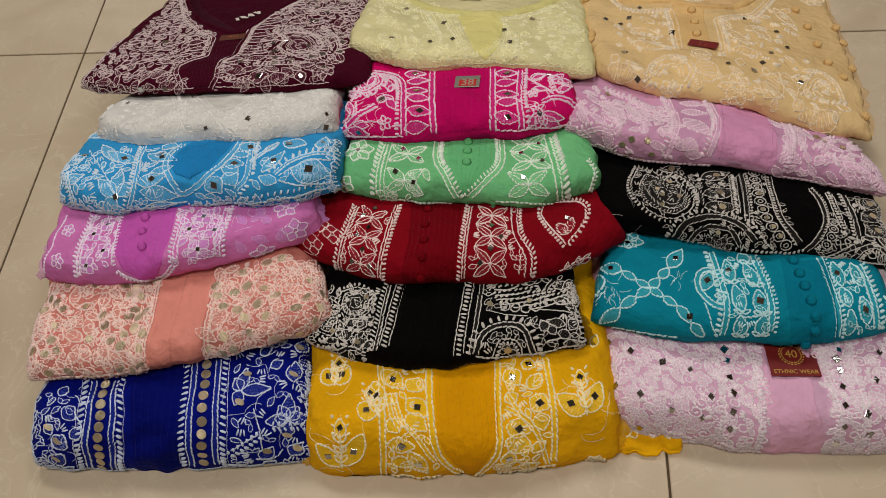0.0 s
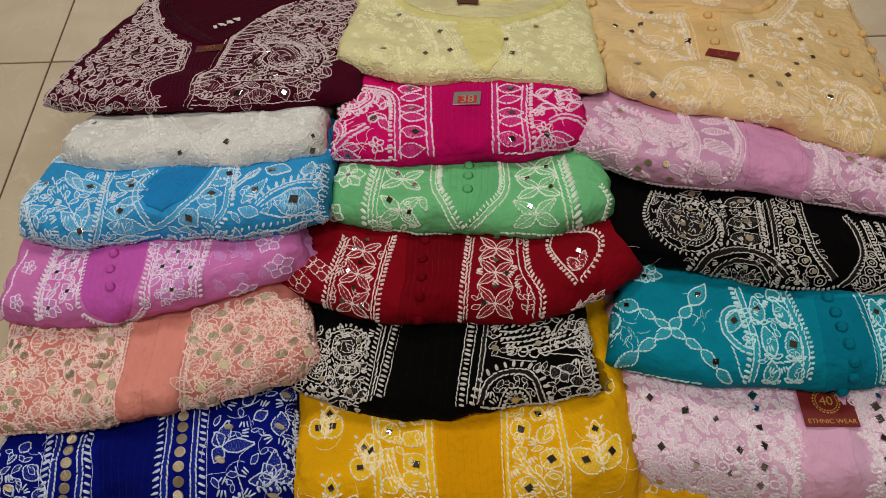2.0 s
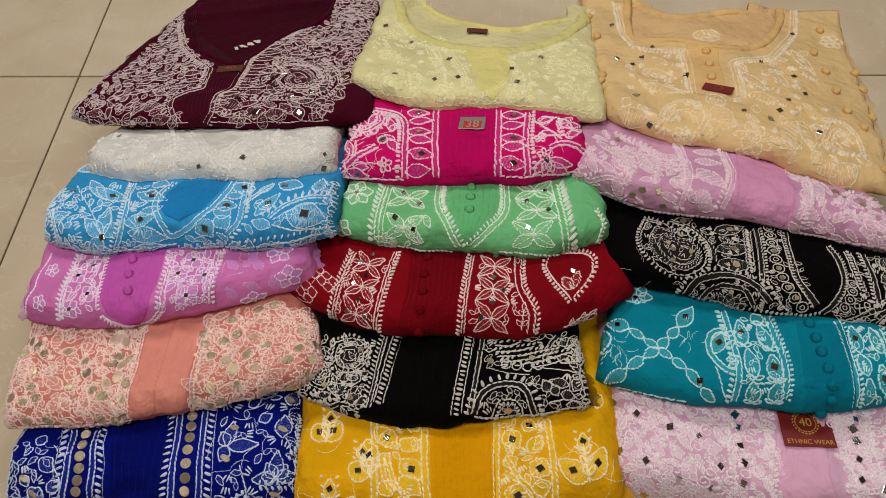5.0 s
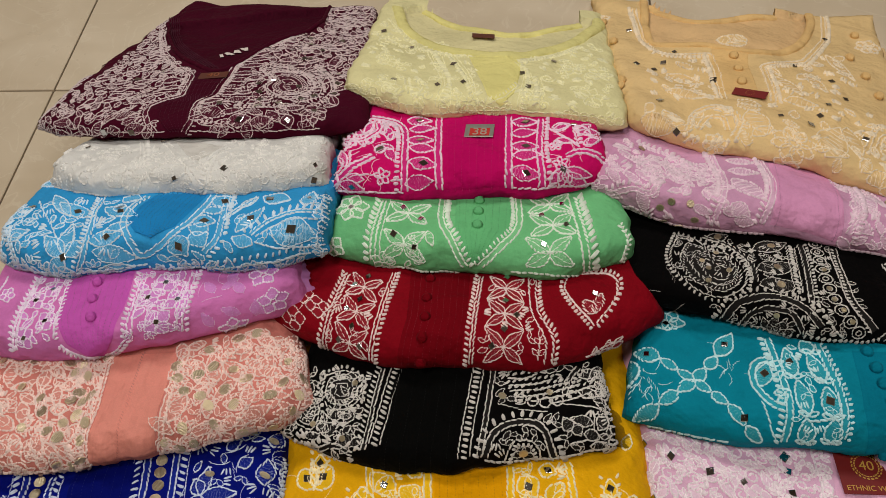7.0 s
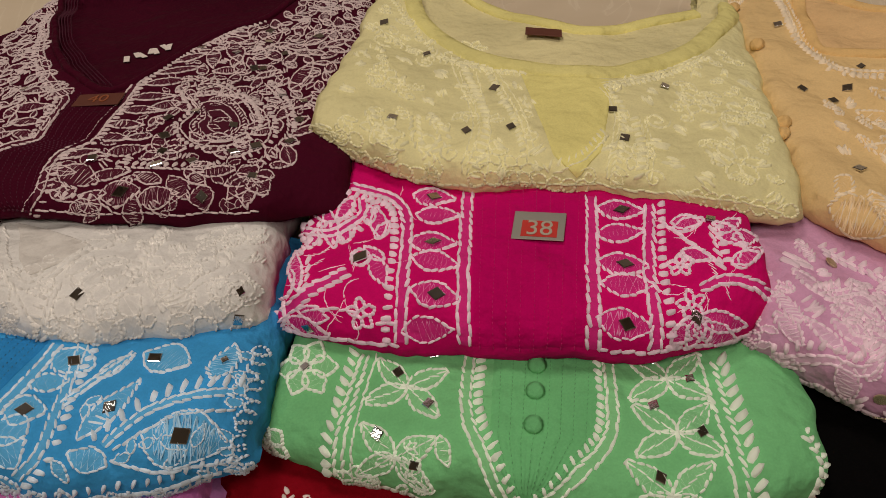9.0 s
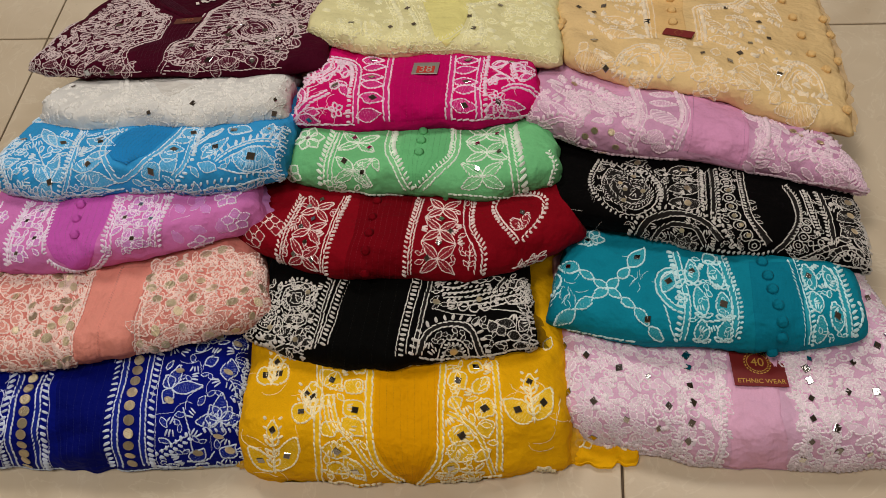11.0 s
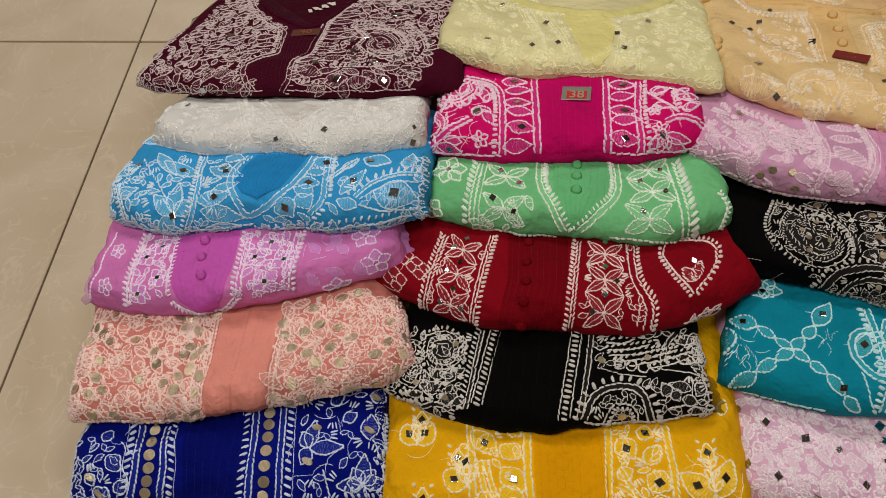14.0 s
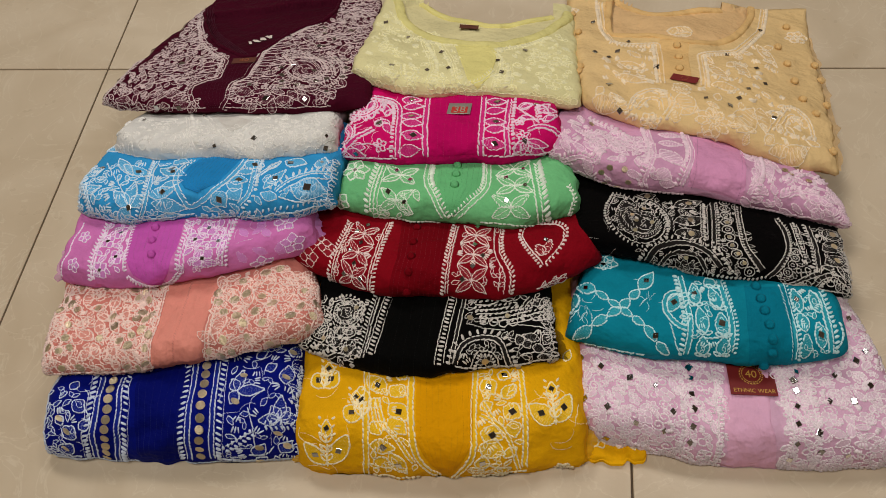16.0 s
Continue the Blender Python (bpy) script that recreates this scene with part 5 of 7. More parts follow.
def dress_black(w):
    w.bold = 1.00
    cloth, close = fabric("black_georgette", (5, 4, 4)), fabric("black_close", (5, 5, 4))
    pl, pr = [(8.9, 1.0), (9.3, 6.9), (9.3, 12.1)], [(15.4, 1.3), (15.7, 6.9), (16.0, 11.9)]
    grain_column(w, (8.5, 4.3), (9.3, 11.8), 0.5, 0.6, 0.28)
    w.border((7.6, 3.7), (7.8, 7.4), (8.0, 11.6), side=1, ln=0.5, w=0.24, pair=0.16)
    grain_column(w, (16.4, 3.3), (17.4, 11.6), 0.5, 0.6, 0.28)
    w.line((17.7, 3.1), (18.2, 6.3), (18.8, 11.2), pair=0.2)
    c0 = (21.3, 2.8)
    arc = curve((18.1, 3.0), (18.9, 5.0), (20.8, 5.6), (23.0, 4.7), (24.1, 1.0))
    w.twin(arc, 0.25, 0.45, 0.2)
    w.grains(arc, 0.75, 80, 0.65, 0.34, 0.68)
    arc = curve((19.7, 2.0), (20.3, 3.8), (21.4, 4.0), (22.5, 3.2), (22.8, 1.0))
    w.chain(arc, 0.42, 0.19)
    w.grains(arc, -0.4, 70, 0.4, 0.24, 0.5)
    for q in ((20.3, 2.6), (20.9, 3.5), (21.9, 3.4), (22.3, 1.6)):
        w.leaf(c0, q, 0.8, 0, 2, 0.17)
    w.coin(c0, 0.8)
    for k, (a, b) in enumerate((((20.1, 9.3), (24.2, 9.3)), ((20.3, 8.7), (25.6, 8.8)), ((20.8, 8.0), (26.7, 8.5)), ((22.1, 7.4), (27.8, 8.3)), ((23.9, 6.9), (28.6, 8.1)), ((20.1, 10.0), (22.8, 10.0)))):
        w.line(a, ((np.array(a) + b) / 2 - (0, 0.3)), b, w=0.17)
        w.grains([a, b], 0.3, 30, 0.5, 0.24, 0.62)
    w.border((25.1, 7.5), (25.7, 9.1), (26.8, 10.2), side=-1, ln=0.45, w=0.28, pair=0.2)
    for q in ((22.3, 7.4), (23.4, 7.1), (24.5, 7.1), (21.2, 7.7)):
        w.ring(q, 0.5, 0.17)
    w.coin((19.6, 8.3), 0.7)
    w.coin((23.8, 8.0), 0.55)
    for a, b in (((26.7, 9.2), (28.8, 9.8)), ((26.4, 7.8), (28.3, 7.2)), ((29.3, 10.4), (27.4, 8.7)), ((28.7, 7.2), (29.2, 9.3)), ((27.3, 4.7), (25.4, 5.4)), ((25.7, 4.9), (26.2, 3.8)), ((26.5, 4.0), (27.9, 3.4)), ((27.7, 4.1), (28.7, 5.8)), ((25.4, 4.3), (24.8, 5.5)), ((26.9, 2.6), (28.5, 2.6))):
        w.leaf(a, b, 1.0, 0, 2, 0.19)
    w.line((24.7, 6.8), (26.6, 6.4), (28.3, 6.0), w=0.1)
    w.line((27.3, 4.1), (27.6, 5.4), (28.7, 6.0), w=0.1)
    w.line((19.6, 7.5), (21.3, 6.7), (23.5, 6.2), w=0.12)
    w.line((25.2, 3.3), (26.8, 3.3), (28.8, 2.8), w=0.19)
    w.line((18.1, 2.7), (22.0, 1.6), (28.3, 2.2), w=0.2)
    w.comma([(2.8, 9.2), (4.8, 10.5), (6.3, 9.7), (6.4, 8.0), (5.0, 6.6), (3.2, 6.8)], (4.8, 8.5), 4)
    w.comma([(0.4, 5.7), (2.0, 6.8), (3.1, 5.8), (2.9, 3.9), (1.1, 4.1)], (2.1, 5.2), 3)
    for a, b in (((3.9, 3.9), (5.1, 5.4)), ((5.1, 3.5), (6.8, 4.8)), ((4.0, 5.5), (5.3, 6.4)), ((0.3, 4.0), (1.5, 4.0)), ((3.2, 4.7), (4.5, 4.3)), ((5.9, 6.9), (5.6, 5.4))):
        w.leaf(a, b, 1.0, 0, 3, 0.17)
    arc = curve((1.4, 1.3), (2.7, 1.4), (5.0, 3.4), (6.6, 3.0))
    w.twin(arc, 0.2, 0.45, 0.18)
    w.grains(arc, 0.7, 80, 0.6, 0.34, 0.66)
    for q in ((3.0, 4.4), (5.8, 9.5), (5.7, 4.2)):
        w.coin(q, 0.55)
    w.jaal([(1.3, 1.3), (7.0, 2.3), (6.5, 11.0), (2.2, 9.7), (2.1, 4.6)], 1.0, 6, True, ("leafs", "satin", "petal"), 0.16, (), 300, 0.66)
    w.jaal([(27.9, 9.7), (29.3, 10.4), (29.1, 7.3), (27.4, 7.2)], 0.9, 4, True, ("leafs", "curl"), 0.17, (), 60, 0.7)
    w.chain(curve((0.9, 1.3), (3.7, 1.3), (7.3, 1.1)), 0.42, 0.2)
    w.dense([(18.1, 11.1), (28.9, 10.1), (28.9, 7.3), (18.7, 7.8)], 0.5, 0.15, 1, 0.36)
    w.dense([(18.9, 5.9), (28.7, 5.6), (28.5, 2.7), (18.6, 3.1)], 0.5, 0.15, 4, 0.4)
    w.dense([(0.4, 8.5), (7.4, 11.3), (7.5, 4.0), (1.2, 2.0)], 0.5, 0.15, 2, 0.36)
    lines = []
    pleat_lines(w, pl, pr, 5, lines)
    w.gaps.append((pl[0][0] - 0.6, pr[0][0] + 0.6))
    w.scallop(up=9)
    return finish("black", w, cloth, thread("grey_white_thread", (217, 211, 203)), fabric("black_tint", (62, 58, 55)),
                  "black folded tunic with white paisley embroidery", trims=[("sheer_edge", ruffle_mesh(w.c, 1, 0.3, 7, 1.3, fabric("black_sheer", (16, 14, 12), sheer=0.4), 5), "see-through black sleeve edge"), panel(w, pl, pr, close), running(w, lines, cloth)])


def dress_red(w):
    w.bold = 1.08
    cloth, close = fabric("crimson_georgette", (134, 8, 24)), fabric("crimson_close", (116, 4, 18))
    pl, pr = [(12.6, 2.3), (13.3, 6.9), (12.8, 13.2)], [(18.2, 1.5), (19.0, 6.8), (19.0, 12.8)]
    for q in ((15.0, 11.8), (15.0, 9.2), (15.1, 6.8), (15.0, 4.8), (14.8, 2.5)):
        w.button(q, 0.5)
    for a, b, sd in (((5.7, 1.1), (6.6, 11.1), 1), ((10.3, 2.0), (11.3, 12.7), -1), ((19.1, 2.1), (20.0, 12.3), 1)):
        w.fringe([a, b], sd, 0.5, 0.24)
        w.chain([np.array(a) + (0.3 * sd, 0), np.array(b) + (0.3 * sd, 0)], 0.42, 0.15)
    w.fringe(curve((26.5, 2.3), (26.8, 4.8), (25.6, 8.1), (25.8, 12.6)), -1, 0.5, 0.24)
    w.chain(curve((25.9, 2.5), (26.1, 4.7), (25.0, 8.1), (25.0, 12.7)), 0.42, 0.15)
    w.lattice((8.8, 11.5), (8.2, 2.0), 3.2, 3, 0.9, 0.72)
    w.lattice((22.8, 12.3), (22.2, 2.5), 3.6, 3, 0.95, 0.78)
    w.sprig((25.3, 3.0), 80, 2.0, 2, 0.9, True)
    h = [(30.5, 4.9), (29.1, 7.7), (28.4, 10.3), (29.1, 11.6), (30.5, 11.1), (32.5, 9.8), (33.2, 8.2), (32.4, 6.2), (30.7, 4.9)]
    w.chain(curve(*h), 0.42, 0.18)
    w.grains(curve(*h), 0.34, 75, 0.42, 0.27, 0.5)
    w.petal((30.7, 5.9), 65, 2.2, 1.0, True, 3)
    w.petal((30.7, 5.9), 112, 2.2, 1.0, True, 3)
    w.mirror((31.0, 8.1), 0.75, 90)
    for q in ((3.2, 6.5), (3.1, 3.8), (31.9, 1.6), (4.9, 5.8)):
        w.flower(q, 1.15, 4, 20, 0, True, 0.8)
    w.sprig((29.6, 2.0), 10, 2.6, 2, 0.9)
    w.wisps([(1.1, 2.4), (6.8, 3.8), (5.4, 9.8), (2.6, 8.7)], 5, 2)
    w.dense([(6.0, 3.2), (10.2, 3.6), (11.6, 11.4), (7.4, 11.4)], 0.5, 0.14, 1, 0.42)
    w.dense([(20.0, 3.5), (26.9, 3.2), (27.0, 5.4), (25.8, 12.0), (21.4, 12.0)], 0.5, 0.14, 2, 0.42)
    lines = []
    pleat_lines(w, pl, pr, 9, lines)
    return finish("red", w, cloth, thread("red_white_thread", (237, 218, 212)), fabric("crimson_tint", (160, 53, 62)),
                  "dark red folded tunic with white embroidery, mirrors and buttons", trims=[panel(w, pl, pr, close), running(w, lines, cloth)], button_mat=close)


def dress_mint(w):
    w.bold = 1.23
    cloth, close = fabric("mint_georgette", (116, 196, 132)), fabric("mint_close", (108, 190, 126))
    pl, pr = [(14.9, 2.5), (13.9, 3.7), (13.0, 5.8), (12.7, 10.9)], [(15.0, 2.5), (16.6, 4.1), (18.0, 6.2), (18.3, 11.6)]
    for q in ((15.1, 10.3), (15.1, 8.6), (15.1, 6.6)):
        w.button(q, 0.52)
    w.fringe([(5.1, 2.2), (5.1, 9.4)], 1, 0.75, 0.3)
    w.chain([(5.6, 2.3), (5.5, 9.5)])
    w.chain([(6.0, 2.3), (6.0, 9.7)], 0.42, 0.13)
    w.border((14.1, 2.1), (12.7, 4.8), (11.6, 7.2), (11.3, 10.8), side=-1, ln=0.65, w=0.28, pair=0.24)
    w.border((15.4, 2.3), (17.3, 4.5), (18.8, 7.1), (18.8, 11.7), side=1, ln=0.5, w=0.26, pair=0.24)
    w.fringe([(25.1, 1.0), (24.5, 11.2)], -1, 0.95, 0.34)
    w.chain([(24.5, 1.3), (23.8, 11.5)])
    for x in ((8.2, 8.0), (8.3, 4.0), (21.8, 10.6), (21.9, 7.4), (21.4, 4.2)):
        for an in (35, 145, 215, 325):
            w.petal(x, an, 2.6, 1.2, True, 1, w=0.16)
        w.stitch([x[0]] * 3, [x[1]] * 3, np.array([0.3, 1.3, 2.4]), 0.35, 0.18)
    for q in ((7.5, 8.8), (9.6, 7.2), (7.2, 5.0), (9.4, 3.9), (9.3, 10.4), (20.9, 8.9), (23.0, 10.5), (23.1, 7.3), (20.9, 5.0), (21.1, 11.9)):
        w.mirror(q, w.rng.uniform(0.7, 0.9), w.rng.uniform(20, 130), 0)
    w.flower((2.2, 7.6), 1.9, 6, 20, 0.7, True, 0.85, 0, 0.18)
    w.flower((1.1, 2.7), 1.3, 5, 50, 0, True, 0.8, 0, 0.18)
    w.flower((6.2, 2.1), 1.1, 5, 10)
    w.chain(curve((6.0, 1.1), (9.6, 1.3), (13.5, 0.9)), 0.42, 0.17)
    w.chain(curve((18.0, 1.8), (21.1, 2.1), (24.6, 1.0)), 0.42, 0.17)
    w.jaal([(7.3, 1.2), (11.3, 1.8), (10.9, 4.9), (7.5, 4.6)], 1.1, 3, True, ("petal", "leafs"), 0.15, (), 80, 0.8)
    w.fringe(curve((28.1, 1.7), (28.8, 3.8), (28.3, 5.4)), -1, 0.4, 0.2)
    lines = []
    pleat_lines(w, pl, pr, 8, lines)
    return finish("mint", w, cloth, thread("mint_white_thread", (232, 243, 225)), fabric("mint_tint", (145, 209, 152)),
                  "mint green folded tunic with white embroidery, mirrors and buttons", trims=[panel(w, pl, pr, close), running(w, lines, cloth)], button_mat=close)


def dress_magenta(w):
    w.bold = 1.10
    cloth, close = fabric("magenta_georgette", (208, 14, 102)), fabric("magenta_close", (198, 8, 98))
    pl, pr = [(11.5, 2.5), (11.5, 6.2), (11.3, 13.9)], [(16.8, 2.5), (17.1, 6.4), (17.9, 13.7)]
    for a, b in (((11.2, 2.5), (10.9, 13.9)), ((17.2, 2.5), (18.0, 13.4))):
        w.twin([a, b], 0.27, 0.56, 0.22)
    inner = curve((8.0, 2.7), (8.0, 6.1), (7.6, 10.6), (6.4, 12.9), (3.1, 13.5))
    outer = curve((20.2, 2.6), (20.3, 6.3), (20.8, 9.7), (21.3, 12.3))
    w.twin(inner, 0.27, 0.56, 0.22)
    w.grains(inner, 0.75, 85, 0.55, 0.3, 0.62)
    w.twin(outer, 0.27, 0.56, 0.22)
    w.grains(outer, -0.75, 85, 0.55, 0.3, 0.62)
    for q in ((9.3, 11.6), (9.6, 7.7), (9.4, 3.4), (19.3, 10.2), (19.2, 6.3)):
        w.eye(q, w.rng.uniform(-18, 5), 2.7, 1.5)
    for q in ((8.9, 13.3), (9.3, 9.2), (9.8, 5.4), (19.6, 12.1), (19.2, 7.7), (18.8, 4.0)):
        w.eye(q, w.rng.uniform(-18, 5), 2.8, 1.6, 1.0)
    arc = curve((0.2, 9.2), (2.6, 9.0), (4.5, 11.0), (4.1, 12.6))
    w.twin(arc, 0.25, 0.5, 0.22)
    w.grains(arc, -0.75, 80, 0.5, 0.3, 0.65)
    w.grains(arc, 0.7, 80, 0.45, 0.28, 0.7)
    w.chain(curve((0.3, 11.1), (2.0, 9.9), (3.6, 10.6)), 0.5, 0.22)
    w.twin([(4.6, 6.4), (0.2, 2.7)], 0.3, 0.5, 0.24)
    w.mirror((5.2, 7.6), 1.0, 20, 1)
    w.ring((5.2, 7.6), 0.62, 0.2)
    w.curl((0.3, 4.8), 1.2, 70, 0.9, -1, 0.2)
    w.chain(curve((1.7, 7.0), (2.1, 5.5), (2.1, 4.6)), 0.5, 0.22)
    w.chain(curve((0.6, 3.9), (1.0, 2.8), (0.2, 1.7)), 0.5, 0.22)
    w.eye((2.6, 2.6), -12, 3.0, 1.2, 0.85)
    w.chain(curve((2.2, 3.5), (4.2, 4.0), (5.6, 4.0)), 0.5, 0.2)
    w.flower((5.8, 4.0), 0.95, 5, 30, 0, False, 0.6, 0, 0.24)
    w.chain([(6.7, 3.7), (7.8, 3.7)], 0.45, 0.26)
    for q, an in (((1.4, 7.6), 80), ((3.5, 8.4), 60), ((5.9, 9.2), 70), ((6.7, 7.6), 150), ((5.2, 10.3), 100)):
        w.petal(q, an, 1.7, 0.8, True, 0, w=0.2)
    w.grains([(1.2, 7.2), (1.4, 8.3)], 0.2, 60, 0.45, 0.3, 0.4)
    w.chain(curve((0.2, 1.9), (4.1, 2.1), (7.9, 2.5)), 0.55, 0.2)
    ring = curve((22.9, 5.4), (24.3, 5.5), (26.4, 4.4), (27.7, 2.6), (26.8, 1.3), (25.4, 1.0))
    w.twin(ring, 0.25, 0.5, 0.22)
    w.mirror((22.3, 3.9), 1.0, 80)
    for an, L in ((-25, 3.2), (250, 1.8), (215, 2.0), (285, 1.6)):
        w.petal((22.5, 3.9), an, L, 1.1, True, 0, w=0.2)
    w.flower((22.2, 4.6), 0.9, 5, 90, 0, False, 0.6, 0, 0.22)
    w.chain([(21.8, 10.8), (24.5, 6.1)], 0.55, 0.22)
    w.chain(curve((24.6, 9.3), (24.5, 7.6), (24.4, 6.4)), 0.5, 0.22)
    w.flower((22.1, 7.2), 0.8, 5, 10, 0, False, 0.6, 0, 0.24)
    w.mirror((24.7, 9.8), 0.8, 10)
    w.grains([(24.6, 9.0), (24.4, 6.6)], 0.45, 80, 0.5, 0.28, 0.6)
    for q in ((26.3, 6.4), (26.5, 7.7), (23.2, 10.2), (25.8, 8.9)):
        w.eye(q, w.rng.uniform(-30, 20), 1.9, 1.1)
    w.chain(curve((17.3, 2.6), (21.4, 2.3), (27.0, 1.3)), 0.55, 0.2)
    w.wisps([(0.3, 1.5), (7.8, 3.0), (6.6, 12.6), (0.3, 7.2)], 12, 8)
    for a, b, wd in (((3.2, 7.9), (1.6, 11.6), 1.2), ((1.7, 4.5), (0.3, 7.6), 1.0), ((5.9, 7.9), (7.1, 5.7), 1.1), ((6.2, 9.3), (5.3, 12.1), 1.1), ((3.5, 12.5), (2.9, 9.9), 0.9), ((22.3, 10.0), (24.4, 10.0), 1.1), ((24.8, 9.5), (26.2, 6.9), 1.1), ((25.0, 6.2), (26.9, 6.4), 1.1),
                     ((22.4, 8.2), (24.1, 6.9), 0.9), ((22.4, 3.6), (25.0, 1.4), 1.3), ((21.7, 3.7), (21.0, 2.5), 1.0), ((3.9, 3.4), (1.8, 3.6), 0.9)):
        w.leaf(a, b, wd, 0, 0, 0.21)
    w.wisps([(0.3, 7.4), (5.8, 12.5), (7.2, 3.3), (0.1, 1.5)], 14, 4, 2.0, 0.05)
    w.wisps([(22.1, 11.1), (26.9, 7.3), (26.5, 1.9), (20.7, 3.2)], 12, 5, 1.8, 0.05)
    lines = []
    pleat_lines(w, pl, pr, 8, lines)
    thing, add = finish("magenta", w, cloth, thread("pink_white_thread", (245, 217, 231)), fabric("magenta_tint", (216, 78, 150)),
                        "magenta folded tunic with white embroidery and a silver size tag", trims=[panel(w, pl, pr, close), running(w, lines, cloth)])
    x, s = (15.0, 10.4)
    m = frame_on(w.c, x, s, -2, 0.0032, (-2, 0))
    tag = add("size_tag", box_mesh("size_tag", -0.0145, -0.0105, -0.0003, 0.0145, 0.0105, 0.0004, SILVER, 0.0002), "silver foil size tag", m=m)
    add("tag_panel", box_mesh("tag_panel", -0.0095, -0.0085, 0.0004, 0.0105, 0.0035, 0.0006, RED_PRINT), "red printed panel", on=tag)
    add("tag_numeral", text_mesh("38", 0.0155, TAG_SILVER), "silver 38", m=pose(0.0005, -0.0026, 0.0008), on=tag)
    return thing, add


def dress_maroon(w):
    w.bold = 0.88
    cloth, close, inner = fabric("maroon_georgette", (68, 8, 30)), fabric("maroon_close", (66, 8, 29)), fabric("maroon_inside", (64, 8, 28))
    neck = np.array([(2.3, 29.4), (8.6, 21.4), (13.4, 17.0), (18.4, 14.8), (21.7, 23.3), (26.8, 30.1), (27.5, 38.6), (3.2, 29.4), (0.6, 37.4)]) / 100
    left = [(3.5, 26.5), (7.6, 20.4), (11.1, 16.7), (14.8, 13.4), (15.4, 10.4), (15.6, 8.0), (13.8, 7.4), (12.5, 5.8), (13.1, 3.7), (13.8, 2.5), (14.7, 1.5)]
    right = [(17.6, 1.4), (18.2, 2.5), (18.0, 4.7), (18.0, 6.5), (19.3, 7.7), (19.3, 11.2), (19.4, 15.8), (20.3, 20.5), (22.3, 23.4), (25.1, 27.9)]
    for k in (left, right):
        w.twin(resample(k, 0.3), 0.24, 0.42, 0.17)
    w.grains(resample(right, 0.3), -0.6, 70, 0.5, 0.2, 0.5)
    w.grains(resample(left, 0.3), -0.6, 70, 0.45, 0.2, 0.55)
    holes = []
    w.comma([(22.9, 15.3), (25.1, 16.1), (28.1, 13.2), (29.4, 9.8), (28.3, 7.8), (26.0, 8.1), (24.5, 10.1), (24.7, 12.4)], (27.1, 10.3), 4)
    for a, b in (((20.1, 17.2), (23.4, 18.8)), ((20.1, 15.4), (23.3, 16.7)), ((19.7, 13.6), (22.9, 14.1)), ((19.6, 11.9), (22.8, 12.1)), ((19.6, 10.0), (22.1, 10.1)), ((19.5, 8.5), (21.9, 8.3)), ((20.7, 19.3), (22.8, 21.2))):
        w.leaf(a, b, 1.0, 0, 3, 0.16)
        holes.append((*(np.array(a) + b) / 2, 1.1))
    for c0, tips, wd in (((24.2, 7.1), ((23.0, 7.7), (23.3, 8.9), (24.9, 8.7), (25.6, 7.7), (25.5, 6.2), (24.6, 5.3), (23.1, 6.1)), 0.95),
                         ((30.3, 4.5), ((31.7, 4.3), (31.6, 2.5), (30.4, 1.9), (29.3, 2.5), (28.9, 3.6), (29.5, 5.6)), 1.35)):
        for q in tips:
            w.leaf(c0, q, wd, 0, 2, 0.18)
            holes.append((*q, 0.8))
        w.mirror(c0, 0.8, 30)
        holes.append((*c0, 1.6))
    for a, b, wd, mi, ve in (((18.7, 4.7), (21.6, 3.8), 2.0, 0, 7), ((21.8, 2.9), (24.3, 3.2), 1.9, 1.15, 0), ((24.1, 2.4), (26.5, 3.2), 1.6, 0, 3), ((27.6, 3.6), (28.1, 1.7), 1.4, 0.9, 0), ((25.6, 4.5), (27.1, 2.6), 1.2, 0, 3),
                             ((18.3, 6.0), (20.8, 6.8), 0.9, 0, 2), ((26.5, 21.4), (28.0, 25.3), 1.6, 0.9, 0), ((24.1, 23.3), (26.1, 19.3), 1.4, 0.9, 0), ((30.8, 15.2), (32.1, 19.1), 1.3, 0, 3), ((30.5, 22.4), (33.0, 25.5), 1.4, 0.9, 0),
                             ((31.6, 12.3), (32.9, 14.0), 1.0, 0.8, 0), ((31.6, 10.1), (33.0, 11.0), 1.0, 0.8, 0), ((31.5, 8.1), (32.8, 7.6), 1.0, 0.8, 0), ((23.1, 21.8), (24.0, 18.6), 1.1, 0, 3), ((29.3, 18.1), (26.5, 19.3), 1.2, 0.8, 0)):
        w.leaf(a, b, wd, mi, ve, 0.18)
        holes.append((*(np.array(a) + b) / 2, 1.2))
    for pts in (((28.7, 16.3), (31.0, 12.4), (31.7, 8.7), (30.4, 6.0)), ((24.4, 14.2), (26.6, 14.4), (29.5, 12.1), (30.6, 8.5), (29.2, 6.6)), ((22.0, 5.3), (24.9, 5.2), (28.0, 5.3), (28.7, 6.7)), ((19.4, 2.2), (21.8, 2.3), (22.7, 1.8))):
        w.line(*pts, ln=0.4)
        w.grains(curve(*pts), 0.4, 65, 0.45, 0.24, 0.5)
    holes.append((*(26.7, 11.3), 3.4))
    kinds = ("petal", "petal", "leafs", "petal", "leaf")
    w.jaal([(18.8, 1.5), (31.1, 1.9), (33.1, 9.2), (35.2, 22.8), (36.1, 38.6), (28.0, 38.1), (28.0, 29.4), (22.6, 22.1), (20.6, 12.6), (20.3, 7.0), (18.5, 5.8)], 1.5, 2, True, kinds, 0.16, holes, 2600, 0.56)
    holes = []
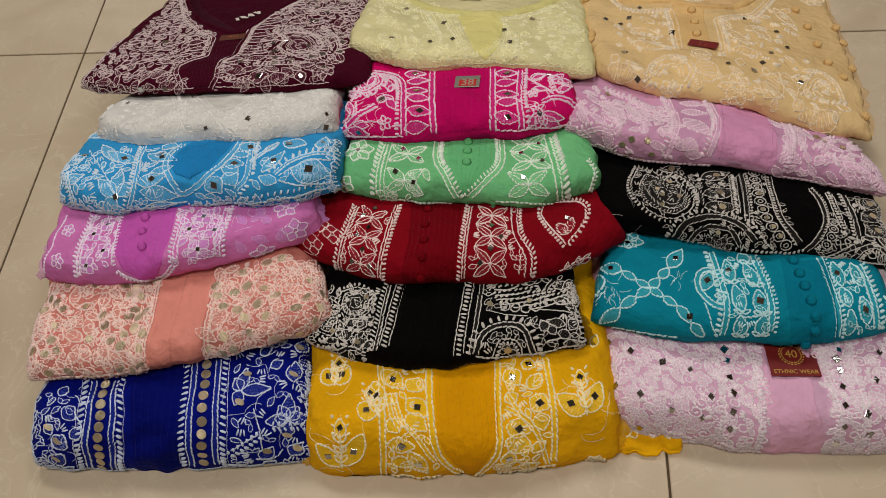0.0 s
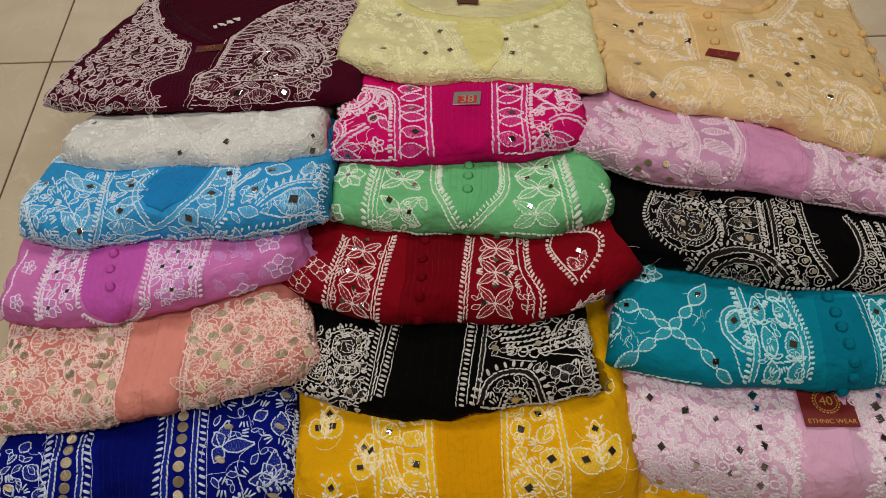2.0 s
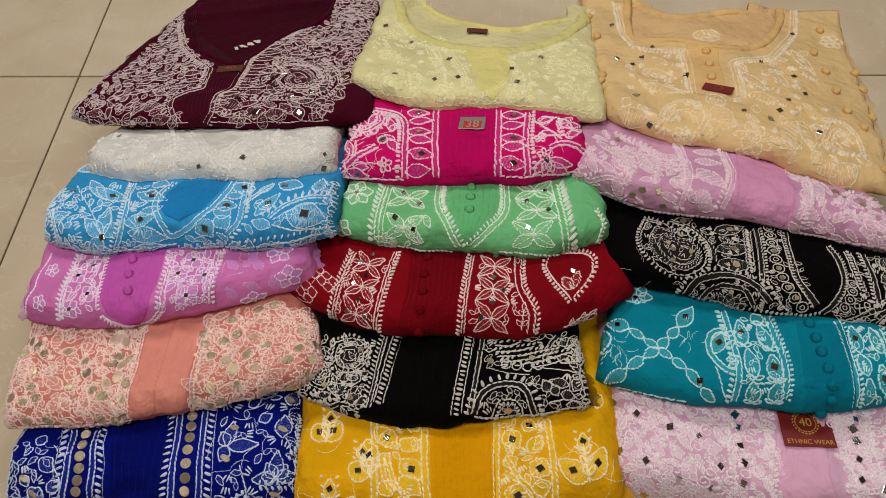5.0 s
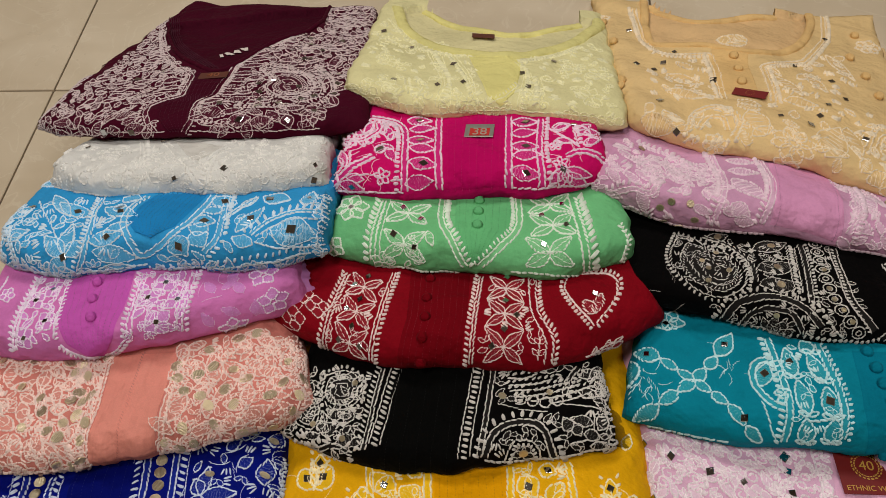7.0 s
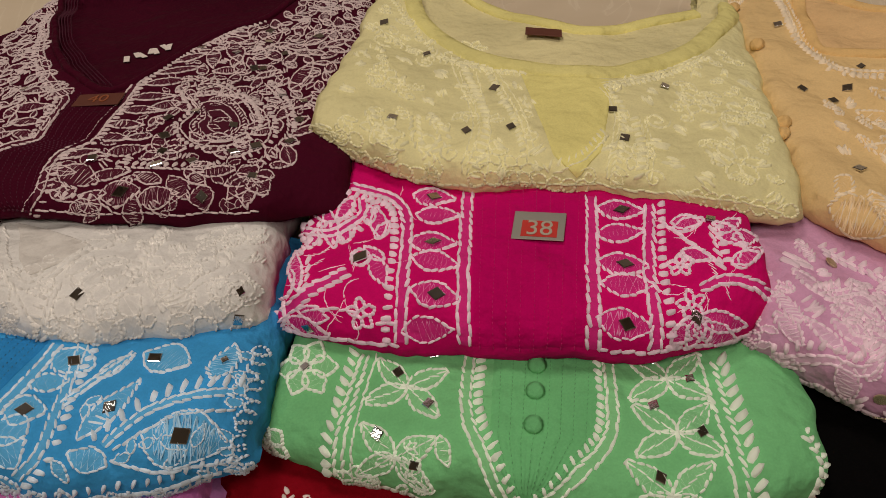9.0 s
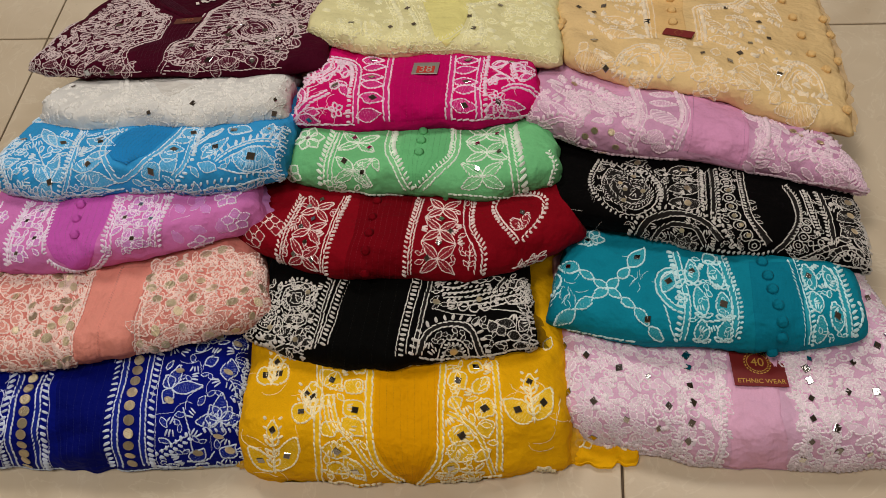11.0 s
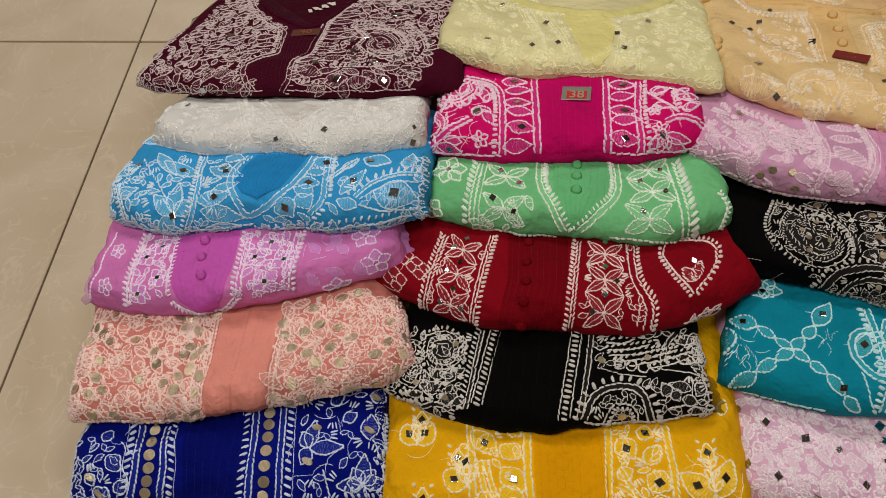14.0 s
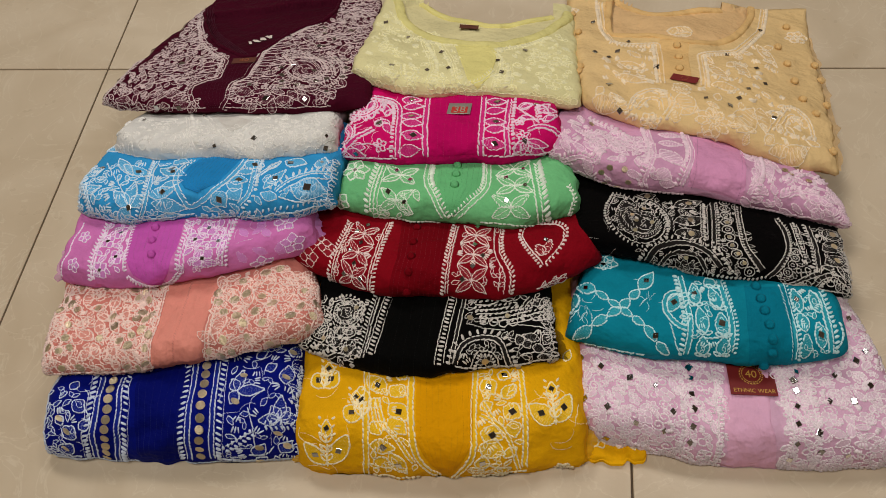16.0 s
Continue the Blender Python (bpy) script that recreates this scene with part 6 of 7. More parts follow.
    for a, b, wd, ve in (((9.5, 3.5), (11.9, 4.2), 1.9, 8), ((11.3, 1.8), (13.8, 2.1), 1.3, 0), ((11.3, 11.7), (14.4, 12.3), 1.1, 3), ((12.0, 10.2), (15.2, 10.0), 1.0, 3), ((9.8, 14.5), (13.6, 14.1), 1.1, 3), ((3.9, 20.2), (6.4, 19.3), 1.2, 0),
                         ((5.4, 14.1), (6.4, 16.0), 1.3, 2), ((6.7, 17.0), (8.0, 18.2), 1.0, 2), ((7.8, 11.6), (10.4, 12.1), 1.1, 2), ((13.2, 8.8), (15.4, 8.3), 0.9, 2), ((12.5, 8.1), (11.4, 6.1), 1.0, 3), ((9.4, 1.5), (10.9, 1.8), 1.0, 0)):
        w.leaf(a, b, wd, 0, ve, 0.17)
        holes.append((*(np.array(a) + b) / 2, 1.1))
    w.jaal([(0.2, 1.0), (3.2, 0.7), (15.3, 1.5), (12.2, 5.8), (12.9, 8.5), (15.3, 9.2), (14.0, 14.6), (8.4, 19.7), (0.5, 31.3), (2.6, 17.5), (2.4, 5.8)], 1.4, 3, True, kinds, 0.16, holes, 1600, 0.56)
    for q in ((21.9, 22.0), (26.9, 25.3), (27.1, 18.9), (31.5, 23.9), (30.4, 14.4), (23.3, 11.1), (27.9, 10.3), (28.7, 7.0), (26.5, 6.0), (30.0, 7.6), (32.3, 10.7), (24.4, 5.6), (10.4, 14.5), (7.8, 12.4), (23.9, 8.8), (29.3, 20.9), (24.8, 12.1), (20.5, 5.9), (12.1, 1.6), (9.0, 1.5)):
        w.mirror(q, w.rng.uniform(0.7, 0.95), w.rng.uniform(0, 180), int(w.rng.rand() < 0.3))
    w.dense([(18.8, 1.5), (31.1, 1.9), (33.1, 9.2), (35.2, 22.8), (36.1, 38.6), (28.0, 38.1), (28.0, 29.4), (22.6, 22.1), (20.6, 12.6), (20.3, 7.0), (18.5, 5.8)], 0.5, 0.13, 1)
    w.dense([(0.2, 1.0), (3.2, 0.7), (15.3, 1.5), (12.2, 5.8), (12.9, 8.5), (15.3, 9.2), (14.0, 14.6), (8.4, 19.7), (0.5, 31.3), (2.6, 17.5), (2.4, 5.8)], 0.5, 0.13, 2)
    w.chain(curve((0.2, 1.0), (3.0, 0.7), (10.8, 1.5), (15.6, 1.5)), 0.42, 0.18)
    w.chain(curve((18.5, 1.5), (24.8, 1.7), (31.1, 1.7)), 0.42, 0.18)

    def sunk(X, S):
        return mask_poly(X, S, neck)
    lines = []
    pl, pr = [(16.1, 1.5), (14.4, 3.4), (13.7, 6.6), (16.1, 8.0), (15.2, 14.1)], [(18.1, 1.5), (17.9, 3.9), (17.4, 6.6), (19.4, 7.5), (19.4, 12.4)]
    pleat_lines(w, pl, pr, 7, lines)
    pleat_lines(w, [(0.6, 31.6), (7.8, 22.3), (14.1, 16.3)], [(2.6, 32.3), (9.3, 23.1), (17.6, 15.3)], 6, lines)
    w.gaps.append((0.0, 40.0))
    w.scallop((-1,), up=12)
    thing, add = finish("maroon", w, cloth, thread("mauve_white_thread", (214, 196, 194)), fabric("maroon_tint", (98, 50, 62)),
                        "maroon folded tunic with dense white embroidery and open neck", sunk, inner, [panel(w, pl, pr, close), running(w, lines, cloth), ("sheer_edge", ruffle_mesh(w.c, -1, 2, 30, 1.8, fabric("maroon_sheer", (60, 22, 28), sheer=0.4), 4), "see-through maroon sleeve edge"), ("collar", tube_mesh(w.c, neck[:-2] * 100, 0.35, close), "stitched maroon collar band")])
    x, s = (17.6, 12.9)
    m = frame_on(w.c, x, s, 8, 0.002)
    tag = add("size_tag", box_mesh("size_tag", -0.016, -0.0085, -0.0003, 0.016, 0.0085, 0.0004, TAG_BROWN, 0.0002), "brown size tag", m=m)
    add("tag_numeral", text_mesh("40", 0.014, TAG_COPPER), "copper 40", m=pose(0, 0, 0.0007), on=tag)
    x, s = (17.1, 21.6)
    for k in range(7):
        add("maker_mark", box_mesh("maker_mark", -0.0062, -0.0021, 0, 0.0062, 0.0021, 0.0004, WHITE_PRINT), "white printed mark", m=frame_on(w.c, x - 1.4 + 0.42 * k, s - 1.0 + 0.42 * k + 0.45 * (k % 2), 112 + 14 * (k % 3), 0.001, drop=0.009))
    return thing, add


def tube_mesh(c, pts, r, mat, lift=0.0012, drop=0.0):
    """A flat rounded band along a line on the cloth; r: half its width in cm."""
    q = resample(curve(*pts, n=80), 0.35)
    d = np.gradient(q, axis=0)
    nrm = np.column_stack([-d[:, 1], d[:, 0]]) / np.maximum(np.hypot(d[:, 0], d[:, 1]), 1e-6)[:, None]
    verts = []
    prof = [(-1, -0.002), (-0.85, 0.0008), (-0.3, 0.0016), (0.3, 0.0016), (0.85, 0.0008), (1, -0.002)]
    for k, h in prof:
        p = q + nrm * r * k
        u, s = to_cloth(c, p[:, 0], p[:, 1])
        v = c.at(u, s, lift + h)
        v[:, 2] -= drop
        verts += list(v)
    n = len(q)
    faces = [(j * n + i, j * n + i + 1, (j + 1) * n + i + 1, (j + 1) * n + i) for j in range(len(prof) - 1) for i in range(n - 1)]
    return mesh_of("band", verts, faces, mat)


def dress_lemon(w):
    w.bold = 0.90
    cloth, close, inner = fabric("lemon_georgette", (229, 221, 166)), fabric("lemon_close", (236, 226, 146)), fabric("lemon_inside", (226, 216, 164))
    binding = fabric("lemon_binding", (230, 221, 146))
    rim = [(2.5, 25.5), (4.2, 20.2), (7.7, 16.6), (12.8, 13.8), (19.1, 14.2), (24.7, 18.0), (28.4, 24.1), (29.5, 27.9)]
    back = [(27.0, 27.3), (17.9, 22.3), (11.7, 23.9), (5.6, 28.5)]
    neck = np.array(rim + [(x, s + 1.0) for x, s in back]) / 100
    pl, pr = [(16.4, 2.2), (14.9, 3.6), (13.8, 7.5), (12.4, 12.9)], [(16.7, 2.4), (18.1, 4.3), (18.7, 9.1), (18.8, 13.0)]
    mirr = ((2.5, 19.0), (6.6, 15.8), (11.5, 11.5), (5.3, 5.7), (12.6, 6.1), (20.2, 10.1), (24.9, 14.6), (20.1, 6.7))
    mirr = ((2.0, 17.2), (5.9, 14.5), (10.9, 10.9), (5.2, 5.4), (12.3, 6.0), (19.8, 6.1), (19.0, 9.1), (23.1, 13.0), (9.8, 5.5))
    scatter_mirrors(w, mirr, 0.9)
    w.border((8.1, 13.5), (10.2, 6.7), (10.0, 2.1), side=1, ln=0.7, w=0.28, pair=0.16)
    w.border((10.6, 13.6), (12.6, 8.1), (13.7, 3.4), side=-1, ln=0.5, w=0.24, pair=0.16)
    w.line((9.5, 13.1), (11.0, 6.7), (11.3, 2.2), w=0.17)
    w.border((18.1, 11.6), (19.3, 8.7), (18.6, 2.3), side=1, ln=0.5, w=0.24, pair=0.16)
    w.border((21.2, 8.5), (21.6, 5.6), (21.3, 2.8), side=-1, ln=0.7, w=0.28, pair=0.16)
    w.border((0.8, 16.4), (4.2, 14.9), (10.6, 13.9), side=-1, ln=0.45, w=0.22, pair=0.14)
    w.border((18.2, 12.0), (22.3, 14.4), (26.3, 18.2), side=-1, ln=0.45, w=0.22, pair=0.14)
    for a, b in (((0.6, 1.7), (3.4, 2.4)), ((1.5, 0.8), (3.9, 1.4)), ((4.1, 1.2), (8.2, 1.8)), ((10.7, 1.9), (16.8, 1.7)), ((24.2, 2.1), (29.4, 2.0))):
        for q in resample([a, b], 0.85):
            w.ring(q, 0.45, 0.2)
    for pts in (((7.1, 6.6), (8.4, 4.6), (7.6, 2.5)), ((3.5, 5.0), (4.8, 2.8), (6.5, 2.8)), ((6.3, 6.2), (6.9, 3.7), (8.1, 2.9)), ((15.0, 2.4), (17.1, 3.6), (18.6, 6.1))):
        w.line(*pts, w=0.24)
        w.grains(curve(*pts), 0.5, 55, 0.6, 0.26, 0.6)
    for c0, R in (((4.9, 3.8), 1.5), ((11.2, 3.6), 1.2), ((12.9, 2.4), 1.2), ((20.4, 4.4), 1.3), ((25.1, 11.3), 1.6), ((3.9, 9.3), 1.5), ((8.6, 18.2), 1.2), ((26.7, 5.1), 1.7), ((28.0, 10.4), 1.6)):
        w.flower(c0, R, 6, 10, 0, True, 0.6, 0, 0.2)
    k1 = ("loops", "curl", "satin", "satin", "leafs")
    w.jaal([(0.9, 1.0), (15.7, 2.0), (14.1, 4.5), (12.4, 12.9), (7.6, 15.4), (4.0, 18.8), (1.0, 20.8), (1.9, 6.9)], 1.4, 2, True, k1, 0.17, [(*q, 0.6) for q in mirr], 600, 0.78)
    w.jaal([(16.9, 2.0), (28.8, 2.4), (29.4, 8.9), (28.5, 19.0), (25.2, 17.0), (19.4, 12.9), (18.8, 5.3)], 1.4, 3, True, k1, 0.17, [(*q, 0.6) for q in mirr], 600, 0.78)
    edge = curve((0.9, 1.0), (5.6, 1.0), (12.4, 1.6), (19.9, 2.0), (25.0, 2.2), (29.0, 2.0))
    w.chain(edge, 0.42, 0.2)
    w.fringe(curve((2.1, 21.4), (7.2, 14.8), (12.8, 13.0)), -1, 0.4, 0.18)

    def sunk(X, S):
        return mask_poly(X, S, neck)
    beyond = np.concatenate([curve(*back) + (0, 0.35), [(back[-1][0] - 0.3, 60.0), (back[0][0] + 0.3, 60.0)]]) / 100

    def gap(X, S):
        return mask_poly(X, S, beyond)
    w.gaps.append((0.0, 40.0))
    thing, add = finish("lemon", w, cloth, thread("cream_lemon_thread", (241, 235, 190)), fabric("lemon_tint", (231, 223, 166)),
                        "pale lemon folded tunic with tone-on-tone embroidery and open neck", sunk, inner,
                        [panel(w, pl, pr, close, pleat=0.0), ("neck_band", tube_mesh(w.c, rim, 0.8, binding), "pale lemon neck binding"), ("back_neck_band", tube_mesh(w.c, back, 0.6, close, drop=0.0085), "bright lemon back neck binding")], cut=gap)
    x, s = (13.5, 20.6)
    add("size_tag", box_mesh("size_tag", -0.0135, -0.006, -0.0003, 0.0135, 0.006, 0.0006, TAG_BROWN, 0.0002), "dark brown woven size tag", m=frame_on(w.c, x, s, -4, 0.0012, drop=0.007))
    return thing, add


def dress_pink(w):
    w.bold = 1.35
    cloth, close = fabric("blush_georgette", (222, 176, 202)), fabric("blush_close", (232, 178, 206))
    pl, pr = [(17.0, 0.5), (16.8, 7.6), (18.9, 14.8)], [(22.4, 0.6), (21.9, 7.2), (24.0, 14.9)]
    mirr = ((14.6, 13.8), (14.4, 12.3), (14.1, 10.1), (14.0, 8.2), (13.5, 6.0), (13.1, 4.1), (26.7, 13.8), (26.1, 12.7), (26.0, 11.3), (25.5, 9.3),
            (24.8, 7.1), (24.3, 4.9), (23.6, 2.7), (1.1, 12.6), (3.5, 11.6), (7.2, 10.9), (10.2, 10.5), (1.1, 6.9), (3.8, 6.3), (7.2, 5.2),
            (11.6, 7.4), (10.4, 4.9), (3.6, 1.9), (30.2, 13.2), (28.8, 9.9), (30.9, 9.8), (33.0, 11.8), (26.7, 6.1), (26.7, 3.9), (29.1, 3.3), (34.1, 21.1), (34.1, 16.5), (32.9, 15.1))
    scatter_mirrors(w, mirr, 0.85)
    k1 = ("leafs", "curl", "petal", "leafs", "flower", "petal")
    holes = [(*q, 0.5) for q in mirr]
    w.jaal([(1.5, 0.6), (12.0, 1.3), (13.5, 14.5), (0.3, 13.4)], 1.35, 2, True, k1, 0.15, holes, 2200, 0.56)
    w.jaal([(23.0, 0.9), (32.7, 0.6), (35.6, 15.6), (35.6, 24.9), (35.1, 25.0), (30.5, 14.8), (25.1, 14.9)], 1.35, 3, True, k1, 0.15, holes, 2200, 0.56)
    for a, b, sd in (((12.3, 2.2), (13.8, 14.5), 1), ((15.6, 1.6), (17.3, 15.1), -1), ((23.4, 0.9), (25.2, 14.5), 1), ((25.8, 1.3), (27.9, 14.5), -1)):
        w.fringe([a, b], sd, 0.45, 0.24)
    w.jaal([(12.5, 2.4), (16.4, 1.4), (18.2, 14.8), (14.1, 14.2)], 1.0, 6, True, ("petal", "leafs", "ring"), 0.16, holes, 400, 0.6)
    w.jaal([(22.4, 1.1), (26.1, 1.1), (28.1, 14.5), (24.3, 14.5)], 1.0, 7, True, ("petal", "leafs", "ring"), 0.16, holes, 400, 0.6)
    w.chain(curve((2.0, 0.6), (9.0, 0.6), (16.5, 0.5)), 0.42, 0.22)
    w.chain(curve((22.7, 0.6), (27.0, 0.6), (32.4, 0.6)), 0.42, 0.22)
    edge = resample(curve((0.6, 0.8), (0.3, 7.6), (0.0, 13.4)), 0.8)
    for q in edge:
        w.petal(q, 200, 1.1, 0.6, True)
    w.dense([(1.0, 0.8), (16.5, 0.8), (17.8, 14.8), (0.3, 13.4)], 0.45, 0.17, 1, 0.34, 4000)
    w.dense([(22.8, 0.9), (32.7, 0.6), (35.6, 15.6), (35.6, 24.9), (30.5, 15.8), (24.6, 14.9)], 0.45, 0.17, 2, 0.34, 4000)
    w.gaps.append((pl[0][0] - 0.6, pr[0][0] + 0.6))
    w.scallop((-1,), up=12)
    thing, add = finish("pink", w, cloth, thread("white_pink_thread", (242, 228, 232)), fabric("blush_tint", (244, 226, 234)),
                        "pale pink folded tunic with dense white embroidery, mirrors and red tag", trims=[panel(w, pl, pr, close)])
    x, s = (21.5, 12.9)
    m = frame_on(w.c, x, s, -2, 0.0024)
    tag = add("size_tag", box_mesh("size_tag", -0.0255, -0.0215, -0.0003, 0.0235, 0.0215, 0.0005, TAG_RED, 0.0002), "dark red satin size tag", m=m)
    add("tag_lettering", text_mesh("ETHNIC WEAR", 0.0066, TAG_GOLD, 0.0001), "gold ETHNIC WEAR", m=pose(-0.0005, -0.0165, 0.0008), on=tag)
    add("tag_numeral", text_mesh("40", 0.0125, TAG_GOLD, 0.0001), "gold 40", m=pose(-0.001, 0.004, 0.0008), on=tag)
    for r, n in ((0.0125, 22), (0.0102, 26)):
        add("tag_wreath", wreath_mesh(r, n), "gold wreath", m=pose(-0.001, 0.004, 0.0008), on=tag)
    return thing, add


def wreath_mesh(r, n):
    verts, faces = [], []
    for k in range(n):
        a = 2 * math.pi * k / n
        for da, rr in ((-0.09, r), (0.09, r * 1.03), (0.09, r * 0.93), (-0.09, r * 0.9)):
            verts.append((math.cos(a + da) * rr, math.sin(a + da) * rr, 0.0001))
        faces.append((4 * k, 4 * k + 1, 4 * k + 2, 4 * k + 3))
    return mesh_of("wreath", verts, faces, TAG_GOLD, False)


def dress_teal(w):
    w.bold = 1.15
    cloth, close = fabric("teal_georgette", (8, 133, 155)), fabric("teal_close", (4, 122, 146))
    pl, pr = [(19.7, 2.0), (19.3, 6.4), (19.6, 12.2)], [(24.3, 1.3), (23.9, 6.4), (24.4, 12.0)]
    for q in ((20.8, 12.0), (21.1, 10.3), (21.3, 8.7), (21.5, 6.9), (21.7, 5.3), (21.8, 3.9), (21.3, 2.0)):
        w.button(q, 0.55)
    def twist(pts, n, amp):
        """A chain of long loops, each crossed by a zigzag of thread."""
        q = resample(pts, float(np.sum(np.hypot(*np.diff(np.asarray(pts, float), axis=0).T))) / n)
        for a, b in zip(q[:-1], q[1:]):
            w.leaf(a, b, amp * 0.62, 0, 0, 0.2, 0.9)
    o = (5.5, 7.7)
    twist([o, (2.5, 9.2)], 2, 1.5)
    w.leaf((2.5, 9.2), (0.2, 9.7), 1.7, 0.75, 0, 0.2)
    twist([o, (7.4, 10.7)], 2, 1.7)
    w.leaf((7.4, 10.7), (9.0, 13.6), 1.7, 0.85, 0, 0.2)
    twist([o, (2.7, 4.7)], 2, 1.6)
    w.leaf((2.7, 4.7), (0.9, 2.2), 1.4, 0.0, 0, 0.2)
    twist([o, (8.3, 6.0)], 2, 1.5)
    twist([(8.3, 6.0), (11.3, 2.7)], 2, 1.6)
    w.mirror((9.6, 5.0), 0.9, 50)
    w.leaf((0.1, 8.9), (0.1, 5.9), 1.6, 0.8, 0, 0.2)
    for q in ((1.6, 12.7), (2.7, 12.5), (3.8, 13.0), (4.7, 13.9), (2.6, 14.6), (3.8, 15.2)):
        w.leaf((3.0, 13.6), q, 1.1, 0, 0, 0.2)
    w.mirror((2.8, 13.4), 0.8, 20)
    t = curve((12.5, 10.8), (10.8, 10.3), (10.5, 8.3), (11.7, 6.5), (12.9, 5.9))
    w.twin(t, 0.25, 0.45, 0.2)
    w.leaf((11.0, 7.9), (12.0, 10.5), 1.5, 0.95, 0, 0.2)
    for k, q in enumerate(((12.2, 10.1), (12.3, 8.6), (12.2, 7.2), (12.4, 6.3))):
        w.petal(q, 20 + 25 * (k % 2), 1.3, 0.6, True, 0, w=0.2)
    w.line((11.1, 6.5), (11.7, 4.8), (12.3, 3.2), w=0.14)
    w.border((13.1, 2.9), (13.3, 7.0), (12.3, 13.1), side=1, ln=0.55, w=0.28, pair=0.26)
    for a, b, mi in (((14.0, 8.9), (13.8, 12.1), 0.8), ((14.9, 5.4), (14.3, 8.7), 0), ((14.9, 2.8), (14.7, 5.2), 0), ((16.6, 8.6), (15.7, 11.6), 0), ((16.8, 5.3), (16.6, 8.2), 1.0), ((16.8, 3.1), (17.0, 5.3), 0), ((16.1, 11.6), (15.3, 12.9), 0)):
        w.leaf(a, b, 1.4, mi, 0, 0.2, 0.9)
        for s in (-0.7, 0.7):
            w.petal(a, 90 + 90 * np.sign(s) * 0.8, 0.9, 0.45, False, 0, w=0.22)
    w.border((17.6, 3.7), (17.7, 7.3), (16.8, 12.7), side=-1, ln=0.35, w=0.24, pair=0.26)
    w.line((14.8, 4.9), (16.2, 5.1), (17.8, 5.7), w=0.2)
    w.border((24.1, 2.7), (23.9, 7.3), (23.6, 12.3), side=-1, ln=0.4, w=0.24, pair=0.24)
    for a, b, mi in (((25.0, 8.3), (24.7, 11.6), 0.8), ((25.2, 5.8), (24.8, 8.3), 0), ((25.1, 2.8), (25.2, 5.7), 0), ((26.9, 7.8), (26.5, 10.9), 0), ((26.8, 3.8), (26.5, 6.8), 1.0)):
        w.leaf(a, b, 1.2, mi, 0, 0.19, 0.9)
    w.border((27.7, 3.1), (27.5, 6.6), (27.3, 10.5), side=-1, ln=0.55, w=0.28, pair=0.24)
    w.line((28.8, 6.4), (28.9, 4.8), (27.9, 3.0), w=0.18)
    w.wisps([(0.0, 7.8), (1.9, 8.0), (2.6, 5.3), (0.0, 4.7)], 16, 4, 1.2, 0.05)
    w.wisps([(7.1, 10.5), (9.3, 11.9), (9.9, 9.3), (7.7, 8.5)], 8, 5, 1.2, 0.04)
    w.line((2.0, 1.5), (5.6, 2.2), (8.7, 2.3), w=0.15)
    w.dense([(12.6, 12.0), (17.1, 12.5), (17.8, 3.8), (12.9, 3.0)], 0.45, 0.14, 1, 0.4)
    w.dense([(24.0, 11.4), (27.4, 10.4), (28.2, 3.1), (23.9, 3.4)], 0.45, 0.14, 2, 0.4)
    return finish("teal", w, cloth, thread("aqua_white_thread", (202, 235, 237)), fabric("teal_tint", (80, 182, 194)),
                  "teal folded tunic with looped white embroidery, mirrors and buttons", trims=[panel(w, pl, pr, close)], button_mat=close)


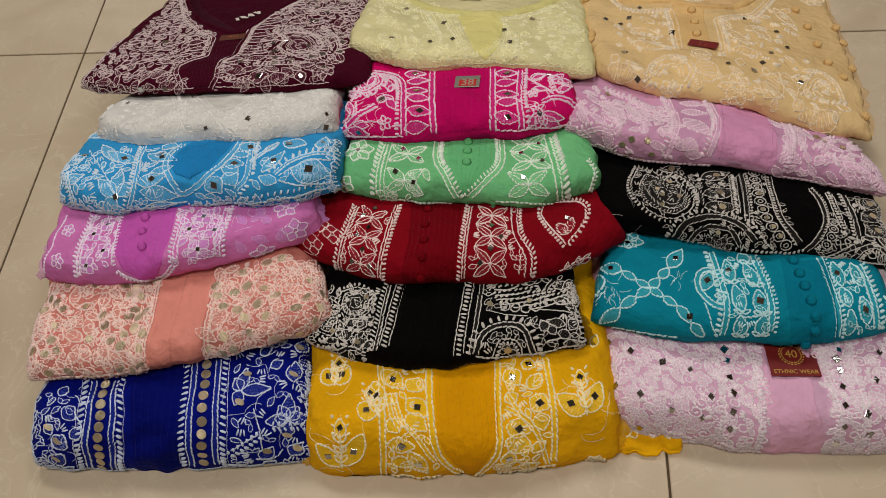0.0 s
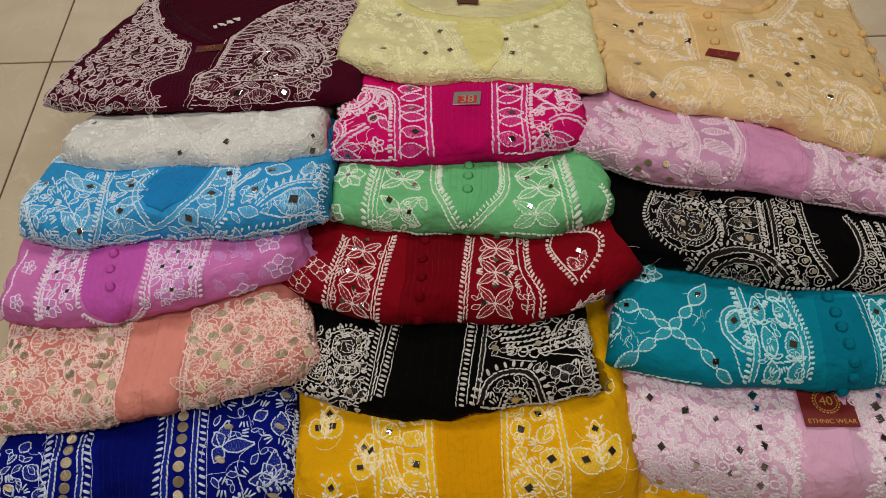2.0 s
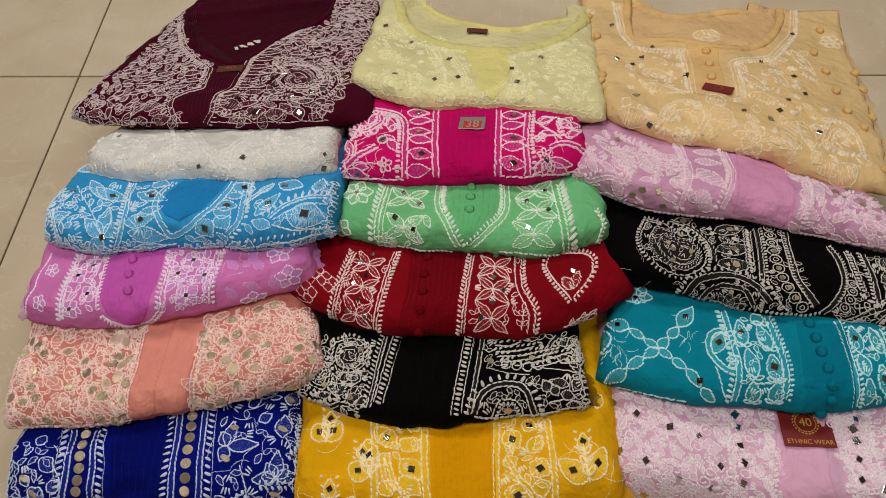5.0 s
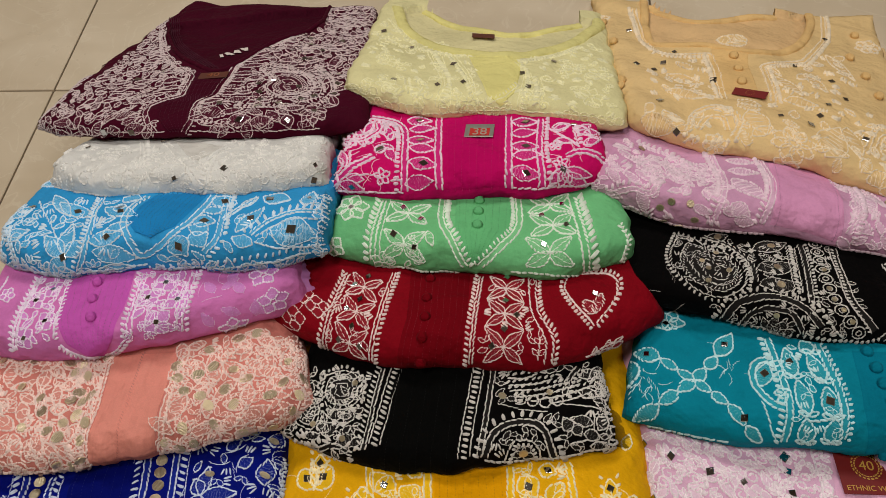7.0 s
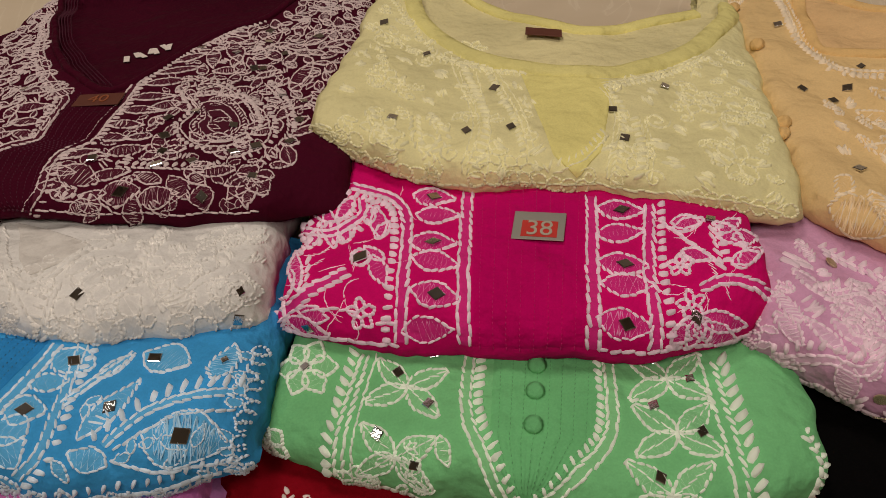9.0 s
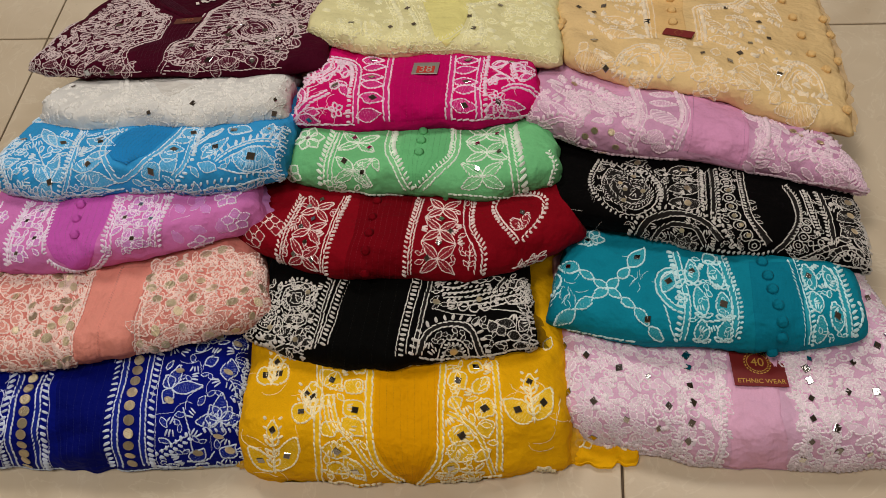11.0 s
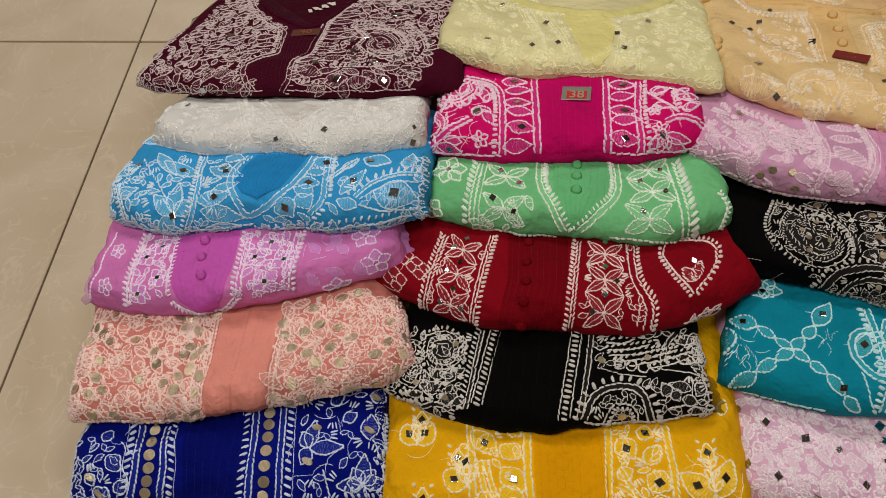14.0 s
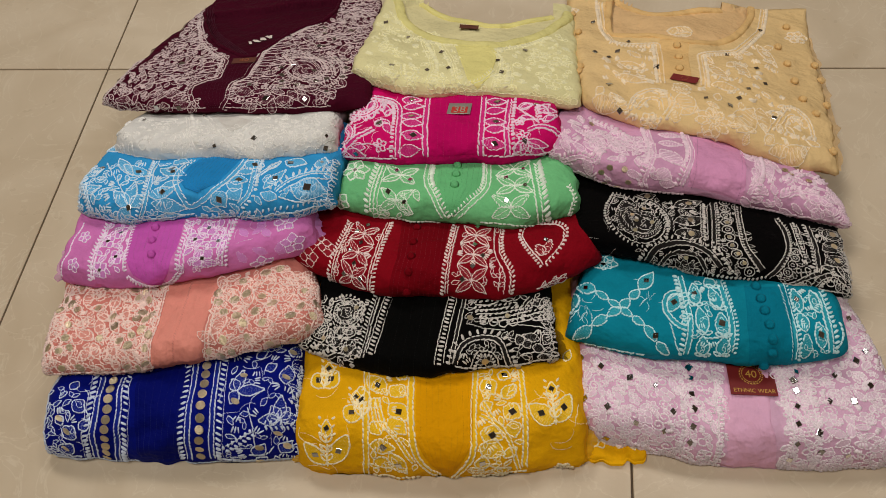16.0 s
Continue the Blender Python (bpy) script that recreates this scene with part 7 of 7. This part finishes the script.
def dress_onyx(w):
    w.bold = 0.85
    cloth, close = fabric("onyx_georgette", (5, 4, 4)), fabric("onyx_close", (7, 7, 7))
    w.comma([(5.4, 11.6), (4.4, 8.5), (4.7, 5.6), (6.3, 4.0), (8.2, 3.7), (10.0, 5.3), (10.4, 7.9), (9.5, 9.7), (8.0, 9.7), (7.1, 11.1)], (8.3, 6.5), 4)
    w.line((5.5, 9.1), (6.3, 6.3), (7.8, 4.9), (9.1, 5.8), w=0.15)
    w.border((7.6, 12.1), (9.8, 11.2), (11.1, 9.0), (11.1, 6.5), side=-1, ln=0.4, w=0.24, pair=0.2)
    for a, b, wd in (((11.7, 11.5), (14.9, 13.8), 1.5), ((11.5, 8.3), (15.1, 10.5), 1.8), ((11.3, 6.1), (15.0, 7.6), 1.8), ((8.0, 11.6), (9.9, 13.1), 1.2)):
        w.leaf(a, b, wd, 0, 4, 0.15)
        w.coin((np.array(a) + b) / 2, 0.7)
    grain_column(w, (14.5, 6.4), (15.0, 13.2), 0.35, 0.45, 0.24)
    w.border((15.4, 5.3), (15.8, 9.3), (16.0, 13.8), side=-1, ln=0.35, w=0.24, pair=0.22)
    w.beads((17.5, 14.1), (17.2, 10.2), (17.5, 6.6), (18.2, 4.4), (19.5, 2.8), r=0.62, gap=1.35, w=0.15)
    for q in ((17.3, 10.0), (17.3, 7.5), (17.5, 6.1), (18.1, 4.9), (18.8, 3.8)):
        w.coin(q, 0.45)
    w.line((19.0, 13.5), (18.8, 8.9), (19.3, 5.5), (21.0, 3.1), pair=0.34)
    w.grains(curve((18.7, 13.2), (18.5, 8.9), (18.9, 5.5), (20.3, 2.9)), 0.2, 65, 0.36, 0.24, 0.42)
    w.grains(curve((16.0, 5.2), (16.8, 3.6), (18.0, 2.4)), 0.0, 65, 0.5, 0.32, 0.6)
    t = curve((8.6, 0.9), (9.3, 3.3), (11.1, 4.5), (13.1, 5.2), (14.7, 4.6), (16.1, 3.1))
    w.twin(t, 0.3, 0.42, 0.17)
    w.grains(t, 0.8, 70, 0.5, 0.32, 0.62)
    t = curve((10.0, 0.9), (10.7, 2.9), (12.3, 3.8), (13.7, 3.9), (14.6, 2.5))
    w.twin(t, 0.22, 0.42, 0.16)
    for q in ((10.9, 0.9), (11.5, 2.7), (12.4, 3.4), (13.3, 3.3), (14.1, 2.5)):
        w.leaf((12.6, 0.9), q, 1.0, 0, 3, 0.15)
    w.coin((12.5, 3.3), 0.5)
    w.grains(curve((9.4, 0.9), (12.3, 0.9), (15.3, 1.7), (19.9, 1.5), (21.6, 2.0)), 0.2, 65, 0.45, 0.3, 0.52)
    w.grains(curve((13.1, 5.2), (15.0, 6.1), (15.1, 4.2)), 0.3, 60, 0.45, 0.3, 0.6)
    w.twin(curve((23.3, 11.5), (24.0, 9.2), (23.9, 6.0), (22.9, 3.8), (21.8, 2.3)), 0.24, 0.42, 0.16)
    w.grains(curve((23.7, 11.7), (24.7, 9.4), (24.5, 6.2), (23.5, 3.8)), -0.3, 60, 0.4, 0.25, 0.42)
    grain_column(w, (25.8, 5.7), (25.1, 11.1), 0.35, 0.42, 0.24)
    w.border((27.1, 4.0), (27.1, 7.9), (26.6, 11.3), side=1, ln=0.35, w=0.24, pair=0.22)
    for a, b in (((28.1, 10.1), (30.5, 11.8)), ((27.8, 7.5), (30.8, 10.2)), ((27.8, 5.4), (30.6, 7.4))):
        w.leaf(a, b, 1.7, 0, 3, 0.15)
        w.coin((np.array(a) + b) / 2, 0.75)
    w.beads((24.8, 6.3), (24.4, 4.6), (23.8, 3.4), r=0.5, gap=1.1)
    w.twin(curve((24.2, 1.8), (25.7, 2.9), (27.2, 4.0)), 0.22, 0.42, 0.16)
    t = curve((26.7, 2.2), (27.4, 3.6), (28.8, 4.1), (30.0, 3.5))
    w.twin(t, 0.22, 0.42, 0.16)
    w.grains(t, -0.6, 70, 0.4, 0.26, 0.5)
    w.jaal([(23.8, 1.7), (27.4, 2.3), (30.2, 3.0), (30.2, 5.0), (24.8, 4.9)], 0.9, 3, True, ("petal", "ring", "satin"), 0.16, (), 220, 0.6)
    w.line((23.4, 1.9), (27.1, 1.9), (30.3, 2.3), w=0.19)
    for q in ((7.0, 7.9), (7.4, 6.9), (9.1, 7.1), (8.4, 9.5), (7.2, 5.2)):
        w.coin(q, 0.5)
    w.wisps([(0.5, 5.9), (5.2, 4.0), (7.5, 0.9), (2.5, 3.0)], 4, 3, 2.2, 0.05)
    w.wisps([(13.1, 4.7), (17.1, 7.5), (17.8, 2.7), (13.7, 1.8)], 3, 5, 1.6, 0.04)
    w.dense([(5.3, 11.4), (18.6, 14.0), (20.5, 2.8), (9.8, 0.9), (4.7, 5.0)], 0.42, 0.14, 1, 0.34, 3500)
    w.dense([(24.1, 10.3), (30.5, 12.0), (30.1, 3.1), (22.9, 2.1)], 0.42, 0.14, 2, 0.34)
    w.gaps.append((0.0, 9.0))
    w.scallop((1,), up=9)
    return finish("onyx", w, cloth, thread("silver_thread", (206, 200, 192)), fabric("onyx_tint", (62, 58, 55)),
                  "black folded tunic with dense white paisley embroidery and gold sequins")


def dress_lilac(w):
    w.bold = 1.15
    cloth, close = fabric("lilac_georgette", (212, 158, 190)), fabric("lilac_close", (228, 158, 198))
    pl, pr = [(16.5, 2.4), (17.4, 6.7), (18.8, 13.1)], [(22.5, 1.8), (23.6, 6.5), (25.8, 14.5)]
    dots = ((6.9, 2.7), (9.6, 3.7), (7.4, 1.0), (10.1, 2.2), (8.9, 0.9), (5.6, 12.2), (7.9, 3.5), (29.7, 8.7), (31.6, 8.0), (34.4, 10.9), (29.3, 9.4), (31.4, 10.8), (34.3, 12.7))
    for q in dots:
        w.coin(q, 0.75)
    holes = [(*q, 0.7) for q in dots]
    w.border((11.8, 2.5), (13.3, 7.6), (13.1, 13.6), side=1, ln=0.6, w=0.3, pair=0.2)
    w.border((15.8, 2.4), (17.6, 7.5), (18.0, 13.6), side=1, ln=0.6, w=0.3, pair=0.2)
    w.border((23.3, 2.9), (25.1, 7.1), (27.1, 13.9), side=-1, ln=0.6, w=0.3, pair=0.2)
    for a, b, wd in (((14.4, 12.3), (17.0, 12.0), 1.3), ((14.1, 10.1), (16.9, 9.7), 1.3), ((14.0, 8.2), (16.3, 4.8), 2.2), ((13.2, 4.1), (14.8, 3.0), 1.6), ((13.5, 2.6), (15.3, 2.4), 1.2), ((27.4, 13.4), (26.1, 5.2), 2.0), ((23.9, 4.5), (25.6, 3.4), 1.6), ((27.7, 11.5), (28.5, 8.7), 1.4)):
        w.leaf(a, b, wd, 0, 6, 0.2)
        holes.append((*(np.array(a) + b) / 2, 1.2))
    for c0, R, n in (((10.8, 9.5), 2.3, 7), ((31.5, 3.4), 2.0, 6), ((34.4, 6.1), 1.6, 6), ((6.3, 7.3), 1.8, 6)):
        w.flower(c0, R, n, 0, 0, True, 0.9, 3, 0.2)
        holes.append((*c0, R))
    for pts in (((5.3, 13.2), (8.3, 12.6), (10.1, 10.4)), ((4.3, 8.0), (7.1, 10.2), (9.2, 7.3)), ((1.9, 2.1), (4.0, 3.4), (5.9, 3.7), (6.7, 5.2)), ((28.1, 5.9), (32.0, 9.8), (34.0, 8.7)), ((27.8, 4.0), (30.0, 5.2), (31.7, 5.1))):
        w.line(*pts, w=0.2, pair=0.22)
        w.grains(curve(*pts), 0.7, 65, 0.6, 0.3, 0.6)
    k1 = ("leaf", "leafs", "petal", "satin")
    w.jaal([(1.2, 0.9), (8.7, 1.2), (12.5, 1.4), (13.9, 10.6), (3.4, 13.1)], 1.7, 2, True, k1, 0.17, holes, 900, 0.62)
    w.jaal([(23.0, 1.0), (34.3, 2.3), (34.4, 7.2), (30.3, 10.2), (25.1, 12.2)], 1.7, 4, True, k1, 0.17, holes, 900, 0.66)
    w.chain(curve((1.7, 0.9), (8.7, 0.9), (16.3, 0.9)), 0.42, 0.2)
    w.chain(curve((23.3, 0.9), (28.1, 1.5), (34.4, 2.0)), 0.42, 0.2)
    lines = []
    pleat_lines(w, pl, pr, 2, lines)
    w.gaps.append((pl[0][0] - 0.6, pr[0][0] + 0.6))
    w.scallop(up=8)
    return finish("lilac", w, cloth, thread("rose_white_thread", (240, 213, 224)), fabric("lilac_tint", (236, 202, 220)),
                  "lilac pink folded tunic with satin-stitch embroidery and gold sequins", trims=[panel(w, pl, pr, close, pleat=0.0002), running(w, lines, cloth)])


def dress_peach(w):
    w.bold = 1.49
    cloth, close, inner = fabric("apricot_georgette", (232, 199, 142)), fabric("apricot_close", (233, 193, 130)), fabric("apricot_inside", (228, 190, 138))
    rim = [(6.4, 36.7), (5.6, 28.9), (5.5, 22.6), (8.2, 22.5), (11.4, 22.7), (14.1, 21.2), (17.7, 22.3), (20.7, 26.1), (23.3, 32.5), (24.0, 36.7)]
    back = [(19.8, 35.0), (16.2, 33.0), (12.1, 31.1), (9.1, 33.0), (7.0, 36.7)]
    neck = np.array(rim + [(x, s + 1.0) for x, s in back]) / 100
    yl = [(4.7, 32.6), (4.6, 23.7), (5.7, 19.0), (11.2, 20.6), (11.0, 9.8)]
    yr = [(25.6, 36.7), (24.4, 29.9), (20.3, 21.6), (15.5, 17.9), (15.4, 10.4)]
    for y in (yl, yr):
        w.twin(resample(y, 0.3), 0.22, 0.42, 0.15)
        w.grains(resample(y, 0.3), 0.6 if y is yr else -0.6, 70, 0.55, 0.22, 0.5)
    for q in ((13.2, 19.9), (13.1, 16.5), (13.0, 13.6), (0.7, 20.0), (0.4, 26.7), (0.2, 7.9), (26.3, 25.5), (28.2, 31.3), (27.4, 17.1), (27.9, 13.1), (29.2, 10.4), (30.9, 21.9), (31.0, 18.4), (31.1, 13.3), (30.4, 3.9), (27.0, 21.2), (0.5, 9.3)):
        w.button(q, 0.55)
    mirr = ((3.2, 24.8), (2.8, 14.9), (4.8, 14.6), (6.1, 16.8), (7.8, 20.5), (10.6, 13.8), (4.2, 6.6), (15.3, 7.2), (18.1, 7.2), (19.4, 9.5), (20.9, 12.6), (23.4, 15.3), (24.6, 30.0), (19.0, 19.8), (22.7, 18.7), (5.4, 2.2), (23.5, 7.9))
    scatter_mirrors(w, mirr, 0.85)
    for a, b, wd, ve in (((1.5, 2.3), (5.4, 2.6), 2.8, 6), ((4.2, 4.6), (6.5, 2.0), 2.0, 5), ((12.6, 7.5), (13.6, 3.8), 2.2, 5), ((18.5, 2.7), (21.1, 8.6), 2.8, 6), ((21.9, 9.1), (22.1, 4.0), 2.0, 5), ((23.7, 1.4), (27.5, 4.1), 2.4, 6),
                         ((16.3, 10.9), (19.7, 11.5), 1.6, 5), ((24.7, 3.2), (22.2, 1.8), 1.6, 4), ((12.0, 9.7), (13.9, 8.6), 1.4, 4), ((6.1, 14.1), (9.8, 13.0), 2.0, 6), ((5.3, 9.4), (10.2, 9.9), 1.8, 6), ((16.5, 15.9), (18.4, 12.5), 1.8, 5), ((19.8, 18.6), (21.6, 15.5), 1.8, 5), ((23.5, 25.3), (25.6, 20.1), 1.5, 4)):
        w.leaf(a, b, wd, 0, ve, 0.14)
    for c0, R, n in (((15.8, 3.3), 2.1, 8), ((29.3, 28.8), 1.6, 6), ((0.0, 28.3), 1.4, 5), ((15.2, 0.8), 1.2, 5), ((9.1, 2.0), 1.2, 6)):
        w.flower(c0, R, n, 10, 0, True, 0.9, 2, 0.15)
    for pts in (((6.5, 2.6), (8.0, 6.4), (10.3, 7.7), (11.7, 5.7), (10.8, 2.9)), ((7.6, 3.3), (9.0, 5.7), (10.4, 5.8), (10.5, 3.9)), ((23.3, 6.5), (25.8, 11.0), (28.0, 8.8), (28.4, 5.8)), ((24.6, 7.1), (25.9, 9.4), (27.2, 7.9))):
        w.line(*pts, w=0.15, pair=0.2)
    w.grains(curve((6.2, 2.3), (8.4, 2.4), (10.9, 2.7)), -0.2, 80, 0.55, 0.32, 0.7)
    w.grains(curve((23.2, 5.8), (25.4, 5.5), (28.4, 5.7)), -0.2, 80, 0.55, 0.32, 0.7)
    holes = [(*q, 0.6) for q in mirr]
    k1 = ("satin", "satin", "leafs", "petal")
    w.jaal([(5.1, 16.6), (10.7, 18.9), (10.5, 10.0), (2.8, 7.1)], 1.4, 2, True, k1, 0.13, holes, 160, 0.75)
    w.jaal([(16.2, 17.1), (19.9, 19.4), (24.7, 27.5), (25.3, 17.4), (16.3, 10.9)], 1.4, 3, True, k1, 0.13, holes, 160, 0.75)
    w.jaal([(16.9, 9.9), (23.8, 15.5), (27.9, 7.7), (25.6, 6.1), (20.8, 9.2)], 1.4, 5, True, k1, 0.13, holes, 160, 0.72)
    w.jaal([(1.8, 4.5), (15.6, 9.7), (28.3, 5.3), (26.5, 2.6), (14.4, 2.2), (6.4, 1.6)], 1.6, 8, True, ("leaf", "satin", "petal"), 0.12, holes, 220, 0.85)
    w.flower((14.1, 25.8), 1.5, 3, 50, 0, True, 1.0, 3)

    def sunk(X, S):
        return mask_poly(X, S, neck)
    beyond = np.concatenate([curve(*back) + (0, 0.35), [(back[-1][0] - 0.3, 60.0), (back[0][0] + 0.3, 60.0)]]) / 100

    def gap(X, S):
        return mask_poly(X, S, beyond)
    pl, pr = [(10.6, 11.0), (10.9, 16.7), (11.5, 22.0)], [(14.2, 11.6), (14.2, 16.3), (14.6, 20.9)]
    thing, add = finish("peach", w, cloth, thread("apricot_white_thread", (243, 224, 193)), fabric("apricot_tint", (235, 198, 140)),
                        "apricot folded tunic with cream embroidery, ball buttons and open neck", sunk, inner,
                        [panel(w, pl, pr, close, pleat=0.0), ("sheer_edge", ruffle_mesh(w.c, 1, 2, 30, 1.4, fabric("apricot_sheer", (230, 188, 124), sheer=0.4), 7), "see-through apricot sleeve edge"), ("neck_band", tube_mesh(w.c, rim, 0.5, close), "apricot neck binding"), ("back_neck_band", tube_mesh(w.c, back, 0.6, close, drop=0.0085), "apricot back neck binding")], button_mat=close, cut=gap, buttons_on_placket=False)
    x, s = (13.4, 11.1)
    tag = add("size_tag", box_mesh("size_tag", -0.0175, -0.0062, -0.0003, 0.0175, 0.0062, 0.0006, TAG_RED, 0.0002), "dark red woven size tag", m=frame_on(w.c, x, s, -13, 0.0026, (6, 0)))
    add("tag_print", wreath_mesh(0.0044, 14), "gold wreath", m=pose(0, 0, 0.0009), on=tag)
    return thing, add


for nm, dress in (("royal", dress_royal), ("salmon", dress_salmon), ("orchid", dress_orchid), ("sky", dress_sky), ("white", dress_white), ("maroon", dress_maroon),
                  ("yellow", dress_yellow), ("black", dress_black), ("red", dress_red), ("mint", dress_mint), ("magenta", dress_magenta), ("lemon", dress_lemon),
                  ("pink", dress_pink), ("teal", dress_teal), ("onyx", dress_onyx), ("lilac", dress_lilac), ("peach", dress_peach)):
    dress(Needle(CLOTHS[nm], len(nm) * 7 + ord(nm[0])))


# ---- floor tiles ----
TILE = 0.8
tile_mesh = box_mesh("tile", 0.0013, 0.0013, -0.03, TILE - 0.0013, TILE - 0.0013, 0.0, PORCELAIN, 0.0008)
for i in range(-3, 5):
    for j in range(-4, 4):
        t = new("tile", tile_mesh)
        t.parent = floor
        t.location = (i * TILE, j * TILE, 0)
